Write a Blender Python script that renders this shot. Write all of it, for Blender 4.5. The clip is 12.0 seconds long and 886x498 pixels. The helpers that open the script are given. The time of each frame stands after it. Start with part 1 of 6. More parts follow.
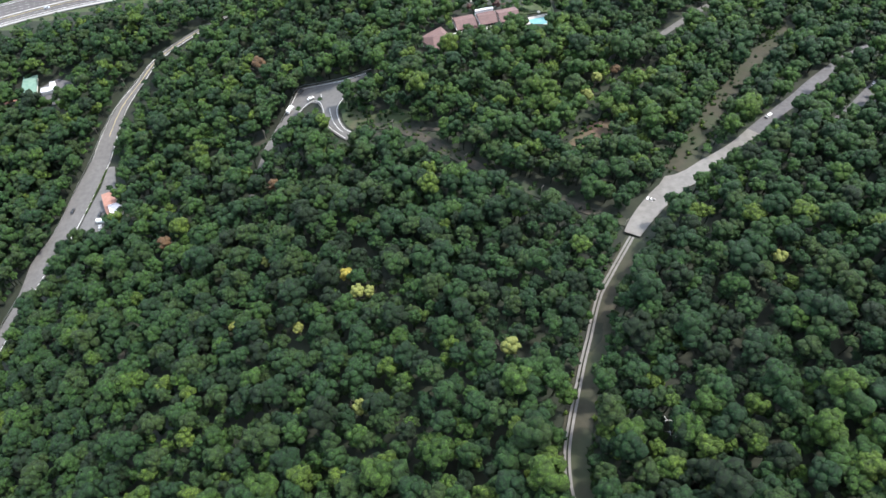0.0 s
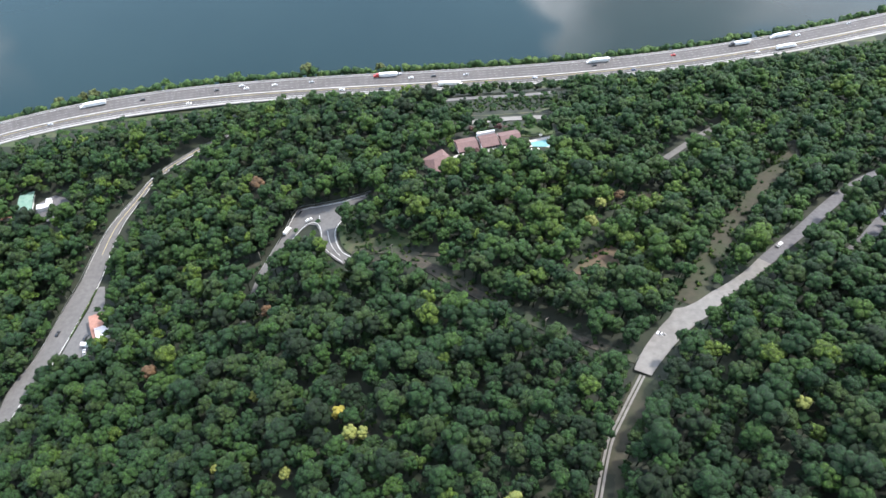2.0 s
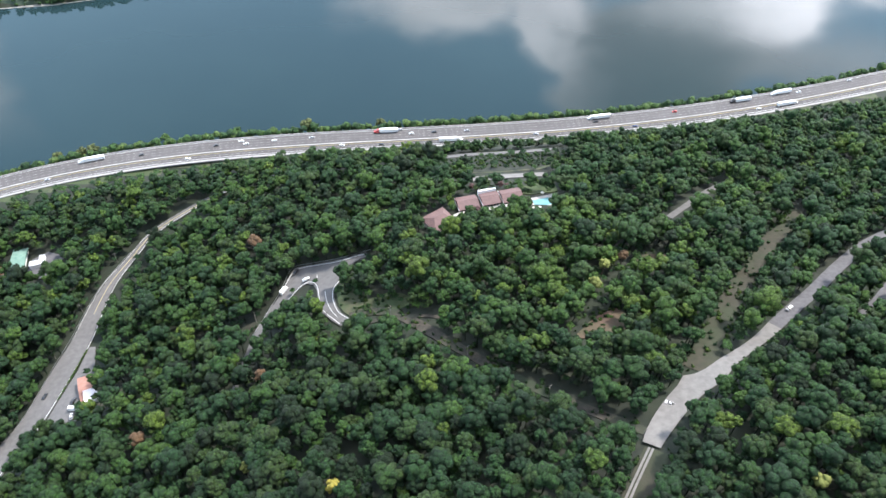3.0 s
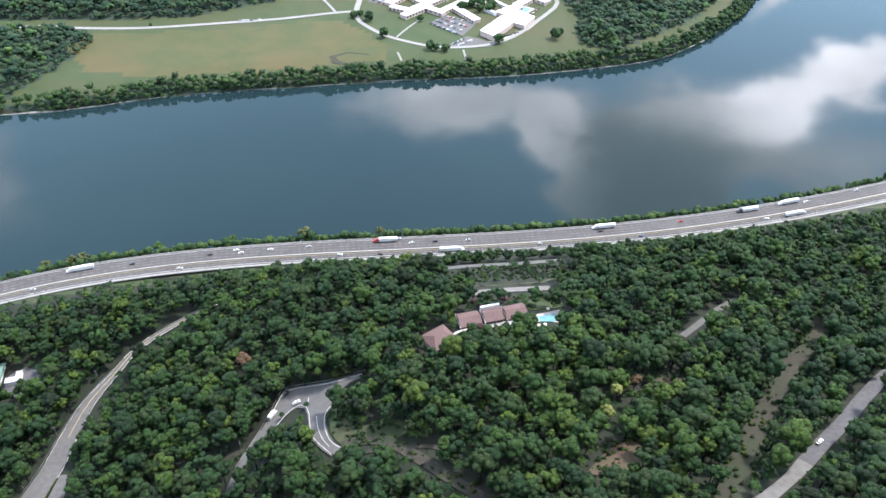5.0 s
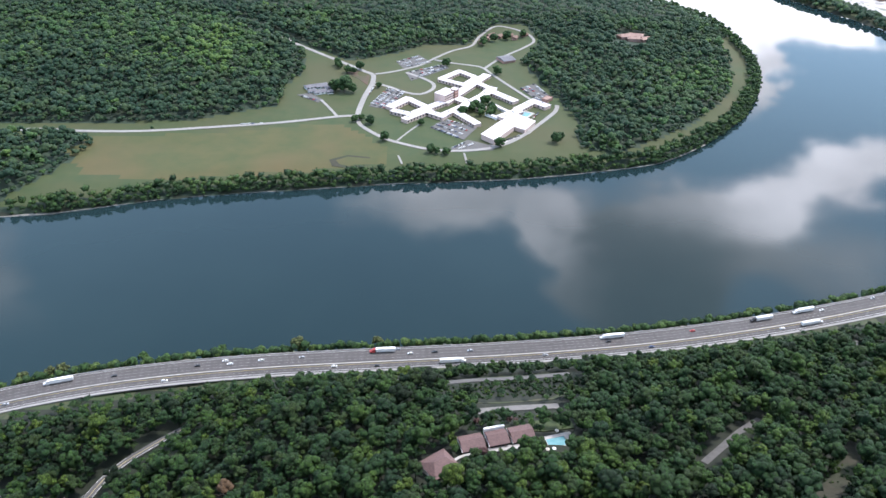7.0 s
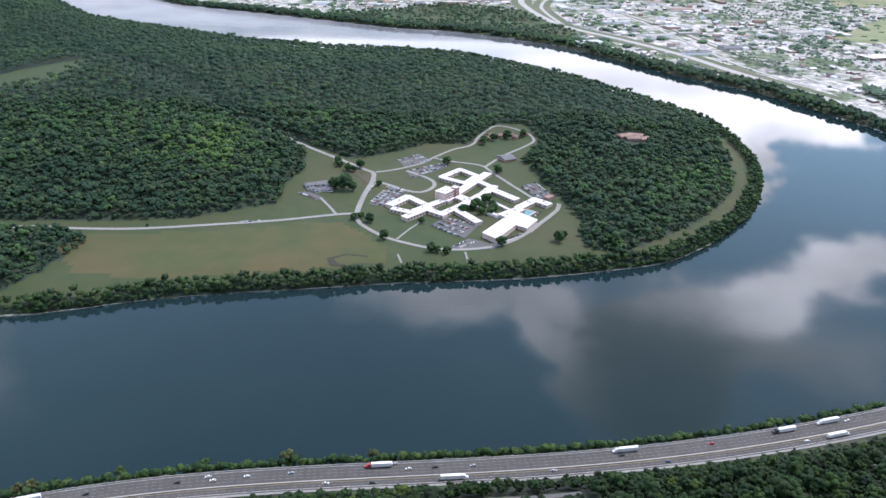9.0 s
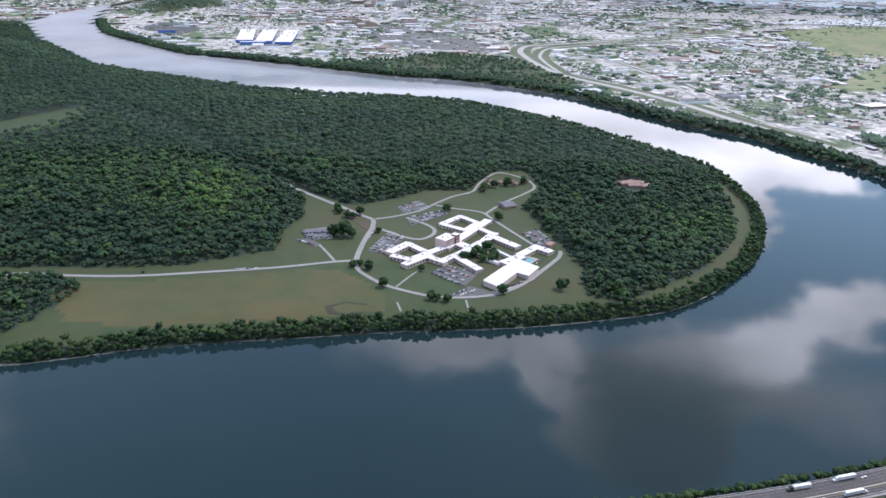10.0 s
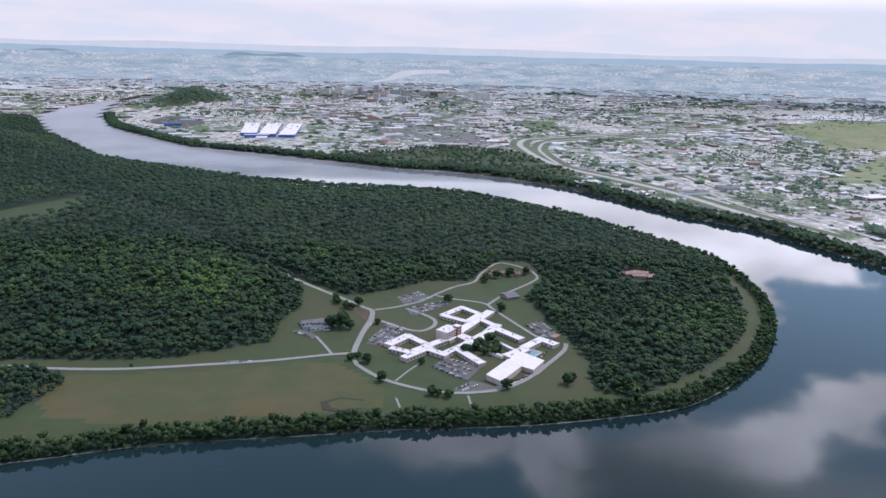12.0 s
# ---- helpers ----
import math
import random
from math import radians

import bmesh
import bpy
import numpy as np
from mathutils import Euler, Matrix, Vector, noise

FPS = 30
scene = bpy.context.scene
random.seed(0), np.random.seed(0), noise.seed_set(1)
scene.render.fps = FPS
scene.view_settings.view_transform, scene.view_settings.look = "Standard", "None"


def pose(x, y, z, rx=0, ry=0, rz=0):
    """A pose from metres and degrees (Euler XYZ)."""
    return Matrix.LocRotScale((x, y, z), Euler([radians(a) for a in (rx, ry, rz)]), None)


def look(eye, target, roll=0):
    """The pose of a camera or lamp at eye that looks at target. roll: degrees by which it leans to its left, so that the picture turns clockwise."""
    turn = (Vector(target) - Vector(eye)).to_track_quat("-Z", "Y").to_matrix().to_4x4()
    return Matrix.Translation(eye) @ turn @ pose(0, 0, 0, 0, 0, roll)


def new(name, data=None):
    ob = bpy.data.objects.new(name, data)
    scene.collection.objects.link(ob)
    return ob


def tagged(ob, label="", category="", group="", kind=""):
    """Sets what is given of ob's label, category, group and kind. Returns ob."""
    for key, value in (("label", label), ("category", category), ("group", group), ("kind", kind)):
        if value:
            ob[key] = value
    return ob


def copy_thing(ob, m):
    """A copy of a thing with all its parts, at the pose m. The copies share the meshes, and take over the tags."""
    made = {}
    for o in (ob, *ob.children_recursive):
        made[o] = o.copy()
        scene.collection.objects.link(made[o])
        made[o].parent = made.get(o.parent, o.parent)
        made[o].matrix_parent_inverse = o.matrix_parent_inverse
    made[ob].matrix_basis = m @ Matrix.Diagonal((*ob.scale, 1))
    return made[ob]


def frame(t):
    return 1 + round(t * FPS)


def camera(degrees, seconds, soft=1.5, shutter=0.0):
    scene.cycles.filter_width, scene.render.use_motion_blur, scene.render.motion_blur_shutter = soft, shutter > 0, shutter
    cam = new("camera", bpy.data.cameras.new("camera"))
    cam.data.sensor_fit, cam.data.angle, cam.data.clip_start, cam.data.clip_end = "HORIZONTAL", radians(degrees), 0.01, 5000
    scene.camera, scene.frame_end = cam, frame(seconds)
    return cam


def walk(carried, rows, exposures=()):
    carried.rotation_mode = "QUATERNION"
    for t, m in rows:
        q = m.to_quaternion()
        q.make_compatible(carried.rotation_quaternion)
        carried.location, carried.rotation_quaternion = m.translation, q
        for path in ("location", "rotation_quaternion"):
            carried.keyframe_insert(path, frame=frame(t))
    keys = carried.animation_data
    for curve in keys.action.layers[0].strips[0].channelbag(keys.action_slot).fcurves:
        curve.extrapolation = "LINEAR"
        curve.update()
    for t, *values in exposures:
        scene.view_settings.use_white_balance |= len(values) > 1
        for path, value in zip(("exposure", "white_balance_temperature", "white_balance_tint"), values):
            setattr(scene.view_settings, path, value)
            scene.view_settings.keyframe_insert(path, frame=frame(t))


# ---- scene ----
cam = camera(61.2, 12.0)
PATH = [
    (0, (-2.83, 3.97, 433.45), (0.760, 56.733, 348.583), 0.95),
    (0.5, (-2.15, 9.77, 432.36), (1.513, 65.399, 349.337), 0.98),
    (1, (-1.52, 15.75, 431.17), (2.194, 74.100, 350.040), 1.00),
    (1.5, (-0.95, 21.89, 429.89), (2.811, 82.847, 350.704), 1.02),
    (2, (-0.44, 28.18, 428.52), (3.367, 91.645, 351.338), 1.05),
    (2.5, (0.02, 34.60, 427.08), (3.867, 100.496, 351.954), 1.07),
    (3, (0.42, 41.16, 425.55), (4.315, 109.398, 352.559), 1.09),
    (5, (1.58, 68.41, 418.78), (5.633, 145.340, 355.017), 1.18),
    (5.5, (1.77, 75.42, 416.93), (5.856, 154.348, 355.660), 1.20),
    (6, (1.91, 82.49, 415.03), (6.041, 163.334, 356.316), 1.22),
    (6.5, (2.03, 89.61, 413.09), (6.188, 172.284, 356.984), 1.24),
    (7, (2.10, 96.76, 411.10), (6.301, 181.181, 357.662), 1.26),
    (9, (2.14, 125.46, 402.78), (6.421, 215.937, 360.400), 1.33),
    (9.5, (2.09, 132.60, 400.63), (6.376, 224.350, 361.076), 1.35),
    (10, (2.01, 139.71, 398.46), (6.303, 232.629, 361.743), 1.36),
    (10.5, (1.93, 146.77, 396.27), (6.203, 240.764, 362.404), 1.38),
    (11, (1.82, 153.77, 394.07), (6.079, 248.744, 363.062), 1.40),
    (11.5, (1.71, 160.70, 391.87), (5.930, 256.563, 363.722), 1.41),
    (12, (1.59, 167.55, 389.66), (5.759, 264.210, 364.394), 1.43),
]
# the camera closes down as the bright sky comes into view
EXPOSURES = [(0, 0.92, 6500, 9), (2, 1.0, 6450, 10), (3, 1.04, 6400, 10), (5, 0.82, 6300, 11), (7, 0.42, 6200, 13), (8, 0.18, 6150, 13), (9.5, -0.16, 6050, 15), (10.5, -0.38, 6000, 16), (12, -0.60, 6000, 17)]
walk(cam, [(t, look(eye, target, roll)) for t, eye, target, roll in PATH], EXPOSURES)

# ---- sky, sun ----
world = bpy.data.worlds.new("world")
scene.world = world
world.use_nodes = True
SUN_HEIGHT, SUN_ROUND = 58.0, 62.0      # degrees above the horizon, and clockwise from the view ahead


def sky_nodes(tree):
    n, l = tree.nodes, tree.links
    n.clear()
    out, back = n.new("ShaderNodeOutputWorld"), n.new("ShaderNodeBackground")
    sky = n.new("ShaderNodeTexSky")
    sky.sky_type, sky.sun_disc = "NISHITA", False
    sky.sun_elevation, sky.sun_rotation = radians(SUN_HEIGHT), radians(SUN_ROUND)
    sky.altitude, sky.dust_density = 400, 2.0
    co, sep = n.new("ShaderNodeTexCoord"), n.new("ShaderNodeSeparateXYZ")
    l.new(co.outputs["Generated"], sep.inputs[0])

    def mt(op, a, b=None, clamp=False):
        m = n.new("ShaderNodeMath")
        m.operation, m.use_clamp = op, clamp
        for k, v in enumerate((a, b)):
            if v is None:
                continue
            if isinstance(v, (int, float)):
                m.inputs[k].default_value = v
            else:
                l.new(v, m.inputs[k])
        return m.outputs[0]

    def rng(v, a, b, lo=0.0, hi=1.0):
        m = n.new("ShaderNodeMapRange")
        m.interpolation_type = "SMOOTHSTEP"
        l.new(v, m.inputs[0])
        for k, q in enumerate((a, b, lo, hi)):
            m.inputs[k + 1].default_value = q
        return m.outputs[0]

    def mix(f, a, b):
        m = n.new("ShaderNodeMix")
        m.data_type = "RGBA"
        l.new(f, m.inputs[0])
        for k, v in ((6, a), (7, b)):
            if isinstance(v, tuple):
                m.inputs[k].default_value = v
            else:
                l.new(v, m.inputs[k])
        return m.outputs[2]

    up = mt("MAXIMUM", sep.outputs[2], 0.0)
    lifted = mt("ADD", up, 0.16)
    flat = n.new("ShaderNodeCombineXYZ")
    l.new(mt("DIVIDE", sep.outputs[0], lifted), flat.inputs[0])
    l.new(mt("DIVIDE", sep.outputs[1], lifted), flat.inputs[1])
    shift = n.new("ShaderNodeMapping")
    shift.inputs["Location"].default_value = CLOUD_SHIFT
    l.new(flat.outputs[0], shift.inputs[0])
    big = n.new("ShaderNodeTexNoise")
    big.inputs["Scale"].default_value, big.inputs["Detail"].default_value, big.inputs["Roughness"].default_value = 1.5, 7, 0.52
    big.inputs["Distortion"].default_value = 0.25
    l.new(shift.outputs[0], big.inputs[0])
    # thin broken cloud all over, closing towards the zenith
    layer = n.new("ShaderNodeValToRGB")
    e = layer.color_ramp.elements
    for k in range(3):
        e.new(0.5)
    for k, (p, v) in enumerate(((0.0, 0.30), (0.22, 0.12), (0.62, 0.14), (0.80, 0.40), (1.0, 0.46))):
        e[k].position, e[k].color = p, (v, v, v, 1)
    l.new(up, layer.inputs[0])
    wisp, wisps = n.new("ShaderNodeTexNoise"), n.new("ShaderNodeSeparateColor")
    wisp.inputs["Scale"].default_value, wisp.inputs["Detail"].default_value = 4.2, 6
    l.new(shift.outputs[0], wisp.inputs[0])
    l.new(wisp.outputs["Color"], wisps.inputs[0])
    drift_a, drift_e = (mt("MULTIPLY", mt("SUBTRACT", wisps.outputs[k], 0.5), d) for k, d in ((0, 0.20), (1, 0.11)))
    round_ = mt("ADD", mt("ARCTAN2", sep.outputs[0], sep.outputs[1]), drift_a)
    high = mt("ADD", mt("ARCSINE", mt("MINIMUM", up, 1.0)), drift_e)
    # cumulus banks, the one at bearing -16 added unseen to brighten the upper river: bearing, height and their half
    # widths in degrees, how thick and how bright
    total = mt("ADD", mt("MULTIPLY", mt("SUBTRACT", big.outputs[0], 0.5), 0.7), layer.outputs[0])
    weight, light = None, None
    for a, e_, wa, we, thick, bright in CLOUD_BANKS:
        p = mt("POWER", mt("ABSOLUTE", mt("DIVIDE", mt("SUBTRACT", round_, radians(a)), radians(wa))), 2.4)
        q = mt("POWER", mt("ABSOLUTE", mt("DIVIDE", mt("SUBTRACT", high, radians(e_)), radians(we))), 2.4)
        g = mt("EXPONENT", mt("MULTIPLY", mt("ADD", p, q), -1.0))
        total = mt("ADD", total, mt("MULTIPLY", g, thick))
        g = mt("MULTIPLY", g, abs(thick))
        weight = g if weight is None else mt("ADD", weight, g)
        lit = mt("MULTIPLY", g, bright)
        light = lit if light is None else mt("ADD", light, lit)
    light = mt("DIVIDE", mt("ADD", light, 0.6), mt("ADD", weight, 0.03))
    cover = rng(total, 0.22, 0.80)
    fine = n.new("ShaderNodeTexNoise")
    fine.inputs["Scale"].default_value, fine.inputs["Detail"].default_value = 3.1, 5
    l.new(shift.outputs[0], fine.inputs[0])
    light = mt("MULTIPLY", light, rng(fine.outputs[0], 0.25, 0.75, 0.75, 1.2))
    body = n.new("ShaderNodeCombineXYZ")
    for k, f in enumerate((1.0, 0.985, 1.04)):
        l.new(mt("MULTIPLY", light, f), body.inputs[k])
    clear = mix(rng(up, 0.20, 0.80, 0.85, 0.10), sky.outputs[0], (6.6, 10.0, 13.6, 1))
    col = mix(cover, clear, body.outputs[0])
    # the air whitens towards the horizon, brightest some way above it
    pale = mix(rng(big.outputs[0], 0.38, 0.62), (7.3, 7.6, 8.3, 1), (8.2, 7.9, 8.3, 1))
    pale = mix(rng(up, 0.05, 0.125), pale, (20.0, 19.6, 20.6, 1))
    col = mix(rng(up, 0.13, 0.25, 1.0, 0.0), col, pale)
    l.new(col, back.inputs[0])
    back.inputs[1].default_value = 0.15
    l.new(back.outputs[0], out.inputs[0])


CLOUD_SHIFT = (0.35, 0.2, 0.0)
CLOUD_BANKS = ((3, 28.8, 9.0, 2.2, 0.8, 21), (12.3, 30.6, 2.2, 2.8, 0.9, 22), (14.5, 34, 1.8, 2.4, 0.5, 11), (21.5, 32.4, 5.6, 4.4, 2.2, 4.6), (23.5, 27, 4, 1.8, 0.8, 17), (28, 25.6, 3.8, 2.2, 1.1, 31),
               (33.5, 22.8, 3.2, 1.6, 1.0, 27), (38.5, 20.5, 4, 1.8, 0.9, 24), (30, 29.5, 5, 2.2, 0.5, 8), (37, 28, 4, 3, 0.4, 11), (24.5, 12.6, 5.0, 2.6, 1.3, 32), (30.8, 13.2, 3.4, 2.2, 1.0, 32), (15, 12, 8, 2.4, 1.0, 22), (-16, 14, 14, 4, 1.0, 23),
               (26.5, 17, 1.0, 3, 0.7, 18), (-34, 30, 4, 5, 0.4, 13), (-18, 34, 12, 6, -0.12, 10), (32, 17.5, 5, 2.2, -0.25, 10))
sky_nodes(world.node_tree)

sun = new("sun", bpy.data.lights.new("sun", "SUN"))
sun.data.energy, sun.data.angle, sun.data.color = 3.5, radians(7), (1.0, 0.95, 0.88)
sa, sr = radians(SUN_HEIGHT), radians(SUN_ROUND)
sun.matrix_world = look((math.cos(sa) * math.sin(sr) * 100, math.cos(sa) * math.cos(sr) * 100, math.sin(sa) * 100), (0, 0, 0))

# ---- materials ----


def material(name, build):
    m = bpy.data.materials.new(name)
    m.use_nodes = True
    n, l = m.node_tree.nodes, m.node_tree.links
    build(n, l, n["Principled BSDF"])
    return m


def noise_of(n, l, scale, detail=4, rough=0.55, where="Object"):
    co, tex = n.new("ShaderNodeTexCoord"), n.new("ShaderNodeTexNoise")
    tex.inputs["Scale"].default_value, tex.inputs["Detail"].default_value, tex.inputs["Roughness"].default_value = scale, detail, rough
    if where == "World":
        geo = n.new("ShaderNodeNewGeometry")
        l.new(geo.outputs["Position"], tex.inputs["Vector"])
    else:
        l.new(co.outputs[where], tex.inputs["Vector"])
    return tex.outputs["Fac"]


def ramp(n, l, value, stops):
    r = n.new("ShaderNodeValToRGB")
    e = r.color_ramp.elements
    while len(e) < len(stops):
        e.new(0.5)
    for k, (p, c) in enumerate(stops):
        e[k].position, e[k].color = p, (*c, 1)
    l.new(value, r.inputs[0])
    return r.outputs[0]


def blend(n, l, f, a, b, how="MIX"):
    m = n.new("ShaderNodeMix")
    m.data_type, m.blend_type = "RGBA", how
    if isinstance(f, float):
        m.inputs[0].default_value = f
    else:
        l.new(f, m.inputs[0])
    for k, v in ((6, a), (7, b)):
        if isinstance(v, tuple):
            m.inputs[k].default_value = (*v, 1)
        else:
            l.new(v, m.inputs[k])
    return m.outputs[2]


def bump(n, l, p, height, strength, distance):
    b = n.new("ShaderNodeBump")
    b.inputs["Strength"].default_value, b.inputs["Distance"].default_value = strength, distance
    l.new(height, b.inputs["Height"])
    l.new(b.outputs[0], p.inputs["Normal"])


def surface(name, dark, light, scale, rough=0.85, detail=5, relief=0.0, second=None, metal=0.0, where="World"):
    """A worn surface: two noises at different sizes between two or three tints."""
    def build(n, l, p):
        a, b = noise_of(n, l, scale, detail, where=where), noise_of(n, l, scale * 0.11, 4, where=where)
        col = ramp(n, l, a, [(0.32, dark), (0.68, light)])
        if second:
            m = n.new("ShaderNodeMapRange")
            l.new(b, m.inputs[0])
            m.inputs[1].default_value, m.inputs[2].default_value = 0.45, 0.62
            col = blend(n, l, m.outputs[0], col, second)
        else:
            col = blend(n, l, 0.35, col, ramp(n, l, b, [(0.3, dark), (0.7, light)]))
        l.new(col, p.inputs["Base Color"])
        p.inputs["Roughness"].default_value, p.inputs["Metallic"].default_value = rough, metal
        if relief:
            bump(n, l, p, a, 0.6, relief)
    return material(name, build)


def foliage(name, stops, by_object=False, patch=0.012, fine=1.0, depth=0.85, drift=0.9):
    """Leaves: each tree has its own tint, drifting slowly over the wood, with darker and lighter sprays."""
    def build(n, l, p):
        if by_object:
            own = n.new("ShaderNodeObjectInfo").outputs["Random"]
        else:
            at = n.new("ShaderNodeAttribute")
            at.attribute_name = "tint"
            own = at.outputs["Fac"]
        wide = noise_of(n, l, patch, 3, where="World")
        add = n.new("ShaderNodeMath")
        add.operation = "MULTIPLY_ADD"
        l.new(wide, add.inputs[0])
        add.inputs[1].default_value = drift
        sub = n.new("ShaderNodeMath")
        sub.operation = "SUBTRACT"
        l.new(own, sub.inputs[0])
        sub.inputs[1].default_value = drift * 0.5
        l.new(sub.outputs[0], add.inputs[2])
        col = ramp(n, l, add.outputs[0], stops)
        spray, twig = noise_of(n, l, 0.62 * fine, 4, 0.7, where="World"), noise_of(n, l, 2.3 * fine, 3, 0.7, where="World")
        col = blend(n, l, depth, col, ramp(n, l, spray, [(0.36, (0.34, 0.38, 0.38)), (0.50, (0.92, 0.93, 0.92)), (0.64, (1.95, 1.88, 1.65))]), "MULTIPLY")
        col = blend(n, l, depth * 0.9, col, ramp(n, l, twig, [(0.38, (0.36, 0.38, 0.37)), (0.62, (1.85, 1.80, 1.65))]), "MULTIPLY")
        l.new(col, p.inputs["Base Color"])
        p.inputs["Roughness"].default_value = 0.75
        p.inputs["Specular IOR Level"].default_value = 0.25
        bump(n, l, p, twig, depth, 1.2)
    return material(name, build)


GREENS = [(0.02, (0.006, 0.015, 0.005)), (0.24, (0.008, 0.026, 0.009)), (0.42, (0.013, 0.037, 0.010)), (0.54, (0.020, 0.037, 0.010)), (0.62, (0.015, 0.041, 0.010)), (0.78, (0.026, 0.057, 0.010)), (1.0, (0.047, 0.077, 0.012))]
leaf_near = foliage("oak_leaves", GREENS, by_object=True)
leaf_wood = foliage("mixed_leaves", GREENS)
# paler and bluer than the slope's leaves, the colour standing in for haze
leaf_far = foliage("hazed_far_leaves", [(0.10, (0.009, 0.030, 0.016)), (0.38, (0.018, 0.043, 0.021)), (0.55, (0.029, 0.053, 0.021)), (0.68, (0.029, 0.070, 0.023)), (0.92, (0.063, 0.112, 0.028))], patch=0.0045, fine=0.55, depth=0.48, drift=1.0)
leaf_olive = foliage("olive_leaves", [(0.0, (0.044, 0.064, 0.024)), (1.0, (0.096, 0.102, 0.042))], patch=0.03)
leaf_bank = foliage("bank_leaves", [(0.10, (0.014, 0.037, 0.014)), (0.5, (0.028, 0.064, 0.019)), (0.95, (0.056, 0.094, 0.026))], patch=0.03)
# paler and bluer again: the town's distance haze is mixed into the leaf colour
leaf_town_hazed = foliage("hazed_town_leaves", [(0.10, (0.038, 0.076, 0.054)), (0.9, (0.084, 0.137, 0.073))], patch=0.004, fine=0.15, depth=0.3)
leaf_yellow = surface("yellow_leaves", (0.150, 0.137, 0.021), (0.285, 0.238, 0.035), 0.8, relief=0.6)
leaf_lime = surface("lime_leaves", (0.075, 0.095, 0.020), (0.17, 0.18, 0.040), 0.8, relief=0.6)
leaf_rust = surface("rust_leaves", (0.050, 0.028, 0.013), (0.098, 0.054, 0.022), 0.8, relief=0.6)
leaf_dull = surface("plum_leaves", (0.035, 0.018, 0.018), (0.075, 0.035, 0.032), 0.8, relief=0.6)
bark = surface("bark", (0.05, 0.04, 0.03), (0.14, 0.11, 0.09), 2.0, relief=0.05)
bark_pale = surface("bleached_bark", (0.30, 0.28, 0.26), (0.48, 0.46, 0.43), 2.0, relief=0.05)
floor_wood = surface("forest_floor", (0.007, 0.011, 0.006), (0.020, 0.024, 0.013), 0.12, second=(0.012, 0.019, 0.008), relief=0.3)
turf_rough = surface("rough_grass", (0.028, 0.044, 0.018), (0.070, 0.066, 0.035), 0.22, second=(0.036, 0.056, 0.019), relief=0.15)
# brown-green rough grass, its colour darkened for the shadow lying in the cutting
darkened_grass = surface("darkened_grass", (0.024, 0.025, 0.013), (0.040, 0.035, 0.022), 0.3, second=(0.026, 0.034, 0.014), relief=0.3)
# brown brush, with the shade of the trees beside it darkened into the colour
debris = surface("brush_debris", (0.020, 0.019, 0.013), (0.058, 0.048, 0.036), 0.35, second=(0.022, 0.032, 0.015), relief=0.4)
red_earth = surface("red_earth", (0.068, 0.043, 0.030), (0.128, 0.074, 0.053), 0.3, second=(0.064, 0.058, 0.031), relief=0.2)
lawn = surface("mown_lawn", (0.029, 0.052, 0.014), (0.046, 0.061, 0.018), 0.05, second=(0.054, 0.058, 0.020), relief=0.1)
hayfield = surface("dry_mown_field", (0.048, 0.060, 0.016), (0.070, 0.068, 0.020), 0.04, second=(0.087, 0.068, 0.024), relief=0.1)
road_pale = surface("pale_worn_road", (0.206, 0.198, 0.189), (0.310, 0.297, 0.284), 0.25, rough=0.9)
bend_floor = surface("shaded_undergrowth", (0.016, 0.034, 0.021), (0.030, 0.052, 0.030), 0.10, second=(0.026, 0.040, 0.022), relief=0.3)

def town_build(n, l, p):
    """Lots, streets and yards between green plots, at three sizes."""
    lots, plots, wide = noise_of(n, l, 0.045, 3, 0.7, where="World"), noise_of(n, l, 0.016, 4, 0.6, where="World"), noise_of(n, l, 0.0035, 3, where="World")
    col = ramp(n, l, lots, [(0.34, (0.19, 0.182, 0.175)), (0.46, (0.33, 0.31, 0.295)), (0.56, (0.50, 0.465, 0.44)), (0.67, (0.78, 0.735, 0.71))])
    both = n.new("ShaderNodeMath")
    both.operation = "ADD"
    l.new(plots, both.inputs[0])
    l.new(wide, both.inputs[1])
    m = n.new("ShaderNodeMapRange")
    l.new(both.outputs[0], m.inputs[0])
    m.inputs[1].default_value, m.inputs[2].default_value = 0.99, 1.10
    col = blend(n, l, m.outputs[0], col, ramp(n, l, lots, [(0.4, (0.075, 0.115, 0.060)), (0.6, (0.14, 0.17, 0.085))]))
    l.new(col, p.inputs["Base Color"])
    p.inputs["Roughness"].default_value = 0.9


town_ground = material("town_ground", town_build)
town_grass = surface("pale_meadow", (0.125, 0.162, 0.072), (0.213, 0.228, 0.111), 0.02, second=(0.250, 0.228, 0.130))
asphalt = surface("asphalt", (0.084, 0.081, 0.080), (0.130, 0.124, 0.122), 0.35, rough=0.9)
highway_top = surface("highway_asphalt", (0.062, 0.056, 0.055), (0.092, 0.085, 0.083), 0.12, rough=0.9)
asphalt_dark = surface("dark_asphalt", (0.068, 0.066, 0.072), (0.120, 0.117, 0.124), 0.4, rough=0.9)
concrete = surface("concrete", (0.304, 0.287, 0.270), (0.460, 0.432, 0.410), 0.3, rough=0.85)
gravel = surface("pale_gravel", (0.121, 0.114, 0.109), (0.189, 0.181, 0.171), 0.3, rough=0.95, relief=0.05)
verge_green = surface("town_verge_grass", (0.060, 0.085, 0.040), (0.105, 0.125, 0.060), 0.02, second=(0.14, 0.13, 0.085))
paint_white = surface("white_road_paint", (0.50, 0.50, 0.49), (0.68, 0.68, 0.66), 1.0)
paint_worn = surface("worn_road_paint", (0.28, 0.27, 0.26), (0.42, 0.41, 0.40), 1.0)
paint_yellow = surface("yellow_road_paint", (0.42, 0.34, 0.16), (0.55, 0.45, 0.22), 1.0)
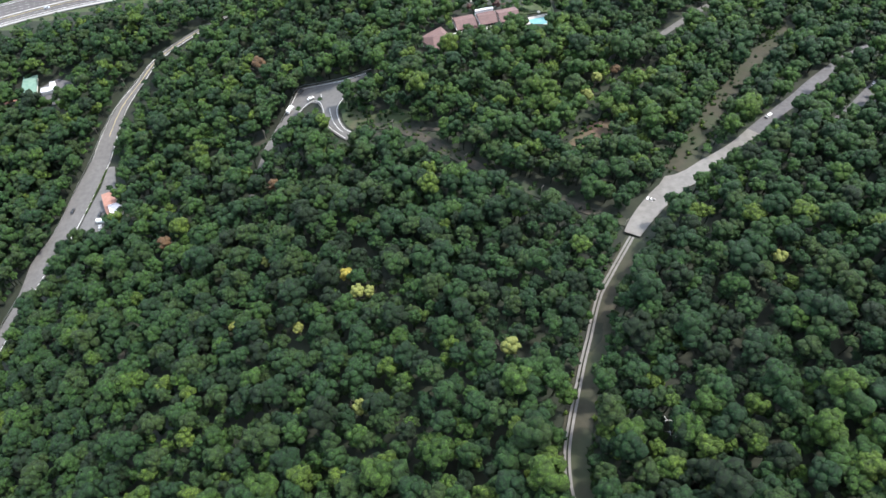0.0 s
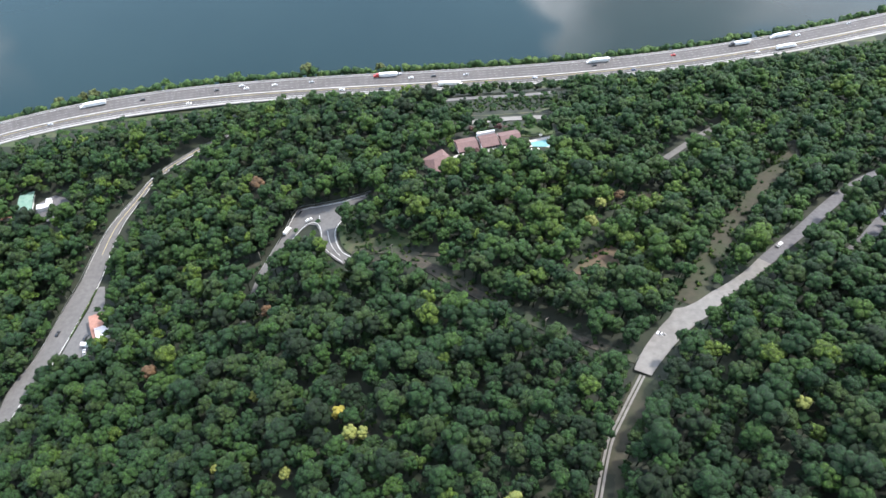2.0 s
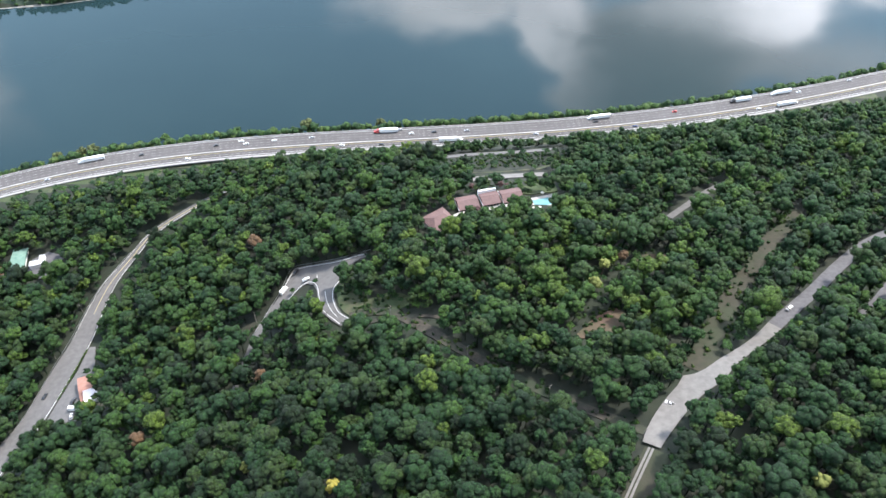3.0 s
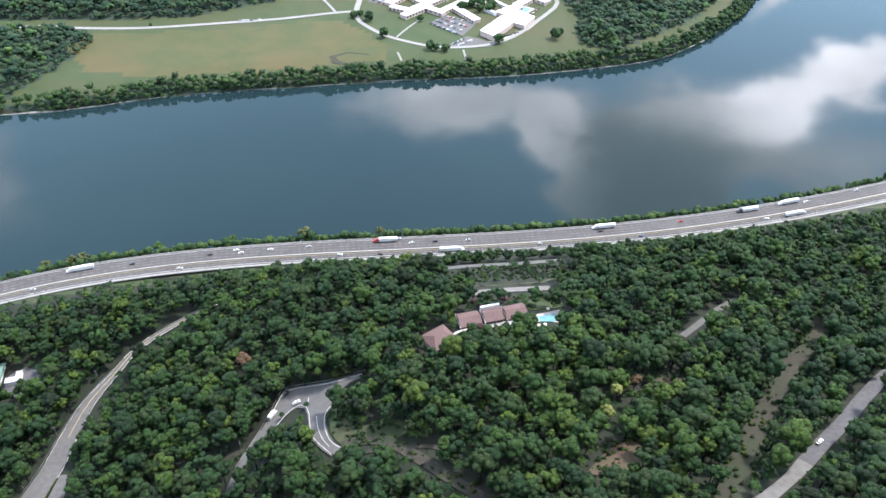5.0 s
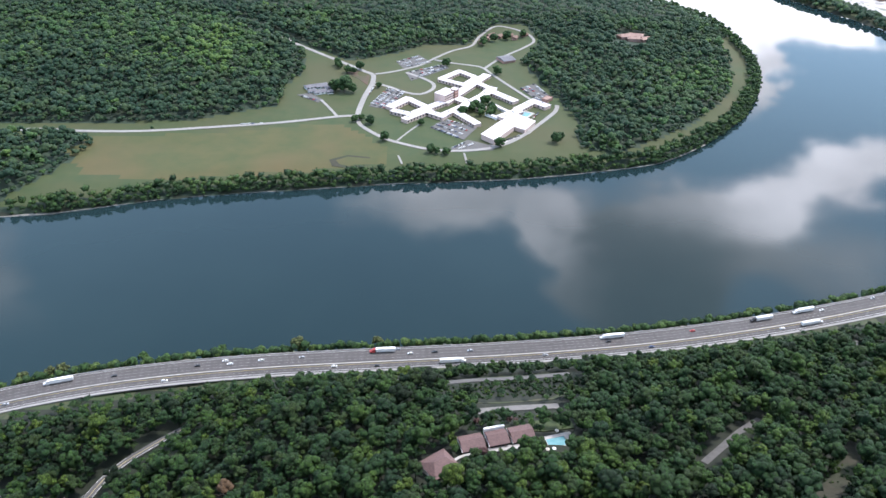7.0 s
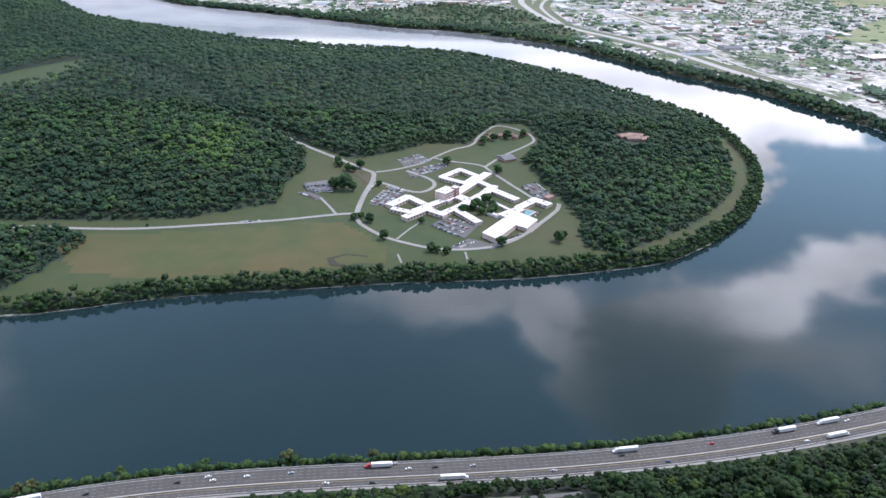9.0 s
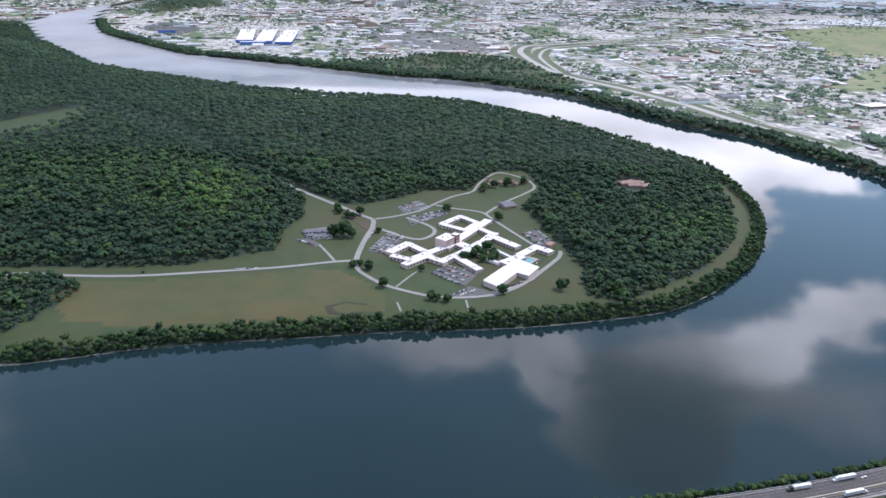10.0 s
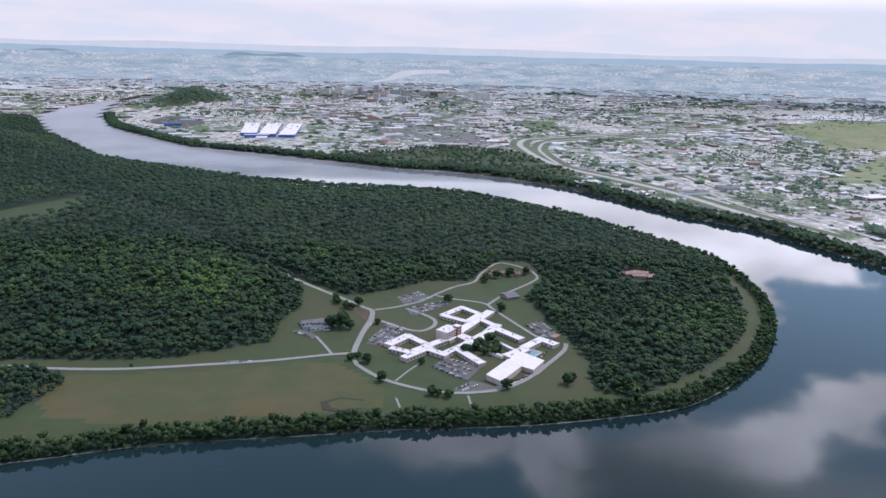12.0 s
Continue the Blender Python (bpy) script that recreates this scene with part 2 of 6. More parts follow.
roof_white = surface("white_membrane_roof", (0.650, 0.594, 0.606), (0.802, 0.739, 0.754), 0.15)
roof_mauve = surface("mauve_shingles", (0.100, 0.062, 0.060), (0.172, 0.107, 0.102), 0.9, relief=0.04)
roof_red = surface("rust_roof", (0.222, 0.109, 0.081), (0.311, 0.166, 0.130), 0.5)
roof_clay = surface("weathered_clay_roof", (0.22, 0.135, 0.11), (0.36, 0.25, 0.21), 0.3)
roof_green = surface("green_metal_roof", (0.10, 0.19, 0.15), (0.18, 0.28, 0.23), 0.4)
roof_dark = surface("slate_grey_roof", (0.10, 0.10, 0.115), (0.19, 0.185, 0.20), 0.5)
roof_pale = surface("pale_metal_roof", (0.40, 0.41, 0.43), (0.60, 0.60, 0.62), 0.05, rough=0.6)
wall_cream = surface("cream_render", (0.50, 0.46, 0.40), (0.64, 0.60, 0.53), 0.4)
wall_white = surface("white_paint", (0.70, 0.70, 0.69), (0.83, 0.83, 0.82), 0.4)
wall_brick = surface("red_brick", (0.30, 0.175, 0.145), (0.42, 0.27, 0.225), 0.6)
wall_buff = surface("buff_brick", (0.493, 0.378, 0.336), (0.650, 0.514, 0.473), 0.6)
wall_brown = surface("brown_boards", (0.12, 0.075, 0.055), (0.20, 0.13, 0.10), 0.7)
blue_steel = surface("blue_cladding", (0.035, 0.10, 0.34), (0.06, 0.16, 0.46), 0.05, rough=0.5)
dark_glass = surface("window_glass", (0.02, 0.025, 0.03), (0.04, 0.05, 0.06), 0.4, rough=0.08)
rubber = surface("tyre_rubber", (0.015, 0.015, 0.015), (0.03, 0.03, 0.03), 3.0)
steel = surface("galvanised_steel", (0.35, 0.36, 0.37), (0.52, 0.53, 0.54), 2.0, rough=0.45, metal=0.7)
timber = surface("grey_timber", (0.16, 0.14, 0.12), (0.28, 0.25, 0.22), 1.5)
stone_pale = surface("riprap_stone", (0.14, 0.135, 0.12), (0.30, 0.285, 0.26), 0.5, relief=0.2)


def paintwork(name, c):
    def build(n, l, p):
        col = blend(n, l, 0.12, c, ramp(n, l, noise_of(n, l, 1.5), [(0.3, (0.2, 0.19, 0.18)), (0.7, c)]))
        l.new(col, p.inputs["Base Color"])
        p.inputs["Roughness"].default_value, p.inputs["Coat Weight"].default_value = 0.35, 0.5
    return material(name, build)


car_white, car_black = paintwork("white_car_paint", (0.78, 0.78, 0.77)), paintwork("black_car_paint", (0.02, 0.02, 0.023))
car_silver, car_red = paintwork("silver_car_paint", (0.42, 0.43, 0.45)), paintwork("red_car_paint", (0.42, 0.035, 0.03))
car_blue = paintwork("blue_car_paint", (0.06, 0.09, 0.18))


def water_build(n, l, p):
    """Calm water near by; up the river it is rougher, and the sky's pale reflection is painted into its base colour."""
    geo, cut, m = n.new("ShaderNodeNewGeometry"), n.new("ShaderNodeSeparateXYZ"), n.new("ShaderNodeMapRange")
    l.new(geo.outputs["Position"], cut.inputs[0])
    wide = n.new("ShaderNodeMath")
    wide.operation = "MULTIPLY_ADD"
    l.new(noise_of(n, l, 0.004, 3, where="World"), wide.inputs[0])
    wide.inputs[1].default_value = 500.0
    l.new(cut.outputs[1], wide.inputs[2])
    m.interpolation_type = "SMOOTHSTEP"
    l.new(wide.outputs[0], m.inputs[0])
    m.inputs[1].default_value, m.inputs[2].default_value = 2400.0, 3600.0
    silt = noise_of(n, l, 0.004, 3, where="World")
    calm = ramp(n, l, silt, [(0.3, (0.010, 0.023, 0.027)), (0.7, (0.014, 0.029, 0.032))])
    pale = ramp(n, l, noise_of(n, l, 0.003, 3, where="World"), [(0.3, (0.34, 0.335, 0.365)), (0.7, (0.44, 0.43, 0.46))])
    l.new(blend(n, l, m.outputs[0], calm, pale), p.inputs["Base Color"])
    rough = n.new("ShaderNodeMapRange")
    l.new(m.outputs[0], rough.inputs[0])
    rough.inputs[3].default_value, rough.inputs[4].default_value = 0.03, 0.14
    l.new(rough.outputs[0], p.inputs["Roughness"])
    p.inputs["IOR"].default_value = 1.333
    bump(n, l, p, noise_of(n, l, 0.35, 3, where="World"), 0.04, 0.10)


water_mat = material("river_water", water_build)


def pool_build(n, l, p):
    l.new(ramp(n, l, noise_of(n, l, 0.5, where="World"), [(0.3, (0.13, 0.30, 0.33)), (0.7, (0.20, 0.38, 0.41))]), p.inputs["Base Color"])
    p.inputs["Roughness"].default_value = 0.08




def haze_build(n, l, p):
    """The last miles of the plain: bright haze painted as a glow, with pale specks of roofs."""
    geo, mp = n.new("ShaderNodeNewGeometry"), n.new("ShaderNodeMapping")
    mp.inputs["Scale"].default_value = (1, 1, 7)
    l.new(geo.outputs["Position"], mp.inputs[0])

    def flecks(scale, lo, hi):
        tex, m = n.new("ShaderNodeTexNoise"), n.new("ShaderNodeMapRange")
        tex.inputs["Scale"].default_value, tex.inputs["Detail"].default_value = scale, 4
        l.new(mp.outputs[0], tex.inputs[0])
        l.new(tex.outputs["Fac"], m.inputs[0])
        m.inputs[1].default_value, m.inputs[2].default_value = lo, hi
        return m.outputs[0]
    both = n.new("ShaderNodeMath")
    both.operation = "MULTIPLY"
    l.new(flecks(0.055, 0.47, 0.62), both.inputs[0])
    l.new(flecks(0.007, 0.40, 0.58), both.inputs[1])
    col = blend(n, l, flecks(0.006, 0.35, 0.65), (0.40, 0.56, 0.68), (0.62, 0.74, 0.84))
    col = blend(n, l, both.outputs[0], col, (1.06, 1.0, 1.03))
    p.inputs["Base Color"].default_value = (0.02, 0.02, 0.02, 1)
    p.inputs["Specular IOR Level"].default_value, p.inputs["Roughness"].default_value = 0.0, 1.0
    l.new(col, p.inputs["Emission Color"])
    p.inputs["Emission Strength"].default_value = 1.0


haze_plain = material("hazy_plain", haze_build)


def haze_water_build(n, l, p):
    """A river many miles off; the low sky's white reflection is painted on as a glow."""
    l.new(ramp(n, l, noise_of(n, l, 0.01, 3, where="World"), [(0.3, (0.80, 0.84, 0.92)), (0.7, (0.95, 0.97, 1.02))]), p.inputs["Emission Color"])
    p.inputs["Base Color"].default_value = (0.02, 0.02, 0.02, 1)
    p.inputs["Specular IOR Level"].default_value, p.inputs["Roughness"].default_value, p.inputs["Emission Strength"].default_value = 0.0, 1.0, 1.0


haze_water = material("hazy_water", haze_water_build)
pool_mat = material("pool_water", pool_build)

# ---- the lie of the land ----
EYE_END = np.array((2.8, 168.6, 390.9))   # the camera's end position; the far plain is drawn in along its sight lines, so that it ends within sight
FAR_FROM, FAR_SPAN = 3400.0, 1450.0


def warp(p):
    """Draws in what lies beyond FAR_FROM, shrinking and raising the plain to fit the camera's end view."""
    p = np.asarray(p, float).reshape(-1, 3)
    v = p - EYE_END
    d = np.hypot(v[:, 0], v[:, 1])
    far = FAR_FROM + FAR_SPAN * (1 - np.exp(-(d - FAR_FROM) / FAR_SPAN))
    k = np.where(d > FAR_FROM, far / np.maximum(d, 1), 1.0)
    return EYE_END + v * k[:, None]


OUTER_BANK = [(-6000, 250), (-1600, 330), (-700, 440), (-420, 518), (-335, 545), (-206, 575), (-112, 588), (-13, 597), (88, 599), (140, 605), (249, 621), (367, 649),
              (475, 676), (620, 740), (760, 860), (880, 1050), (945, 1300), (938, 1557), (884, 1708), (815, 1891), (689, 2044), (590, 2226), (472, 2444),
              (314, 2589), (135, 2712), (-59, 2766), (-289, 2904), (-663, 3122), (-922, 3263), (-1473, 3932), (-1757, 4535), (-2080, 5600), (-2100, 6300), (-6000, 6700)]
INNER_BANK = [(-6000, 600), (-1600, 690), (-900, 765), (-447, 815), (-373, 827), (-287, 852), (-213, 866), (-109, 879), (-16, 892), (121, 902), (229, 922), (318, 948),
              (395, 1003), (487, 1101), (560, 1228), (600, 1350), (614, 1480), (612, 1600), (570, 1690), (500, 1820), (410, 1985), (290, 2130), (150, 2270),
              (-30, 2330), (-230, 2355), (-480, 2450), (-1050, 2820), (-1650, 3650), (-2087, 4451), (-2216, 4973), (-2211, 5511), (-2150, 6300), (-6000, 6500)]


def inside(x, y, poly):
    x, y = np.asarray(x, float), np.asarray(y, float)
    r = np.zeros(np.broadcast(x, y).shape, bool)
    for (ax, ay), (bx, by) in zip(poly, poly[1:] + poly[:1]):
        if ay != by:
            r ^= ((ay > y) != (by > y)) & (x < (bx - ax) * (y - ay) / (by - ay) + ax)
    return r


def away(x, y, line, closed=False):
    """Distance in plan from a line of points."""
    x, y = np.asarray(x, float), np.asarray(y, float)
    best = np.full(np.broadcast(x, y).shape, 1e9)
    for (ax, ay), (bx, by) in zip(line, line[1:] + (line[:1] if closed else [])):
        ux, uy = bx - ax, by - ay
        k = np.clip(((x - ax) * ux + (y - ay) * uy) / max(ux * ux + uy * uy, 1e-9), 0, 1)
        best = np.minimum(best, np.hypot(x - ax - k * ux, y - ay - k * uy))
    return best


def glide(line, step=6.0):
    """A smooth line through the points."""
    p = np.array([line[0]] + list(line) + [line[-1]], float)
    out = []
    for k in range(1, len(p) - 2):
        a, b, c, d = p[k - 1], p[k], p[k + 1], p[k + 2]
        for t in np.linspace(0, 1, max(2, int(np.linalg.norm(c - b) / step)), endpoint=False):
            out.append(0.5 * (2 * b + (c - a) * t + (2 * a - 5 * b + 4 * c - d) * t * t + (3 * b - a - 3 * c + d) * t ** 3))
    return np.array(out + [p[-2]])


def highway_mid(x):
    u = np.clip(x, -420.0, 520.0) / 100
    return (((-0.085 * u + 0.826) * u + 0.402) * u + 5.485) * u + 563.0


def step01(v, a, b):
    t = np.clip((v - a) / (b - a), 0, 1)
    return t * t * (3 - 2 * t)


def hill(x, y):
    s = highway_mid(x) - y
    u, v = x / 100, s / 100
    r = 1 - np.exp(-np.maximum(v - 0.21, 0) / 0.5)
    z = 12 + r * (39.35 + 3.04 * u + 2.09 * v - 2.98 * u * u + 4.69 * u * v + 3.05 * v * v)
    z = z + 10 * np.exp(-((x - 20) ** 2 + (y - 380) ** 2) / 8100) - 13 * np.exp(-((x + 180) / 70) ** 2 - ((y - 360) / 130) ** 2)
    z = np.where(z > 9, z, 9 + (z - 9) * 0.1)
    return np.where(s < -14, 12 + (s + 14) * 0.95, z)


def mound(x, y, cx, cy, sx, sy, turn=0.0):
    c, s = math.cos(radians(turn)), math.sin(radians(turn))
    u, v = (x - cx) * c + (y - cy) * s, (y - cy) * c - (x - cx) * s
    return np.exp(-(u / sx) ** 2 - (v / sy) ** 2)


def height(x, y):
    """Ground height in true plan, before the far plain is drawn in."""
    x, y = np.asarray(x, float), np.asarray(y, float)
    wet_out, dry_in = inside(x, y, OUTER_BANK), inside(x, y, INNER_BANK)
    do, di = away(x, y, OUTER_BANK), away(x, y, INNER_BANK)
    river = -np.minimum(np.minimum(do, di) * 0.35, 5.0)
    pen = np.minimum(di * 0.75, 4.0) + 4.0 * step01(di, 10, 60)
    rise = 48 * mound(x, y, -650, 1800, 420, 300, -35) + 62 * mound(x, y, -1500, 2750, 750, 420, -40) + 22 * mound(x, y, -60, 1830, 420, 230, -12)
    rise = rise + 14 * mound(x, y, 380, 1390, 150, 200) + 20 * mound(x, y, -420, 1330, 190, 160)
    pen = pen + rise * step01(di, 30, 260)
    plain = np.minimum(do * 0.5, 6.0) + 4.0 * step01(do, 20, 90) + 88 * mound(x, y, -1560, 5660, 190, 330, 10)
    south = hill(x, y)
    k = step01(x, 480, 620)
    south = south * (1 - k) + plain * k
    plain = np.where((y < 760) & (x < 640), south, plain)
    return np.where(dry_in, pen, np.where(wet_out, river, plain))


def ground_at(x, y):
    return float(height(np.array([x]), np.array([y]))[0])


def part(name, bm, mat, parent=None, label="", smooth=False):
    """Links a bmesh as one mesh object, under a thing or a part."""
    me = bpy.data.meshes.new(name)
    bm.to_mesh(me)
    bm.free()
    return part_mesh(name, me, mat, parent, label, smooth)


def part_mesh(name, me, mat, parent=None, label="", smooth=False):
    if mat:
        me.materials.append(mat)
    if smooth:
        me.polygons.foreach_set("use_smooth", [True] * len(me.polygons))
    ob = new(name, me)
    ob.parent = parent
    return tagged(ob, label)


def mesh_of(name, verts, faces):
    me = bpy.data.meshes.new(name)
    me.from_pydata([tuple(v) for v in verts], [], [tuple(f) for f in faces])
    me.update()
    return me


def mesh_tris(name, v, f):
    """A mesh from arrays of corners and triangles."""
    me = bpy.data.meshes.new(name)
    me.vertices.add(len(v))
    me.vertices.foreach_set("co", np.ascontiguousarray(v, np.float32).ravel())
    me.loops.add(len(f) * 3)
    me.loops.foreach_set("vertex_index", np.ascontiguousarray(f, np.int32).ravel())
    me.polygons.add(len(f))
    me.polygons.foreach_set("loop_start", np.arange(0, len(f) * 3, 3, dtype=np.int32))
    me.update(calc_edges=True)
    return me


def grow(start, end, first, rate):
    out, v, s = [], start, first
    while (end - v) * np.sign(end - start) > 0:
        s *= rate
        v += s * np.sign(end - start)
        out.append(v)
    return out


# woods and open ground on the bend
WOOD_WEST = [(-2500, 640), (-900, 790), (-455, 832), (-416, 912), (-400, 982), (-418, 1014), (-2500, 1000)]
TOWN_BANK = [(-420, 2960), (-290, 2905), (-60, 2768), (135, 2714), (316, 2592), (474, 2447), (540, 2620), (480, 2900), (440, 3180), (120, 3330), (-150, 3110)]
FIELD = [(-385, 905), (-425, 965), (-420, 1012), (-330, 1014), (-227, 1026), (-100, 1055), (-75, 1030), (-35, 985), (-24, 935), (-110, 915), (-218, 900), (-300, 888)]
MEADOW = [(-1010, 1560), (-900, 1590), (-826, 1640), (-772, 1668), (-722, 1690), (-704, 1790), (-732, 1870), (-775, 1825), (-831, 1800), (-870, 1770), (-1000, 1710)]
WOOD_MAIN = [(-6000, 1055), (-430, 1050), (-300, 1060), (-184, 1114), (-188, 1188), (-165, 1257), (-182, 1378), (-97, 1308), (-24, 1352), (34, 1402),
             (104, 1404), (128, 1460), (165, 1520), (215, 1522), (236, 1420), (187, 1310), (197, 1250), (212, 1172), (226, 1112), (232, 1050), (220, 990), (234, 966), (264, 964),
             (311, 993), (369, 1037), (409, 1076), (456, 1130), (490, 1184), (521, 1250), (547, 1336), (560, 1398), (568, 1453), (620, 1500), (700, 1700), (400, 2200), (-200, 2500), (-900, 2950), (-1700, 3900), (-2300, 5000), (-6000, 6000)]

# ---- ground ----
gx = np.array(sorted(grow(-488, -26000, 8, 1.06)) + list(np.arange(-488, 704, 10.0)) + grow(692, 26000, 10, 1.07))
gy = np.array(sorted(grow(20, -2500, 8, 1.3)) + list(np.arange(20, 1700, 10.0)) + grow(1690, 3700, 10, 1.03) + grow(3700, 42000, 50, 1.08))
GX, GY = np.meshgrid(gx, gy)
GZ = height(GX, GY)
rough_z = np.array([noise.noise((a * 0.02, b * 0.02, 3.1)) for a, b in zip(GX.ravel(), GY.ravel())]).reshape(GX.shape)
GZ = GZ + np.where((GZ > 5) & (np.abs(highway_mid(GX) - GY) > 24), rough_z * 0.5, 0)
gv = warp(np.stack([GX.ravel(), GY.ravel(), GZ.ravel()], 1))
nx, ny = len(gx), len(gy)
idx = np.arange(nx * ny).reshape(ny, nx)
quads = np.stack([idx[:-1, :-1], idx[:-1, 1:], idx[1:, 1:], idx[1:, :-1]], -1).reshape(-1, 4)
me = bpy.data.meshes.new("ground")
me.vertices.add(len(gv))
me.vertices.foreach_set("co", gv.astype(np.float32).ravel())
me.loops.add(len(quads) * 4)
me.loops.foreach_set("vertex_index", quads.astype(np.int32).ravel())
me.polygons.add(len(quads))
me.polygons.foreach_set("loop_start", np.arange(0, len(quads) * 4, 4, dtype=np.int32))
cx, cy = (GX[:-1, :-1] + GX[1:, 1:]).ravel() / 2, (GY[:-1, :-1] + GY[1:, 1:]).ravel() / 2
on_bend = inside(cx, cy, INNER_BANK)
wooded = inside(cx, cy, WOOD_MAIN) | inside(cx, cy, WOOD_WEST)
across = (~inside(cx, cy, OUTER_BANK)) & ((cy > 760) | (cx > 640))
kind = np.zeros(len(quads), np.int32)
kind[on_bend] = 5
kind[on_bend & ~wooded] = 1
kind[on_bend & (away(cx, cy, INNER_BANK) < 15)] = 5
kind[across | (on_bend & (cy > 4300))] = 2
kind[(np.abs(highway_mid(cx) - cy + 4) < 24) & (cy < 700)] = 3
kind[np.hypot((cx + 1560) / 190, (cy - 5660) / 330) < 1.3] = 3
kind[across & (away(cx, cy, OUTER_BANK) < 60) & (cy > 1100) & (cy < 4000)] = 3
kind[inside(cx, cy, MEADOW)] = 1
kind[inside(cx, cy, FIELD) & on_bend] = 6
kind[inside(cx, cy, TOWN_BANK) & across] = 1
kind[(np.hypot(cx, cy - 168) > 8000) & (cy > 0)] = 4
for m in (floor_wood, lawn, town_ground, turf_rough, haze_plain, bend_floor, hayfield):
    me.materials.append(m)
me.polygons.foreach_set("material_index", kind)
me.polygons.foreach_set("use_smooth", np.ones(len(quads), bool))
me.update(calc_edges=True)
ground = tagged(new("ground", me), "wooded hillside, river bend fields and distant town plain", "ground", kind="structure")

# ---- river ----
wx = np.array(sorted(grow(-480, -6500, 60, 1.1)) + list(np.arange(-480, 1000, 60.0)) + grow(960, 2000, 60, 1.1))
wy = np.array(list(np.arange(200, 3400, 80.0)) + grow(3360, 7200, 60, 1.05))
WX, WY = np.meshgrid(wx, wy)
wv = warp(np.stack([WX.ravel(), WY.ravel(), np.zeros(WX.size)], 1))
idx = np.arange(WX.size).reshape(WX.shape)
cxw, cyw = (WX[:-1, :-1] + WX[1:, 1:]) / 2, (WY[:-1, :-1] + WY[1:, 1:]) / 2
keep = inside(cxw, cyw, OUTER_BANK) | (away(cxw, cyw, OUTER_BANK) < 150)
keep &= ~(inside(cxw, cyw, INNER_BANK) & (away(cxw, cyw, INNER_BANK) > 150))
keep &= ~((cyw < 760) & (cyw < highway_mid(cxw) - 40) & (cxw > -420) & (cxw < 500))
quads = np.stack([idx[:-1, :-1], idx[:-1, 1:], idx[1:, 1:], idx[1:, :-1]], -1)[keep]
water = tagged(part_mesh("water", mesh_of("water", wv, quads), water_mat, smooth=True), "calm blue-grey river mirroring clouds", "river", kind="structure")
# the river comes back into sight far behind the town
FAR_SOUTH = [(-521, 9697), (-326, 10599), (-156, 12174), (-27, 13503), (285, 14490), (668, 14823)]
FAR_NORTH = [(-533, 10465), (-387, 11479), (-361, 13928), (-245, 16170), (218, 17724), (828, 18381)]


def ribbon(name, line, width, mat, lift=0.35, parent=None, label="", step=5.0, skirt=0.6, kind="", category="", across=4, fixed=None, level=0.3):
    """A strip of road or path laid along a line over the ground, with edges that go down into it."""
    pts = glide(line, step)
    tan = np.gradient(pts, axis=0)
    tan /= np.maximum(np.linalg.norm(tan, axis=1), 1e-9)[:, None]
    side = np.stack([-tan[:, 1], tan[:, 0]], 1)
    w = np.full(len(pts), width, float) if np.isscalar(width) else np.interp(np.linspace(0, 1, len(pts)), np.linspace(0, 1, len(width)), width)
    rows = []
    offs = np.linspace(-0.5, 0.5, across + 1)
    for o in offs:
        q = pts + side * (o * w)[:, None]
        z = height(q[:, 0], q[:, 1]) if fixed is None else np.full(len(q), fixed, float)
        rows.append(np.column_stack([q, z]))
    rows = np.array(rows)
    if fixed is None:
        mid = rows[:, :, 2].max(axis=0)
        rows[:, :, 2] = (1 - level) * rows[:, :, 2] + level * mid + lift
    else:
        rows[:, :, 2] += lift
    low0, low1 = rows[0].copy(), rows[-1].copy()
    low0[:, 2] -= skirt
    low1[:, 2] -= skirt
    grid = np.concatenate([[low0], rows, [low1]])
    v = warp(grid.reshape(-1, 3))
    n = len(pts)
    faces = [(a * n + k, (a + 1) * n + k, (a + 1) * n + k + 1, a * n + k + 1) for a in range(len(grid) - 1) for k in range(n - 1)]
    faces = [f[::-1] for f in faces]
    ob = part_mesh(name, mesh_of(name, v, faces), mat, parent, label, smooth=False)
    return tagged(ob, label, category, kind=kind)


def slab(name, outline, mat, lift=0.3, label="", parent=None, skirt=0.8, kind="", category="", fixed=None):
    """A flat patch with a given outline, laid on the ground."""
    bm = bmesh.new()
    z = [ground_at(x, y) + lift for x, y in outline] if fixed is None else [fixed] * len(outline)
    top = [bm.verts.new((x, y, q)) for (x, y), q in zip(outline, z)]
    f = bm.faces.new(top)
    low = [bm.verts.new((v.co.x, v.co.y, v.co.z - skirt)) for v in top]
    for k in range(len(top)):
        bm.faces.new((top[k], top[k - 1], low[k - 1], low[k]))
    for v in bm.verts:
        v.co = Vector(warp(tuple(v.co))[0])
    bmesh.ops.triangulate(bm, faces=[f])
    bmesh.ops.recalc_face_normals(bm, faces=bm.faces)
    return tagged(part(name, bm, mat, parent, label), label, category, kind=kind)


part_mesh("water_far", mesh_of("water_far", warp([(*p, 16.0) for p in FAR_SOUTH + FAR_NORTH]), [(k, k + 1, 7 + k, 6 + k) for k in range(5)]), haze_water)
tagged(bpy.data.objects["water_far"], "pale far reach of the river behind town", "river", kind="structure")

# ---- roads ----
HW_X = np.arange(-430.0, 521.0, 10.0)


def highway_line(off):
    line = []
    for x in HW_X:
        d = float(highway_mid(x + 1) - highway_mid(x - 1)) / 2
        k = 1 / math.hypot(1, d)
        line.append((x - d * k * off, float(highway_mid(x)) + k * off))
    return line


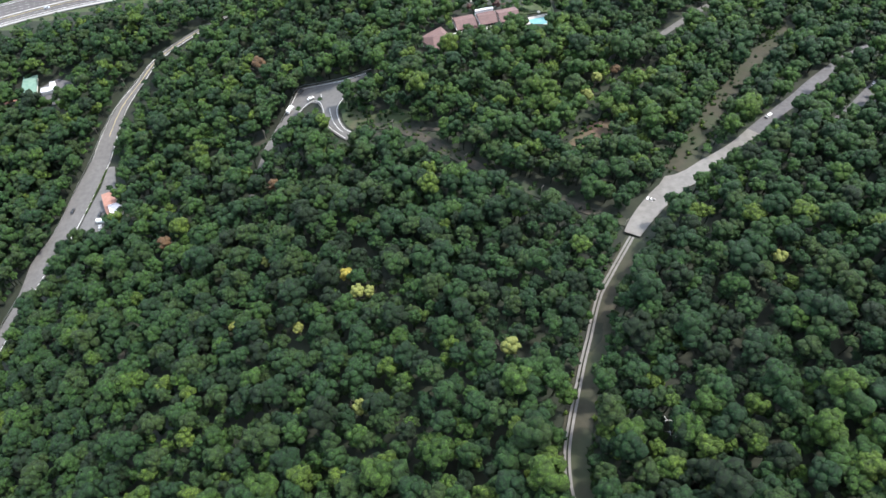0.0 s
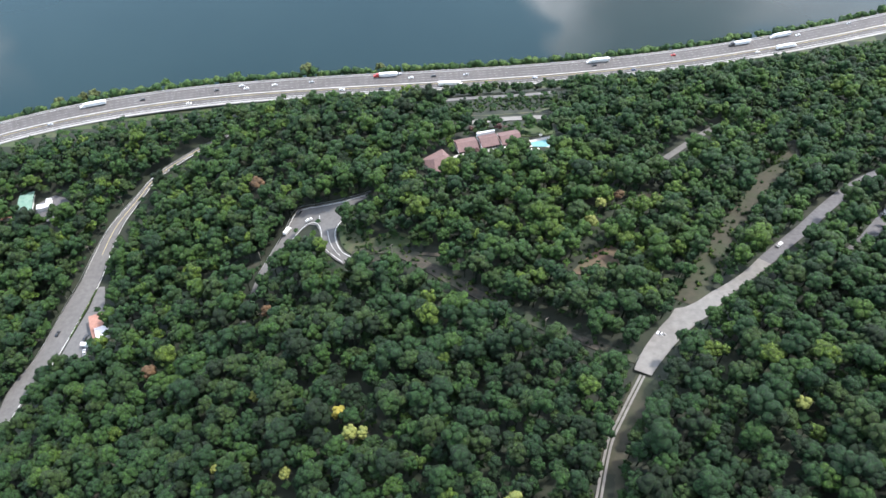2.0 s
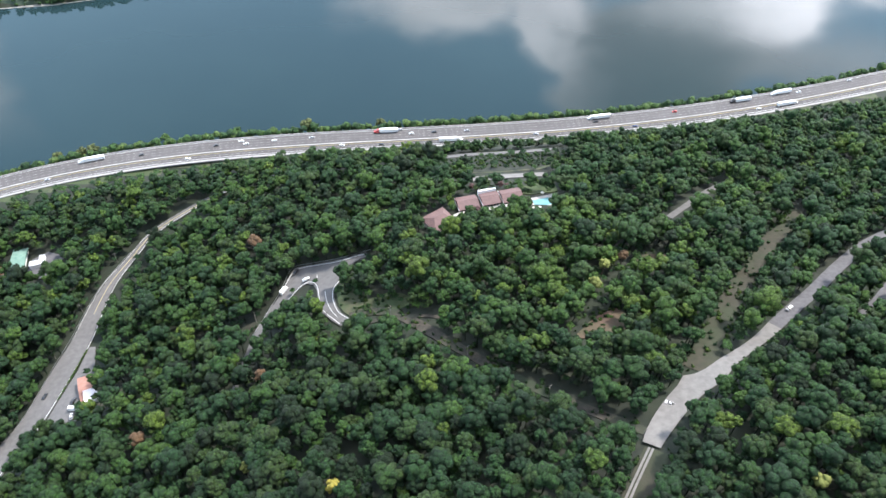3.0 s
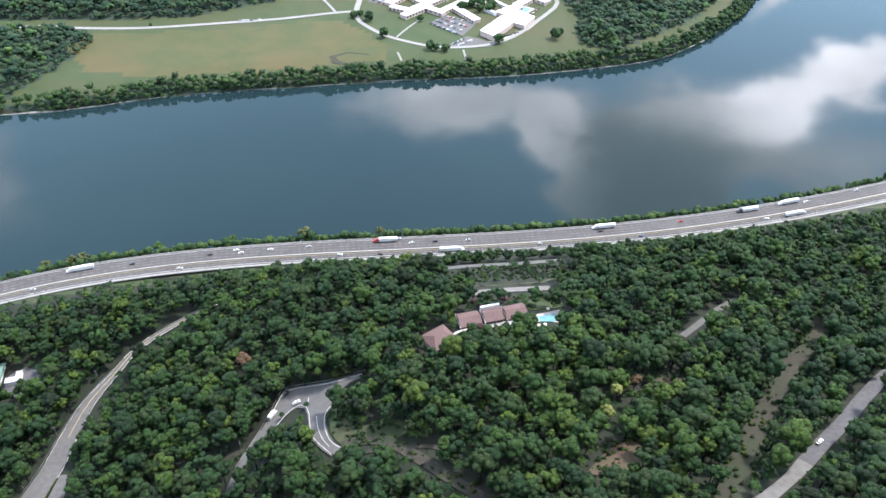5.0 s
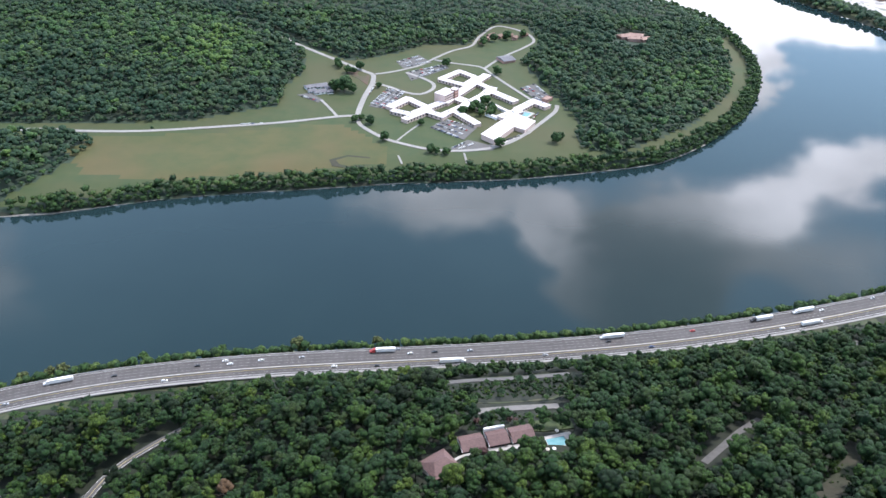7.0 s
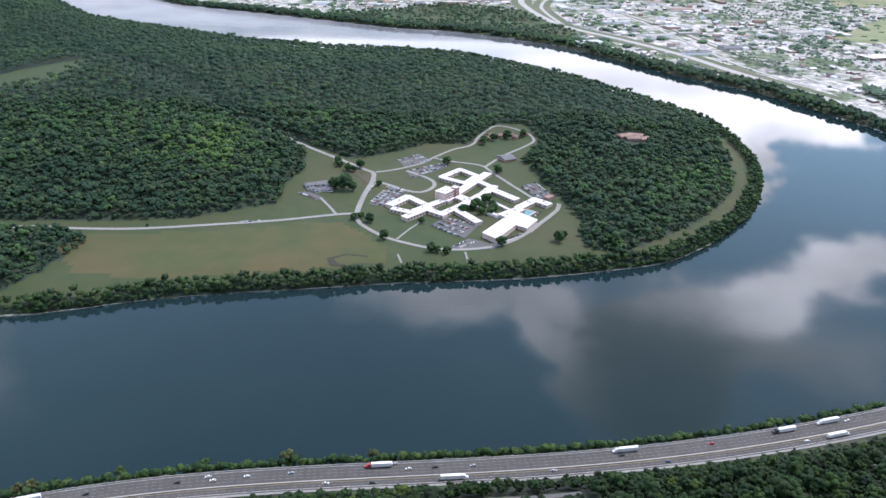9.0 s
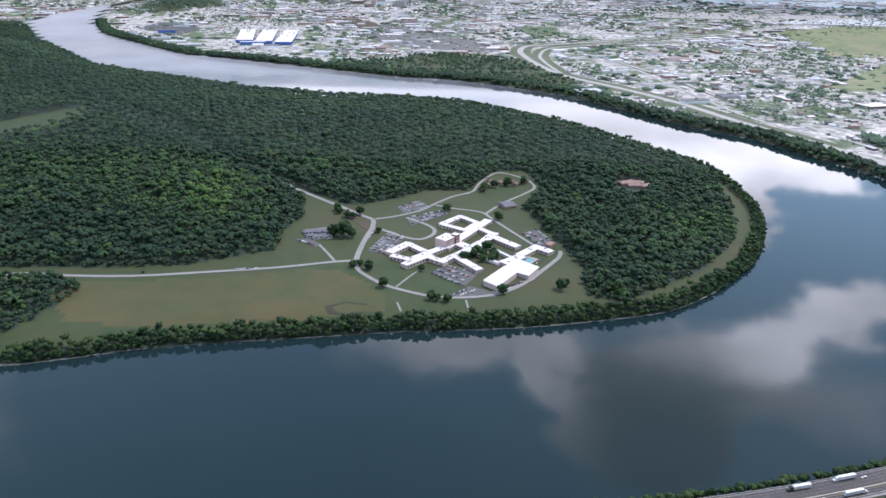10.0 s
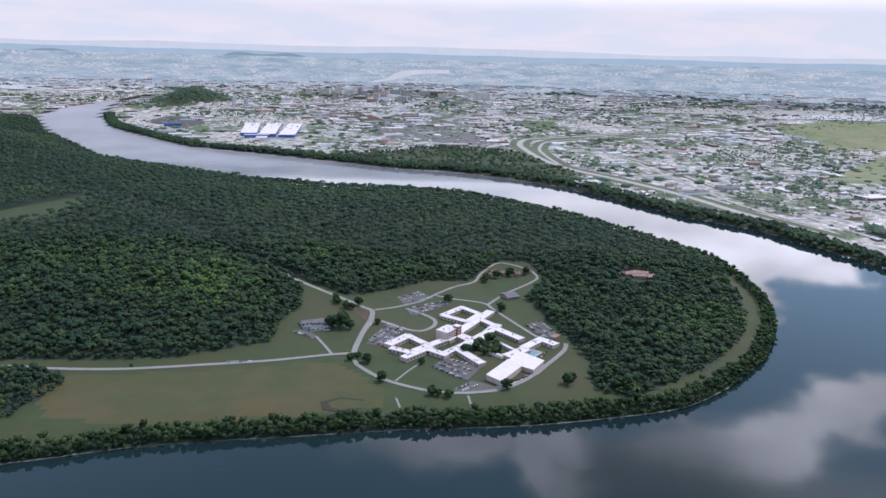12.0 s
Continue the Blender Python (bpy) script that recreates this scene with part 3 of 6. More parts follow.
HW = 12.0
highway = ribbon("road_highway", highway_line(0), 25.5, highway_top, 0.45, label="grey dual carriageway along the wooded river bank", step=10, kind="structure", category="highway", fixed=HW)
for name, off, w, m, lift in (("edge_line", -11.2, 0.25, paint_white, 0.5), ("edge_line", 10.9, 0.25, paint_white, 0.5), ("edge_line", -3.0, 0.25, paint_yellow, 0.5), ("edge_line", -5.6, 0.25, paint_yellow, 0.5)):
    ribbon(name, highway_line(off), w, m, lift, parent=highway, step=10, across=1, skirt=0.05, fixed=HW)
# median wall and the pale retaining kerb on the hill side
ribbon("median_barrier", highway_line(-4.3), 0.9, concrete, 1.3, parent=highway, label="pale concrete median wall", step=10, across=1, skirt=1.0, fixed=HW)
ribbon("shoulder", highway_line(-14.0), 2.2, road_pale, 0.6, parent=highway, label="pale concrete shoulder and gutter", step=10, across=1, skirt=1.0, fixed=HW)
ribbon("barrier", highway_line(12.3), 0.4, concrete, 1.15, parent=highway, label="low concrete river-side barrier", step=10, across=1, skirt=1.0, fixed=HW)
dash_bm = bmesh.new()
for off in (0.5, 4.0, 7.5, -8.4):
    line = glide(highway_line(off), 12.0)
    for a, b in zip(line[:-1:1], line[1::1]):
        d = (b - a) / max(np.linalg.norm(b - a), 1e-6)
        s = np.array((-d[1], d[0])) * 0.08
        q = [a - s, a - s + d * 3.2, a + s + d * 3.2, a + s]
        dash_bm.faces.new([dash_bm.verts.new((p[0], p[1], HW + 0.47)) for p in q])
tagged(part("lane_dashes", dash_bm, paint_worn, highway), "worn white lane dashes", kind="stuff")

WEST = [(-275, 120), (-262, 170), (-250, 208), (-243, 241), (-239.5, 263), (-232.3, 280), (-228.4, 301), (-225.2, 323.4), (-221.4, 347), (-219.8, 372), (-215.6, 398), (-204.5, 424), (-199, 437.5), (-188.8, 451), (-180, 458.4), (-170.4, 466), (-160, 473), (-139, 487), (-109, 499), (-60, 510), (10, 516)]
WEST_WIDE = (11, 11, 11.5, 10, 8, 15, 15, 16, 14, 11.5, 7.6, 6.2, 6, 5.8, 6, 6, 5.5, 5, 5, 5, 5)
west_road = ribbon("road_west", WEST, WEST_WIDE, asphalt, 1.15, label="pale two-lane road curving down through the trees", kind="structure", category="road")
ribbon("centre_line", WEST, 0.3, paint_yellow, 1.3, parent=west_road, across=1, skirt=0.1)


def beside(line, off):
    p = glide(line, 8)
    t = np.gradient(p, axis=0)
    t /= np.linalg.norm(t, axis=1)[:, None]
    w = np.full(len(p), off, float) if np.isscalar(off) else np.interp(np.linspace(0, 1, len(p)), np.linspace(0, 1, len(off)), off)
    q = p + np.stack([-t[:, 1], t[:, 0]], 1) * w[:, None]
    return [tuple(v) for v in q]


for sgn in (-1, 1):
    ribbon("edge_line", beside(WEST, [sgn * (w / 2 - 0.6) for w in WEST_WIDE]), 0.25, paint_white, 1.3, parent=west_road, across=1, skirt=0.1)

RING_A = [(-104, 270), (-101, 292), (-98, 310), (-93, 327), (-86.5, 341), (-80.5, 356), (-72, 362), (-60, 364), (-46, 366), (-30, 370.5), (-8, 384), (12, 396)]
RING_B = [(-55, 352), (-54.6, 338), (-51.5, 327), (-44.5, 316), (-34, 311), (-12, 312), (8, 309), (26, 303)]
HAIRPIN = [(-88.6, 341.8), (-84.3, 353.4), (-81.7, 364.4), (-78.1, 373.0), (-64.4, 372.4), (-49, 371.5), (-37.8, 372.8), (-30.3, 374), (-29.4, 369.6), (-37.5, 366.4), (-43.2, 360.8), (-46, 351.5), (-49, 346), (-49.6, 338.5),
           (-47.3, 329.4), (-43.7, 322.1), (-38.9, 317.1), (-43.8, 311.7), (-49.4, 317.4), (-55.9, 325.8), (-59.2, 335.7), (-61.2, 347.1), (-63.9, 352.6), (-68.5, 354.6), (-73.8, 351), (-79.7, 342.5), (-84.4, 337.9)]
ribbon("road_ring", RING_A[:5], (3.5, 3.5, 4, 5, 6), asphalt, 0.7, label="narrow grey lane dropping through the trees", kind="structure", category="road")
ring_b = slab("road_hairpin", HAIRPIN, asphalt, 1.0, "grey hairpin bend with white edge lines", kind="structure", category="road")
ribbon("lane_dirt", RING_B[3:], 2.6, debris, 0.5, label="faint dirt lane leaving the hairpin", kind="structure", category="path")
for line, w in (([(-84, 352.6), (-81, 363.6), (-76.7, 371), (-63.4, 370.6), (-48.9, 369.8), (-37.7, 371.4), (-30.6, 372)], 0.3), ([(-78.7, 343.7), (-73.2, 352.2), (-67.9, 355.9), (-63, 353.8), (-60.2, 346.8), (-58.2, 335.5), (-55, 326.7), (-48.4, 318.4), (-44.3, 313.4)], 0.28),
                ([(-43.6, 359.2), (-46.8, 351), (-49.9, 345.7), (-50.5, 338.7), (-48.2, 329.1), (-44.6, 321.8), (-39.6, 317)], 0.28), ([(-55.5, 344.3), (-53.7, 334.6), (-49.9, 325.2), (-46, 319.4)], 0.25), ([(-62, 361), (-61.6, 354.5)], 0.35)):
    ribbon("edge_line", line, w, paint_white, 1.12, parent=ring_b, across=1, skirt=0.1)

GRAVEL = [(105.7, 203.5), (111.3, 211.5), (121.7, 223.6), (135, 236), (148, 243.5), (157, 251), (177.4, 264.6), (191.5, 276), (206.3, 288.3), (226, 304), (244, 320), (261, 334), (277.6, 346.7), (301, 360), (345, 378), (400, 400)]
ribbon("road_upper", GRAVEL[7:], (7.5, 7.4, 7.4, 7.4, 7, 8, 10, 9, 9), asphalt_dark, 0.85, label="grey asphalt lane running into the gravel road", kind="structure", category="road")
ribbon("road_gravel", GRAVEL[:8], (8.2, 10.5, 11.5, 12, 10, 6.5, 6.2, 7.5), gravel, 0.9, label="wide pale gravel road ending at the wood", kind="structure", category="road")
slab("gravel_apron", [(120.9, 228.8), (133.3, 245), (140, 245.6), (148.1, 247.5), (156, 253), (152, 243), (134, 229)], gravel, 1.0, "pale gravel turning area beside the road", kind="structure", category="road")
TRACK = [(105.3, 202), (95.5, 187.5), (88.7, 177.2), (82.4, 167.4), (77.4, 156), (72, 142), (67.2, 130.2), (62.1, 116.3), (57.8, 104.5), (54.4, 94.5), (52.2, 86), (51, 76.7), (50.8, 69.9), (52, 50)]
track_bed = ribbon("track_verge", beside(TRACK, 3.0), 11.5, darkened_grass, 0.3, level=0.0, label="rough grass verge beside the dirt track", kind="structure", category="verge")
ribbon("track_rut", beside(TRACK, 0.85), 1.05, gravel, 0.9, parent=track_bed, label="pale worn wheel rut", across=1, skirt=0.3)
ribbon("track_rut", beside(TRACK, -0.85), 1.05, gravel, 0.9, parent=track_bed, label="pale worn wheel rut", across=1, skirt=0.3)
CUT_EAST = [(-39, 319), (-12, 315), (30, 276), (65, 244), (106, 212)]
CUT_WEST = [(-194, 286), (-153, 314), (-118, 322), (-95, 328)]
CUT_NORTH = [(140, 249), (150, 261), (166.5, 285), (184.3, 309.5), (202.7, 331), (223, 356.5), (239, 371), (262, 396)]
TRAIL = [(-159, 105), (-159, 121), (-163, 140), (-164, 160), (-162, 188), (-150, 209)]
LANE_EAST = [(172, 393), (190, 409), (208, 425), (226, 438)]
ribbon("cutting_east", CUT_EAST, (5, 7, 6, 6, 5), debris, 0.5, label="cleared power line strip strewn with brush", kind="structure", category="clearing")
ribbon("cutting_west", CUT_WEST, 7, debris, 0.4, label="cleared power line strip strewn with brush", kind="structure", category="clearing")
ribbon("cutting_north", CUT_NORTH, (16, 13, 11, 10, 11, 12, 9, 5), darkened_grass, 0.35, level=0.0, label="grassy cleared strip between the woods", kind="structure", category="clearing")
ribbon("trail", TRAIL, 3.0, debris, 0.4, label="narrow earth trail under the trees", kind="structure", category="path")
ribbon("lane_east", LANE_EAST, 4.5, asphalt, 0.5, label="short stretch of grey lane among trees", kind="structure", category="road")
slab("clearing_red", [(86, 281), (100, 277), (115, 280), (120, 294), (114, 302), (101, 296)], red_earth, 0.5, "reddish bare earth clearing in the wood", kind="structure", category="clearing")
slab("clearing_rust", [(136, 347), (138.6, 341), (148, 338), (160, 342), (157, 350), (145, 351.5)], red_earth, 0.5, "rusty bare clearing in the wood", kind="structure", category="clearing")
slab("clearing_hairpin", [(-45.6, 348.7), (-40.2, 346), (-32.5, 334), (-27.2, 330), (-15.1, 333.5), (-6.4, 330), (1.4, 322.7), (-11.6, 316), (-35.5, 316.8), (-41.7, 322.1), (-45.5, 328.9), (-47.9, 339.6)], turf_rough, 0.4, "dry grass and bare soil inside the hairpin", kind="structure", category="clearing")
LOT_EAST = [(233, 277.5), (238, 274.5), (254, 278), (292, 312), (284, 322), (251, 291.5)]
slab("parking_east", LOT_EAST, asphalt_dark, 0.9, "dark asphalt car park among the trees", kind="structure", category="car park")
LOT_SHOP = [(-223.5, 278), (-213, 274), (-205, 279), (-192, 288), (-198, 299), (-204, 318), (-210.6, 341), (-215, 341), (-216, 322), (-220.6, 298)]
slab("parking_shop", LOT_SHOP, asphalt, 0.7, "grey forecourt beside the roadside shop", kind="structure", category="car park")
LOT_LEFT = [(-283, 408), (-262, 408), (-258, 428), (-272, 434), (-282, 428)]
slab("parking_left", LOT_LEFT, asphalt_dark, 0.6, "dark asphalt yard among the trees", kind="structure", category="car park")
LOT_LODGE = [(36, 450), (44, 459), (70, 462), (100, 464), (100, 457), (70, 455)]
slab("parking_lodge", LOT_LODGE, gravel, 0.7, "long pale car park behind the lodge", kind="structure", category="car park")
LANE_LODGE = [(20, 504), (45, 508), (70, 509), (92, 511), (120, 516)]
ribbon("lane_lodge", LANE_LODGE, 5.5, asphalt, 0.6, label="grey lane between lodge and highway", kind="structure", category="road")
SLIP_EAST = [(300, 560), (325, 548), (350, 552), (372, 566)]
ribbon("lane_slip", SLIP_EAST, 6, asphalt, 0.7, label="grey slip lane below the highway", kind="structure", category="road")

# roads and car parks on the bend
FIELD_ROAD = [(-620, 1028), (-535, 1026), (-484, 1031), (-426, 1025), (-346, 1026), (-246, 1042), (-173, 1056), (-100, 1077), (-72, 1081)]
DRIVE_S = [(-72, 1080), (-66, 1048), (-34, 1006), (-4, 985), (25, 971), (54, 966), (90, 970), (120, 984), (145, 1007), (173, 1045), (208, 1098), (214, 1121)]
DRIVE_W = [(-72, 1078), (-71, 1105), (-65, 1158), (-57, 1208), (-57, 1244), (-70, 1259), (-117, 1307), (-190, 1374), (-230, 1420)]
LOOP_A = [(-54, 1249), (-23, 1263), (18, 1294), (42, 1329), (75, 1370), (109, 1397), (128, 1450), (165, 1508), (209, 1471), (222, 1418), (202, 1384), (157, 1335), (122, 1280)]
LOOP_B = [(-55, 1211), (-31, 1194), (-5, 1171), (16, 1164), (34, 1183), (37, 1208), (21, 1233), (-5, 1258)]
DRIVE_NE = [(42, 1322), (69, 1307), (115, 1288), (130, 1256), (152, 1204), (176, 1150), (186, 1132)]
for nm, ln, w in (("road_field", FIELD_ROAD, 6.5), ("drive_south", DRIVE_S, 6), ("drive_west", DRIVE_W, 7.5), ("drive_loop", LOOP_A, 5), ("drive_court", LOOP_B, 6), ("drive_north", DRIVE_NE, 5),
                  ("drive_grey", [(-128, 1138), (-112, 1105), (-100, 1078)], 4), ("path_lawn", [(-16, 997), (0, 1028), (17, 1057)], 2.5), ("path_bank", [(-14, 952), (-9, 931)], 2.5), ("path_shore", [(69, 959), (71, 934)], 2.5)):
    ribbon(nm, ln, w, road_pale, 0.55, label="pale worn drive across the hospital lawns", step=8, kind="structure", category="drive", across=1)
LOTS_BEND = {"parking_court": [(28, 1040), (40, 1058), (52, 1066), (92, 1041), (71, 1000)], "parking_north": [(168, 1191), (195, 1209), (212, 1147), (192, 1131)],
             "parking_west": [(-58, 1116), (-28, 1196), (-4, 1174), (-34, 1106)], "parking_far": [(-22, 1310), (16, 1345), (37, 1308), (-8, 1275)],
             "parking_inner": [(-6, 1259), (58, 1300), (64, 1280), (3, 1222)], "parking_grey": [(-165, 1156), (-147, 1164), (-124, 1137), (-132, 1128)], "parking_south": [(50, 972), (76, 1000), (94, 990), (112, 977), (106, 968), (69, 965)],
             "parking_gym": [(84, 985), (70, 972), (118, 982), (178, 1047), (160, 1020), (135, 1005), (112, 984)]}
for nm, ol in LOTS_BEND.items():
    slab(nm, ol, concrete if nm == "parking_gym" else asphalt, 0.42, "grey car park between hospital lawns", kind="structure", category="car park")
slab("field_patch", [(-99, 941), (-77, 954), (-49, 948), (-47, 929), (-73, 920), (-94, 925)], darkened_grass, 0.18, "darker grass patch in the mown field", kind="structure", category="field", skirt=0.3)
slab("clay_patch", [(-100, 1252), (-80, 1262), (-62, 1240), (-64, 1200), (-78, 1225)], red_earth, 0.25, "bare orange clay beside the drive", kind="structure", category="clearing")

ribbon("shore", beside(INNER_BANK[2:13], 0.2), (3.0, 4.2, 2.6, 3.6, 4.6, 2.8, 2.2, 2.6, 1.8, 2.4, 1.6, 2.0), stone_pale, 0.3, label="thin pale stony shore along the river bend", step=8, kind="structure", category="shore", fixed=0.15, across=2)
slab("bank_grass", [(18, 500), (30, 512), (70, 517), (120, 520), (118, 486), (98, 470), (60, 466), (30, 470)], turf_rough, 0.25, "rough green slope between lodge and highway", kind="structure", category="verge")
# roads in the town across the river
for ln, w in (([(945, 1760), (846, 2030), (776, 2275), (672, 2510), (540, 2758), (490, 2981), (467, 3266), (470, 3464), (522, 3650), (612, 3713), (896, 3890), (1243, 4092), (1881, 4534)], 110), ([(533, 2790), (521, 3098), (537, 3334), (632, 3601), (865, 3758), (1353, 3975)], 90), ([(775, 3371), (900, 2776), (935, 2432), (985, 2127)], 40)):
    ribbon("verge_freeway", ln, w * 0.8, verge_green, 0.5 + w * 0.004, label="green verge beside the town freeway", step=40, kind="structure", category="verge", across=1, skirt=2)
for nm, ln, w in (("freeway", [(992, 1300), (1000, 1560), (945, 1760), (846, 2030), (776, 2275), (672, 2510), (540, 2758), (490, 2981), (467, 3266), (470, 3464), (522, 3650), (612, 3713), (896, 3890), (1243, 4092), (1881, 4534), (2517, 5135)], 26),
                  ("ramp", [(533, 2790), (521, 3098), (537, 3334), (632, 3601), (865, 3758), (1353, 3975)], 14), ("rail_yard", [(960, 1900), (899, 2084), (872, 2330), (856, 2645), (813, 3057), (649, 3352)], 12),
                  ("avenue", [(1760, 2750), (1500, 2400), (1680, 3000), (2400, 3600)], 16), ("bridge", [(-3570, 7503), (-3021, 7192), (-2347, 6981), (-1700, 6900)], 30), ("yard", [(775, 3371), (900, 2776), (935, 2432), (985, 2127), (1020, 1889), (1060, 1677)], 16), ("causeway", [(1444, 2841), (1740, 3100), (2121, 3457)], 14), ("parkway", [(406, 3800), (817, 4215), (1240, 4399), (1799, 4416)], 20), ("crosstown", [(-399, 4975), (-129, 5557), (442, 5201), (908, 4679)], 24), ("viaduct", [(-1035, 6222), (-622, 5695), (-116, 5051)], 24), ("boulevard", [(-300, 4300), (-130, 5000), (-100, 5600), (100, 6300)], 45)):
    ribbon("road_" + nm, ln, w, concrete, 1.2, label="pale concrete town road", step=40, kind="structure", category="road", across=1, skirt=2)

# ---- trees ----
rnd = random.Random(11)
rng_np = np.random.default_rng(5)


def ico(sub):
    bm = bmesh.new()
    bmesh.ops.create_icosphere(bm, subdivisions=sub, radius=1.0)
    v = np.array([tuple(q.co) for q in bm.verts])
    f = np.array([[q.index for q in t.verts] for t in bm.faces])
    bm.free()
    return v, f


def crown_shape(sub, cards, seed, lobes=17, low=-0.55, card=0.24, tall=0.85, core=0.62):
    """A lumpy crown with many boughs, of unit radius, open below, and loose sprays standing off it."""
    g = np.random.default_rng(seed)
    v, f = ico(sub)
    cent = g.normal(size=(lobes, 3))
    cent[:, 2] = np.abs(cent[:, 2]) * 0.9 - 0.15
    cent /= np.linalg.norm(cent, axis=1)[:, None]
    ang = np.arccos(np.clip(v @ cent.T, -1, 1))
    size = g.uniform(0.24, 0.50, lobes)
    lift = g.uniform(0.20, 0.46, lobes)
    r = core + (lift * np.sqrt(np.maximum(1 - (ang / size) ** 2, 0))).max(axis=1) + g.normal(0, 0.06, len(v))
    p = v * r[:, None] * np.array((1.0, 1.0, tall))
    keep = v[f].mean(axis=1)[:, 2] > low
    f = f[keep]
    used = np.unique(f)
    back = np.full(len(v), -1)
    back[used] = np.arange(len(used))
    p, f, v = p[used], back[f], v[used]
    if cards:
        pick = g.choice(len(p), cards)
        mid = p[pick] * g.uniform(0.93, 1.10, cards)[:, None]
        a, b = g.normal(size=(cards, 3)), g.normal(size=(cards, 3))
        out = mid / np.linalg.norm(mid, axis=1)[:, None]      # sprays lie along the crown, tilted a little
        a, b = (q - 0.5 * (q * out).sum(axis=1)[:, None] * out for q in (a, b))
        a /= np.linalg.norm(a, axis=1)[:, None]
        b /= np.linalg.norm(b, axis=1)[:, None]
        s = card * g.uniform(0.6, 1.3, cards)[:, None]
        tri = np.stack([mid + a * s, mid - a * s * 0.5 + b * s * 0.7, mid - a * s * 0.5 - b * s * 0.7], 1).reshape(-1, 3)
        f = np.concatenate([f, len(p) + np.arange(cards * 3).reshape(-1, 3)])
        p = np.concatenate([p, tri])
    return p, f


def clump_shape(n, seed, cards=0, sub=1, card=0.13, tall=0.9, low=-0.25, core=True):
    """A crown of unit radius made of many leaf clumps over a darker core, uneven in outline, with loose sprays."""
    g = np.random.default_rng(seed)
    v0, f0 = ico(sub)
    mids = v0[f0].mean(axis=1)
    squash = np.array((g.uniform(0.86, 1.12), g.uniform(0.86, 1.12), tall))
    vs, fs, base, outer = [], [], 0, []
    if core:
        p, corner = ico(1)
        vs, fs, base = [p * 0.60 * squash * g.uniform(0.9, 1.1, (len(p), 1))], [corner], len(p)
    for k in range(n):
        z = 1.0 - (1.0 - low) * (k + 0.5) / n
        a = k * 2.39996 + g.uniform(-0.5, 0.5)
        h = math.sqrt(max(1 - z * z, 0))
        way = np.array((math.cos(a) * h, math.sin(a) * h, z + g.uniform(-0.12, 0.12)))
        way /= np.linalg.norm(way)
        size = g.uniform(0.24, 0.44) * (1.0 if core else 1.5)
        mid = way * g.uniform(0.48, 0.76) * squash
        turn = np.linalg.qr(g.normal(size=(3, 3)))[0]
        p = (v0 * g.uniform(0.78, 1.22, (len(v0), 1))) @ turn * size * np.array((1.0, 1.0, 0.85))
        keep = f0[(mids @ turn) @ way > -0.30]
        if np.linalg.det(turn) < 0:
            keep = keep[:, ::-1]
        vs.append(p + mid)
        fs.append(keep + base)
        outer.append(base + np.unique(keep))
        base += len(p)
    p = np.concatenate(vs)
    if cards:
        pick = g.choice(np.concatenate(outer), cards)
        mid = p[pick] * g.uniform(0.97, 1.08, cards)[:, None]
        away_ = mid / np.linalg.norm(mid, axis=1)[:, None]
        a, b = g.normal(size=(cards, 3)), g.normal(size=(cards, 3))
        a, b = (q - 0.5 * (q * away_).sum(axis=1)[:, None] * away_ for q in (a, b))
        a /= np.linalg.norm(a, axis=1)[:, None]
        b /= np.linalg.norm(b, axis=1)[:, None]
        s = card * g.uniform(0.6, 1.3, cards)[:, None]
        fs.append(base + np.arange(cards * 3).reshape(-1, 3))
        p = np.concatenate([p, np.stack([mid + a * s, mid - a * s * 0.5 + b * s * 0.7, mid - a * s * 0.5 - b * s * 0.7], 1).reshape(-1, 3)])
    return p, np.concatenate(fs)


def trunk_shape(sides=5, height_=1.0, r0=0.035, r1=0.014, limbs=0, seed=1):
    """A tapered trunk of unit height, with forking limbs."""
    g = random.Random(seed)
    v, f = [], []

    def tube(a, b, ra, rb):
        a, b = Vector(a), Vector(b)
        axis = (b - a).normalized()
        u = axis.orthogonal().normalized()
        w = axis.cross(u)
        base = len(v)
        for c, r in ((a, ra), (b, rb)):
            for k in range(sides):
                q = 2 * math.pi * k / sides
                v.append(tuple(c + u * (math.cos(q) * r) + w * (math.sin(q) * r)))
        for k in range(sides):
            n = (k + 1) % sides
            f.append((base + k, base + n, base + sides + n))
            f.append((base + k, base + sides + n, base + sides + k))
    tube((0, 0, -0.06), (0.01, 0, 0.5), r0, (r0 + r1) / 2)
    tube((0.01, 0, 0.5), (0, 0.01, height_), (r0 + r1) / 2, r1 * 0.5)
    for k in range(limbs):
        q, h = g.uniform(0, 6.28), g.uniform(0.4, 0.75)
        ln = g.uniform(0.22, 0.36)
        tip = (math.cos(q) * ln, math.sin(q) * ln, h + ln * 0.7)
        tube((0, 0, h), tip, r1 * 0.9, r1 * 0.3)
        for j in (-0.5, 0.6):
            tube(tip, (tip[0] + math.cos(q + j) * ln * 0.5, tip[1] + math.sin(q + j) * ln * 0.5, tip[2] + ln * 0.5), r1 * 0.35, r1 * 0.12)
    return np.array(v), np.array(f)


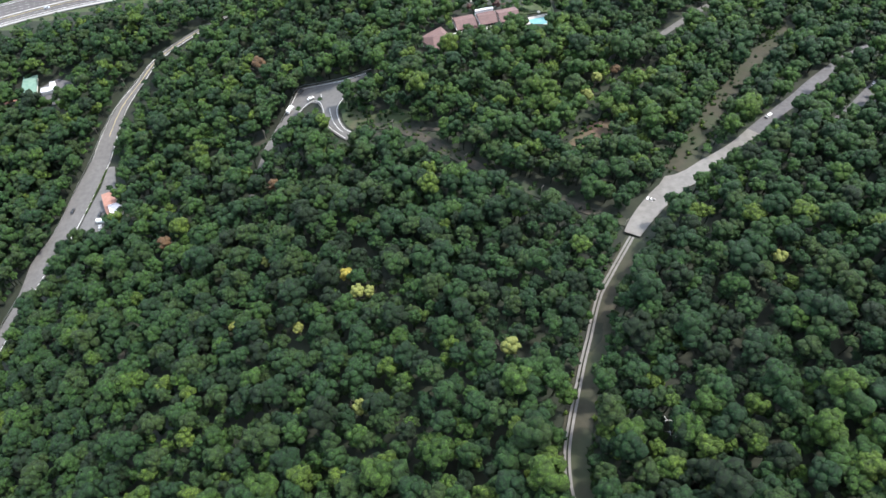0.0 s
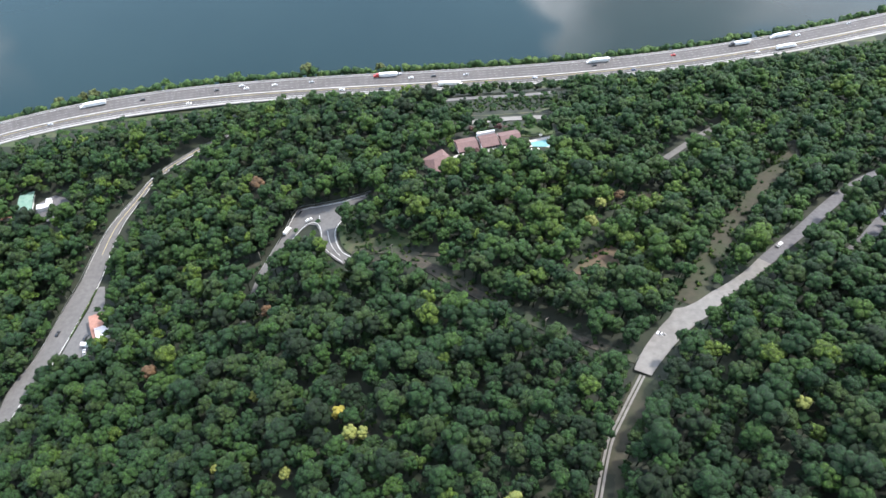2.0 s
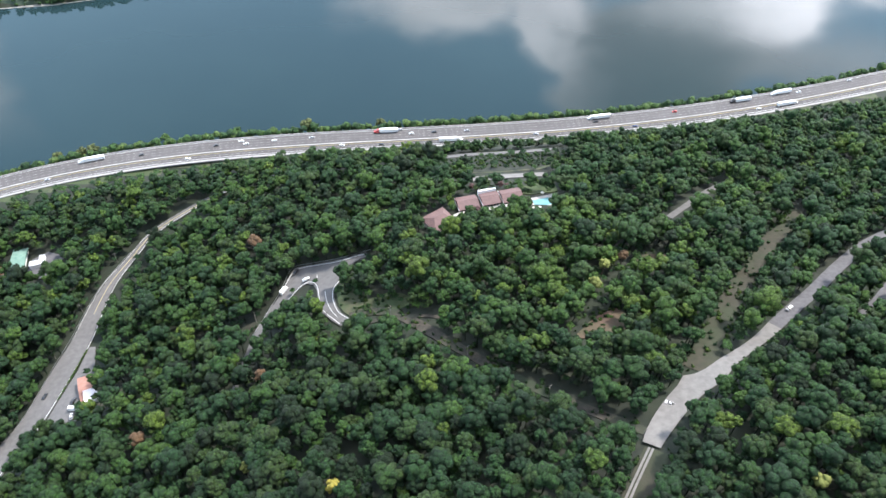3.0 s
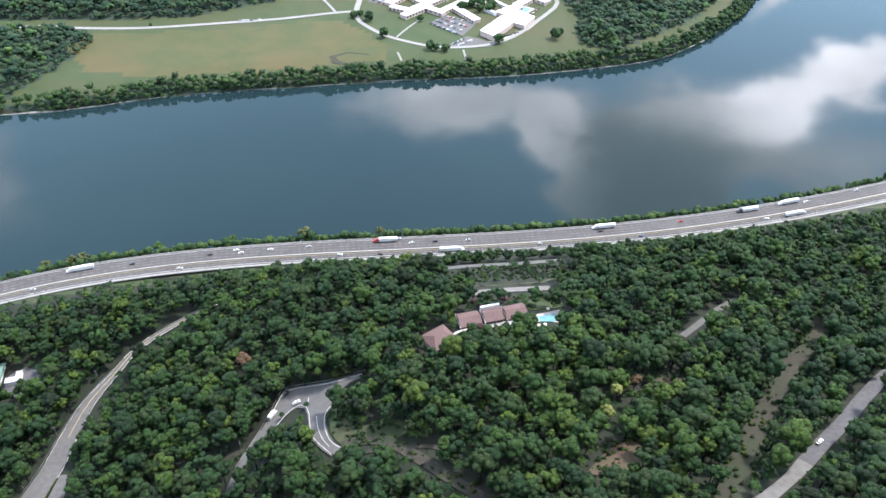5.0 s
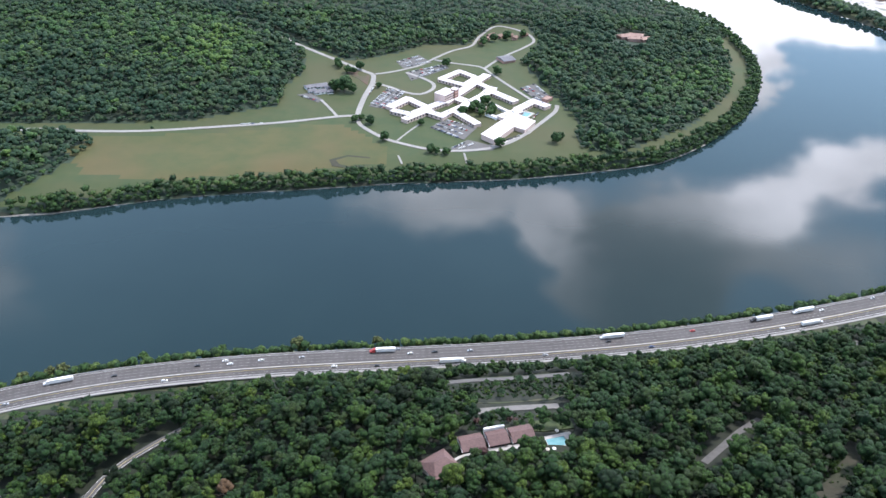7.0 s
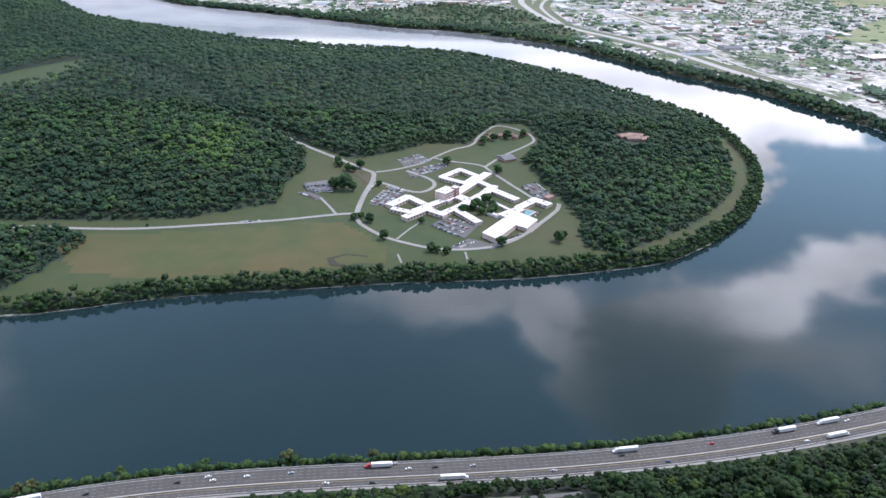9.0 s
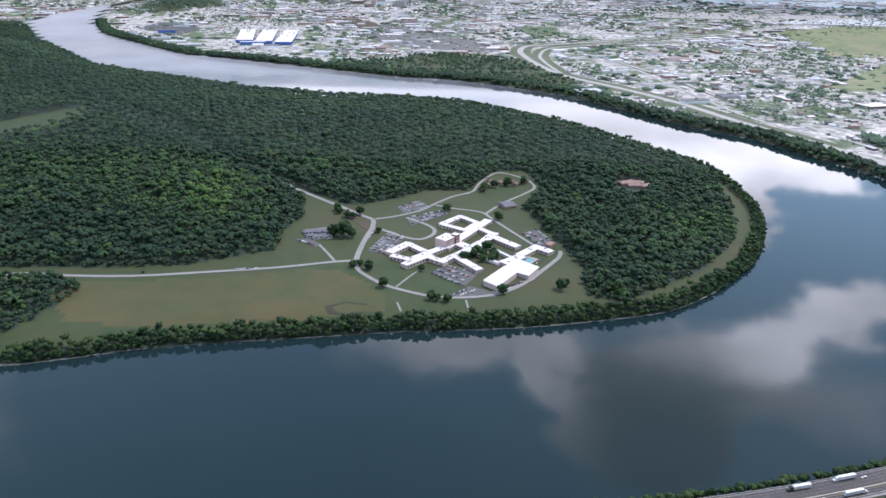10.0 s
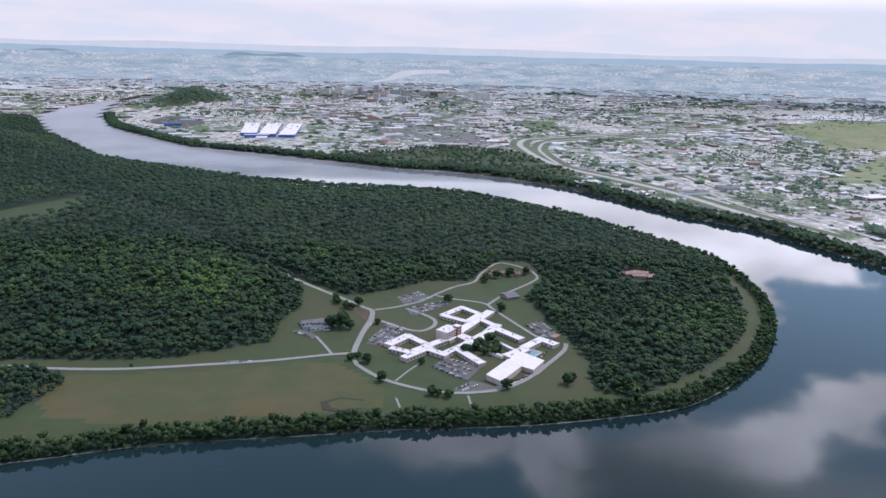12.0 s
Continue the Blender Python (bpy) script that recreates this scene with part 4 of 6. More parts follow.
def scatter(name, spots, shapes, mat, label, category="trees", trunk=None, smooth=False):
    """One mesh of many trees: spots are rows of x, y, ground z, crown radius, crown height share, tint."""
    vs, fs, tint, base = [], [], [], 0
    for k, (x, y, z, r, lift, tn) in enumerate(spots):
        p, f = shapes[k % len(shapes)]
        a = rng_np.uniform(0, 6.283)
        c, s = math.cos(a), math.sin(a)
        st = rng_np.uniform(0.85, 1.15)
        q = np.empty_like(p)
        q[:, 0], q[:, 1] = (p[:, 0] * c - p[:, 1] * s) * r + x, (p[:, 0] * s + p[:, 1] * c) * r + y
        q[:, 2] = p[:, 2] * r * st + z + lift
        vs.append(q)
        fs.append(f + base)
        tint.append(np.full(len(p), tn))
        base += len(p)
        if trunk is not None:
            p, f = trunk
            q = p * np.array((lift * 1.1, lift * 1.1, lift)) + np.array((x, y, z))
            vs.append(q)
            fs.append(f + base)
            tint.append(np.full(len(p), 0.0))
            base += len(p)
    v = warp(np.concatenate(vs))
    me = mesh_tris(name, v, np.concatenate(fs))
    at = me.attributes.new("tint", "FLOAT", "POINT")
    at.data.foreach_set("value", np.concatenate(tint).astype(np.float32))
    return tagged(part_mesh(name, me, mat, smooth=smooth), label, category, kind="stuff")


def jitter_grid(x0, x1, y0, y1, step, j=0.5):
    out = []
    ny_ = int((y1 - y0) / step)
    for b in range(ny_):
        n_ = int((x1 - x0) / step)
        x = x0 + (np.arange(n_) + 0.5 * (b % 2)) * step + rng_np.uniform(-j, j, n_) * step
        y = y0 + b * step + rng_np.uniform(-j, j, n_) * step
        out.append(np.stack([x, y], 1))
    return np.concatenate(out)


# trees that have begun to turn, standing out of the green
TURNING = ((-38.6, 197, 3.6, leaf_yellow, "bright yellow-leaved tree among green wood"), (-33, 184, 4.0, leaf_lime, "yellowing tree among green wood"), (-27, 184, 3.2, leaf_lime, "small yellowing tree among green wood"), (-84, 217, 3.2, leaf_lime, "yellow-green tree among green wood"),
           (-62, 168, 3.4, leaf_lime, "yellow-green tree among green wood"), (-98, 178, 2.6, leaf_lime, "small yellow-green tree among green wood"), (-30, 118, 3.6, leaf_lime, "yellow-green tree among green wood"), (36, 138, 4.4, leaf_lime, "broad yellow-green tree among green wood"),
           (-86, 277, 3.6, leaf_rust, "rust-brown dying tree among green wood"), (-107, 396, 5.0, leaf_rust, "rust-brown dying tree above the hairpin"), (-150, 248, 4.2, leaf_rust, "rust-brown dying tree among green wood"),
           (112, 331, 4.0, leaf_lime, "yellowing tree beside a clearing"), (126, 341, 3.4, leaf_rust, "rust-brown tree beside a clearing"), (103, 315, 3.8, leaf_lime, "yellowing tree beside a clearing"), (160, 170, 3.6, leaf_lime, "yellow-green tree among green wood"))
# what stays clear of trees: lines with half widths, and patches
CLEAR_LINES = [(WEST[:4], 8.5), (WEST[3:6], 7.0), (WEST[5:10], 9.5), (WEST[9:12], 7.6), (WEST[11:17], 6.2), (WEST[16:], 2.6), (RING_A[:4], 3.2), (RING_A[3:10], 6.6), (RING_A[9:], 2.5), (RING_B[:4], 8.3), (RING_B[3:], 4.0),
               (GRAVEL[:5], 9.0), (GRAVEL[4:], 6.4), (beside(TRACK, 2.2), 5.6), (CUT_EAST, 5.4), (CUT_WEST, 4.6), (CUT_NORTH, 6.6), (TRAIL, 2.8), (LANE_EAST, 5.4), (LANE_LODGE, 8.5), (SLIP_EAST, 5.0)]
CLEAR_SPOTS = [((103, 289), 14), ((94, 284), 9), ((148, 345), 11), ((-40, 332), 8), ((-68, 346), 7), ((-76, 341), 6), ((-87, 334), 5), ((-56, 362), 13), ((-72, 364), 10), ((-42, 364), 8), ((-30, 326), 7), ((-22, 322), 6), ((-12, 320), 5), ((262, 298), 8), ((274, 308), 8), ((248, 285), 6.5), ((-212, 300), 17), ((-211, 282), 12), ((-213, 325), 12), ((-271, 420), 15), ((-290, 428), 11),
               ((16, 397), 12), ((12, 384), 8), ((24, 385), 7), ((38, 413), 11), ((54, 417), 11), ((71, 422), 11), ((92, 413), 14), ((84, 410), 10), ((62, 410), 9), ((46, 405), 8), ((30, 401), 7), ((-275, 256), 6), ((-284, 262), 6), ((50, 457), 10), ((66, 459), 10), ((82, 461), 10), ((97, 461), 9), ((60, 444), 9), ((85, 446), 10), ((40, 440), 5), ((48, 449), 9), ((62, 451), 9), ((76, 452), 9), ((90, 454), 9), ((100, 440), 7), ((75, 485), 15), ((50, 485), 14), ((98, 487), 14), ((30, 487), 10), ((114, 490), 9)]
spots = jitter_grid(-420, 540, 42, 640, 6.5)
x, y = spots[:, 0], spots[:, 1]
ok = (x > -262 - (y - 60) * 0.30) & (x < 222 + (y - 60) * 0.60) & (y < highway_mid(x) - 29)
up_z = height(x, y)
# sideways shift per metre of height along sight lines from the camera, near (0, 75, 420)
vx, vy = (x - 0.0) / (420 - up_z), (y - 75.0) / (420 - up_z)
ok &= y + vy * 13 < highway_mid(x + vx * 13) - 19
for ln, d in CLEAR_LINES:
    ln = list(map(tuple, ln))
    ok &= away(x, y, ln) > d
    if d > 5:      # crowns that would hide a road from the camera are left out
        for h in (6.0, 11.0, 16.0):
            ok &= away(x + vx * h, y + vy * h, ln) > max(d - 2.5, 4.3)
for (px, py), d in CLEAR_SPOTS:
    ok &= np.hypot(x - px, y - py) > d
    ok &= np.hypot(x + vx * 9 - px, y + vy * 9 - py) > d - 3
for a, b, r, _, _ in TURNING:
    ok &= (np.hypot(x - a, y - b) > r + 2.6) & (np.hypot(x - a, y - b + 7) > r + 1.5)
spots = spots[ok]
near_z = height(spots[:, 0], spots[:, 1])


def tree_rows(pts, z, r0=2.6, r1=9.0):
    rows = []
    for (a, b), c in zip(pts, z):
        r = r0 + (r1 - r0) * rng_np.beta(1.35, 2.7)
        # leaf tint raised or lowered by area, painting in how bright the slope looks there
        area_tone = 0.17 * float(mound(a, b, 105, 325, 75, 80)) + 0.08 * float(mound(a, b, -150, 400, 70, 60)) - 0.24 * float(mound(a, b, -30, 195, 120, 85)) - 0.1 * float(mound(a, b, 150, 130, 90, 80))
        verge = highway_mid(a) - b
        low = 0.5 if verge < 48 else 0.75 if verge < 68 else 1.0
        r = min(r, 4.8) if verge < 50 else r
        rows.append((a, b, c, r, low * (r * rng_np.uniform(0.9, 2.0) + rng_np.uniform(2.0, 6.5)), float(np.clip(rng_np.normal(0.5, 0.23) + area_tone, 0, 1))))
    return rows


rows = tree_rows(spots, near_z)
NEAR_FROM, NEAR_TO = 66.0, 98.0
close = [r for r in rows if NEAR_FROM < r[1] < NEAR_TO and -205 < r[0] < 165]
rest = [r for r in rows if not (NEAR_FROM < r[1] < NEAR_TO and -205 < r[0] < 165)]
shapes_fine = [clump_shape(15, 40 + k, 160, sub=2, card=0.09, low=-0.4) for k in range(6)]
protos = []
trunk_v, trunk_f = trunk_shape(6, 1.0, 0.04, 0.022, 6, 3)
for k, (p, f) in enumerate(shapes_fine):
    root = tagged(new("broadleaf_tree"), "full green broadleaf tree in summer leaf", "tree", "trees on the near slope")
    crown = part_mesh("crown", mesh_tris("crown", p * 5.0 + np.array((0, 0, 9.0)), f), leaf_near, root)
    part_mesh("trunk", mesh_tris("trunk", trunk_v * np.array((9.5, 9.5, 9.5)), trunk_f), bark, root, "grey-brown trunk and limbs")
    protos.append(root)


def tree_pose(r, turn):
    k = r[3] / 5.0
    return pose(r[0], r[1], r[2], 0, 0, turn) @ Matrix.Diagonal((k, k, min(max((r[4] + r[3]) / (9.0 + 4.4) , k * 0.8), k * 1.25), 1))


for k, r in enumerate(close):
    m = tree_pose(r, rnd.uniform(0, 360))
    if k < len(protos):
        protos[k].matrix_basis = m
    else:
        t = copy_thing(protos[k % len(protos)], Matrix())
        t.matrix_basis = m
B = [(*r[:3], r[3] * 0.94, *r[4:]) for r in rest if r[1] < 250]
C = [r for r in rest if 250 <= r[1] < 400]
D = [r for r in rest if r[1] >= 400]
thin = trunk_shape(3, 1.0, 0.03, 0.015)
scatter("woodland_lower", B, [clump_shape(11 + k % 4, 60 + k, 40, tall=0.85 + 0.05 * (k % 5)) for k in range(12)], leaf_wood, "dense green broadleaf wood on the slope", trunk=thin)
scatter("woodland_middle", C, [clump_shape(9 + k % 3, 80 + k, 30, tall=0.9 + 0.05 * (k % 5), low=-0.4) for k in range(12)], leaf_wood, "dense green broadleaf wood around the roads", trunk=thin)
scatter("woodland_upper", D, [clump_shape(6 + k % 3, 100 + k, 12, tall=0.95 + 0.05 * (k % 4), low=-0.45) for k in range(12)], leaf_wood, "dense green broadleaf wood below the highway")

# young growth fills the gaps under the canopy
under = jitter_grid(-420, 540, 42, 600, 7.4)
x, y = under[:, 0], under[:, 1]
ok = (x > -262 - (y - 60) * 0.30) & (x < 222 + (y - 60) * 0.60) & (y < highway_mid(x) - 22)
for ln, d in CLEAR_LINES:
    ok &= away(x, y, list(map(tuple, ln))) > d * 0.85
for (px, py), d in CLEAR_SPOTS:
    ok &= np.hypot(x - px, y - py) > d * 0.85
under = under[ok]
under_z = height(under[:, 0], under[:, 1])
scatter("undergrowth", [(a, b, c, r, r * 0.9 + 1.0, t) for (a, b), c, r, t in zip(under, under_z, rng_np.uniform(2.4, 4.4, len(under)), rng_np.uniform(0.1, 0.8, len(under)))], [crown_shape(1, 10, 120 + k, low=0.15, card=0.3) for k in range(5)], leaf_wood, "dark green undergrowth below the canopy", "shrubs")

# low brush in the cuttings and along the edges
brush = []
for ln, half, n in ((CUT_EAST, 6, 150), (CUT_WEST, 5, 60), (CUT_NORTH, 4.5, 60), (beside(CUT_NORTH, 6.5), 2, 130), (beside(CUT_NORTH, -6.5), 2, 130), ([(94, 288), (104, 295), (114, 302)], 8, 60), ([(142, 345), (158, 352)], 8, 40), ([(-42, 340), (-20, 322)], 8, 50), (beside(TRACK, 9.0), 1.5, 90), (beside(TRACK, -3.2), 1.2, 60), (beside(GRAVEL, -7.2), 1.4, 50), ([(20, 484), (60, 490), (112, 494)], 14, 420), ([(40, 442), (95, 450)], 3, 30)):
    p = glide(list(map(tuple, ln)), 3)
    for _ in range(n):
        q = p[rnd.randrange(len(p))]
        a, b = q[0] + rnd.uniform(-half, half), q[1] + rnd.uniform(-half, half)
        if float(away(np.array([a]), np.array([b]), GRAVEL)[0]) < 7:
            continue
        r = rnd.uniform(0.5, 1.9)
        brush.append((a, b, ground_at(a, b), r, r * 0.5, rnd.uniform(0.25, 0.95)))
scatter("brush", brush, [crown_shape(1, 20, 130 + k, card=0.35) for k in range(5)], leaf_wood, "low green brush along cleared strips", "shrubs")


def single(name, x, y, r, mat, label, group="", z=None, cards=120, seed=200, lift=1.7, low=-0.55):
    """One tree of its own, with trunk and crown."""
    z = ground_at(x, y) if z is None else z
    root = tagged(new(name), label, "tree", group)
    p, f = clump_shape(15, seed, cards, sub=2, card=0.12, low=low)
    me = mesh_tris("crown", p * r + np.array((0, 0, r * lift)), f)
    at = me.attributes.new("tint", "FLOAT", "POINT")
    at.data.foreach_set("value", np.full(len(p), 0.25 + 0.06 * (seed % 6), np.float32))
    part_mesh("crown", me, mat, root)
    part_mesh("trunk", mesh_tris("trunk", trunk_v * r * lift * 1.05, trunk_f), bark, root)
    root.matrix_basis = pose(x, y, z, 0, 0, seed * 37 % 360)
    return root


for k, (a, b, r, m, lb) in enumerate(TURNING):
    single("turning_tree", a, b, r, m, lb, "turning trees on the slope", seed=210 + k, lift=3.0)
# a bleached dead tree stands in the wood
dead = tagged(new("dead_tree"), "bare bleached dead tree among the green wood", "tree")
dv, df = trunk_shape(5, 1.0, 0.02, 0.016, 12, 9)
part_mesh("trunk", mesh_tris("trunk", dv * 16, df), bark_pale, dead)
dead.matrix_basis = pose(92, 92, ground_at(92, 92))

# trees along the river banks
bank_rows = []
line = glide([(x_, float(highway_mid(x_)) + 20.5) for x_ in np.arange(-420, 521, 20.0)], 1.9)
for a, b in line:
    if rnd.random() < 0.93:
        a2, b2 = a + rnd.uniform(-2, 2), b + rnd.uniform(-3.5, 4.5)
        r = rnd.uniform(2.3, 5.0)
        bank_rows.append((a2, b2, max(ground_at(a2, b2), 0.4), r, r * rnd.uniform(0.7, 1.4), rnd.uniform(0.1, 0.95)))
scatter("bank_scrub", bank_rows, [crown_shape(2, 24, 140 + k, card=0.25) for k in range(6)], leaf_bank, "green scrub between highway and river", "shrubs")
for k, (a, b, r, m) in enumerate(((-92, 580, 6.8, leaf_yellow), (-27, 590, 4.6, leaf_yellow), (-155, 583, 4.2, leaf_bank), (-216, 573, 4.6, leaf_bank), (-274, 557, 5.4, leaf_rust), (-283, 554, 5.0, leaf_rust), (-302, 550, 4.8, leaf_rust))):
    single("bank_tree", a, b, r, leaf_bank if m is leaf_bank else leaf_olive, "tall olive-green tree standing above the bank scrub", "bank trees", z=max(ground_at(a, b), 1.0), seed=230 + k, lift=1.5)

inner = glide(INNER_BANK[2:27], 4.5)
rows = []
for a, b in inner:
    for _ in range(3):
        q = rnd.uniform(2.6, 20)
        nxt = (a + rnd.uniform(-3, 3), b + rnd.uniform(-3, 3))
        rows.append((*nxt, q))
rows2 = []
tang = np.gradient(inner, axis=0)
tang /= np.linalg.norm(tang, axis=1)[:, None]
for k, (a, b, q) in enumerate(rows):
    t = tang[min(k // 3, len(tang) - 1)]
    a, b = a - t[1] * q, b + t[0] * q
    r = rnd.uniform(3.4, 6.0) if q > 6 else rnd.uniform(2.2, 4.0)
    rows2.append((a, b, max(ground_at(a, b), 0.3), r, r * rnd.uniform(1.0, 1.9), rnd.uniform(0.0, 0.8)))
    if k % 3:      # low growth hangs down to the shore
        q2 = rnd.uniform(1.2, 4.2)
        a, b = a + t[1] * (q - q2), b - t[0] * (q - q2)
        r = rnd.uniform(2.2, 4.0)
        rows2.append((a, b, max(ground_at(a, b), 0.3), r, r * rnd.uniform(0.7, 1.5), rnd.uniform(0.0, 0.7)))
scatter("riverside_trees", rows2, [crown_shape(1, 30, 150 + k, card=0.3) for k in range(8)], leaf_bank, "belt of green trees along the river bend")

# woods on the bend
wood = jitter_grid(-900, 640, 780, 1560, 8.6)
far_wood = jitter_grid(-2500, 660, 1560, 4300, 12.0)


def in_woods(p):
    x, y = p[:, 0], p[:, 1]
    k = (inside(x, y, WOOD_MAIN) | inside(x, y, WOOD_WEST)) & inside(x, y, INNER_BANK) & (away(x, y, INNER_BANK) > 14)
    k &= (np.hypot(x - 398, y - 1415) > 34) & (np.hypot(x - 382, y - 1378) > 30) & (x > -240 - 0.62 * (y - 140)) & (x < 260 + 0.62 * y)
    k &= ~inside(x, y, MEADOW)
    for ln, d in ((FIELD_ROAD, 9), (DRIVE_W, 8), (RAIL_CUT, 8)):
        k &= away(x, y, ln) > d
    return p[k]


RAIL_CUT = [(-182, 1378), (-240, 1420), (-305, 1490), (-392, 1600), (-492, 1690), (-585, 1765), (-680, 1850), (-820, 2000)]
wood, far_wood = in_woods(wood), in_woods(far_wood)


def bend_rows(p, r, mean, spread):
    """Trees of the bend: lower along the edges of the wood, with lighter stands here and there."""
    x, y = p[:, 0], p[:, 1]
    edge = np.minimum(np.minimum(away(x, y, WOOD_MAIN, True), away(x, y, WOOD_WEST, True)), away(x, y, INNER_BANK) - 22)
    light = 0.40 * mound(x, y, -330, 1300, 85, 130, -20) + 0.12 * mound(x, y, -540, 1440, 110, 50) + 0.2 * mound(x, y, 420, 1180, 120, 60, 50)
    light = light - 0.30 * np.exp(-(away(x, y, RAIL_CUT) / 32) ** 2)      # the valley crease's shade, painted as darker leaf tints along the cut
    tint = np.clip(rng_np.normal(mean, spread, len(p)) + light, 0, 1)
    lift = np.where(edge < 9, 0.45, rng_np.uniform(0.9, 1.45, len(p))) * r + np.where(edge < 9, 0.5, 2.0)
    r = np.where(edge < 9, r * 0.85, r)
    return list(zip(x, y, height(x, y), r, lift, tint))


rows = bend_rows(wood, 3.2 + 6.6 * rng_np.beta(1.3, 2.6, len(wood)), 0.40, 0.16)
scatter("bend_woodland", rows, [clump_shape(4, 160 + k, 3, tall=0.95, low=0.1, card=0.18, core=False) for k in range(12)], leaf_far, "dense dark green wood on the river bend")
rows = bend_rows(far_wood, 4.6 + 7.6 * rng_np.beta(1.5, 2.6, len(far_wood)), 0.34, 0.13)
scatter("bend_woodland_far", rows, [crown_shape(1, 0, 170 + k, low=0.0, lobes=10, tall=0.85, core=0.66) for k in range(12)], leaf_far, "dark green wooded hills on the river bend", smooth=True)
# trees standing on the hospital lawns
for k, (a, b, r) in enumerate(((-74, 1060, 6), (-66, 1066, 5), (-53, 1052, 7), (-32, 997, 7.5), (27, 962, 6.5), (35, 958, 5), (46, 956, 5.5), (116, 979, 7.5), (191, 992, 8), (199, 1003, 6), (139, 1253, 8), (75, 1086, 7.5), (94, 1108, 8), (110, 1122, 9), (102, 1096, 7), (118, 1108, 6), (90, 1098, 7), (118, 1092, 7), (112, 1082, 6), (100, 1082, 6),
                               (-97, 1172, 14), (-112, 1176, 9), (-84, 1168, 8), (-115, 1283, 7), (-111, 1272, 6), (-97, 1254, 7), (-88, 1250, 6), (-79, 1268, 8), (16, 1050, 5), (60, 1290, 8), (-46, 1190, 5), (130, 1400, 9), (150, 1420, 8), (175, 1430, 9), (205, 1440, 8), (250, 985, 9), (240, 1000, 8), (262, 975, 7), (-340, 1033, 2.2))):
    single("lawn_tree", a, b, r, leaf_bank, "rounded green tree standing on the hospital lawn", "lawn trees", seed=250 + k, lift=1.0, cards=120, low=-0.85)

# ---- buildings ----


def add_box(bm, x0, x1, y0, y1, z0, z1):
    v = [bm.verts.new((a, b, c)) for c in (z0, z1) for a, b in ((x0, y0), (x1, y0), (x1, y1), (x0, y1))]
    for f in ((3, 2, 1, 0), (4, 5, 6, 7), (0, 1, 5, 4), (1, 2, 6, 5), (2, 3, 7, 6), (3, 0, 4, 7)):
        bm.faces.new([v[k] for k in f])


def boxes(*rows):
    bm = bmesh.new()
    for r in rows:
        add_box(bm, *r)
    return bm


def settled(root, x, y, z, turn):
    """Puts a thing at its place in true plan; beyond the near land it is drawn in and shrunk with the plain, to fit the
    camera's end view.
    """
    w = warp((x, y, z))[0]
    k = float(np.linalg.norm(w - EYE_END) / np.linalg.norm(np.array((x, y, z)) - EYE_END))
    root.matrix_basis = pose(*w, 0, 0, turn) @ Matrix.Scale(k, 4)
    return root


def flat_roof(w, d, h, rim=0.5):
    """A flat roof with a raised rim."""
    return boxes((-w / 2, w / 2, -d / 2, d / 2, h, h + 0.35), (-w / 2, w / 2, -d / 2, -d / 2 + rim, h + 0.35, h + 0.75), (-w / 2, w / 2, d / 2 - rim, d / 2, h + 0.35, h + 0.75),
                 (-w / 2, -w / 2 + rim, -d / 2 + rim, d / 2 - rim, h + 0.35, h + 0.75), (w / 2 - rim, w / 2, -d / 2 + rim, d / 2 - rim, h + 0.35, h + 0.75))


def ridge_roof(w, d, h, rise, over=0.7, hip=0.0):
    bm = bmesh.new()
    a, b = w / 2 + over, d / 2 + over
    low = [bm.verts.new(p) for p in ((-a, -b, h), (a, -b, h), (a, b, h), (-a, b, h))]
    under = [bm.verts.new((v.co.x, v.co.y, h - 0.3)) for v in low]
    top = [bm.verts.new(p) for p in ((-a + hip, 0, h + rise), (a - hip, 0, h + rise))]
    bm.faces.new((low[0], low[1], top[1], top[0]))
    bm.faces.new((low[2], low[3], top[0], top[1]))
    bm.faces.new((low[1], low[2], top[1]))
    bm.faces.new((low[3], low[0], top[0]))
    for k in range(4):
        bm.faces.new((low[k], low[k - 1], under[k - 1], under[k]))
    bm.faces.new(under[::-1])
    return bm


def building(name, label, x, y, w, d, h, turn, wall, roof, style="flat", rise=3.0, category="building", group="", z=None, windows=0, storeys=1, hip=0.0, units=0):
    """A building with walls, roof, and windows on both long sides."""
    root = tagged(new(name), label, category, group)
    part("wall", boxes((-w / 2 + 0.2, w / 2 - 0.2, -d / 2 + 0.2, d / 2 - 0.2, -4, h)), wall, root)
    if style == "flat":
        top = part("roof", flat_roof(w, d, h), roof, root)
        for k in range(units):
            q = random.Random(int(x * 7 + y + k))
            a, b, s = q.uniform(-w * 0.35, w * 0.35), q.uniform(-d * 0.3, d * 0.3), q.uniform(0.8, 1.6)
            part("roof_unit", boxes((a - s, a + s, b - s * 0.7, b + s * 0.7, h + 0.3, h + 0.3 + s)), steel, top)
    else:
        part("roof", ridge_roof(w, d, h, rise, hip=hip), roof, root)
    if windows:
        pane = None
        for sgn in (-1, 1):
            for st in range(storeys):
                for k in range(windows):
                    a = -w / 2 + w * (k + 0.5) / windows
                    ww, hh, z0 = min(w / windows * 0.36, 1.2), h / storeys * 0.25, h * (st + 0.55) / storeys
                    if pane is None:
                        pane = part("window", boxes((-ww, ww, -0.06, 0.06, -hh, hh)), dark_glass, root)
                    else:
                        pane = new("window", pane.data)
                        pane.parent = root
                    pane.matrix_basis = pose(a, sgn * (d / 2 - 0.19), z0)
    return settled(root, x, y, ground_at(x, y) if z is None else z, turn)


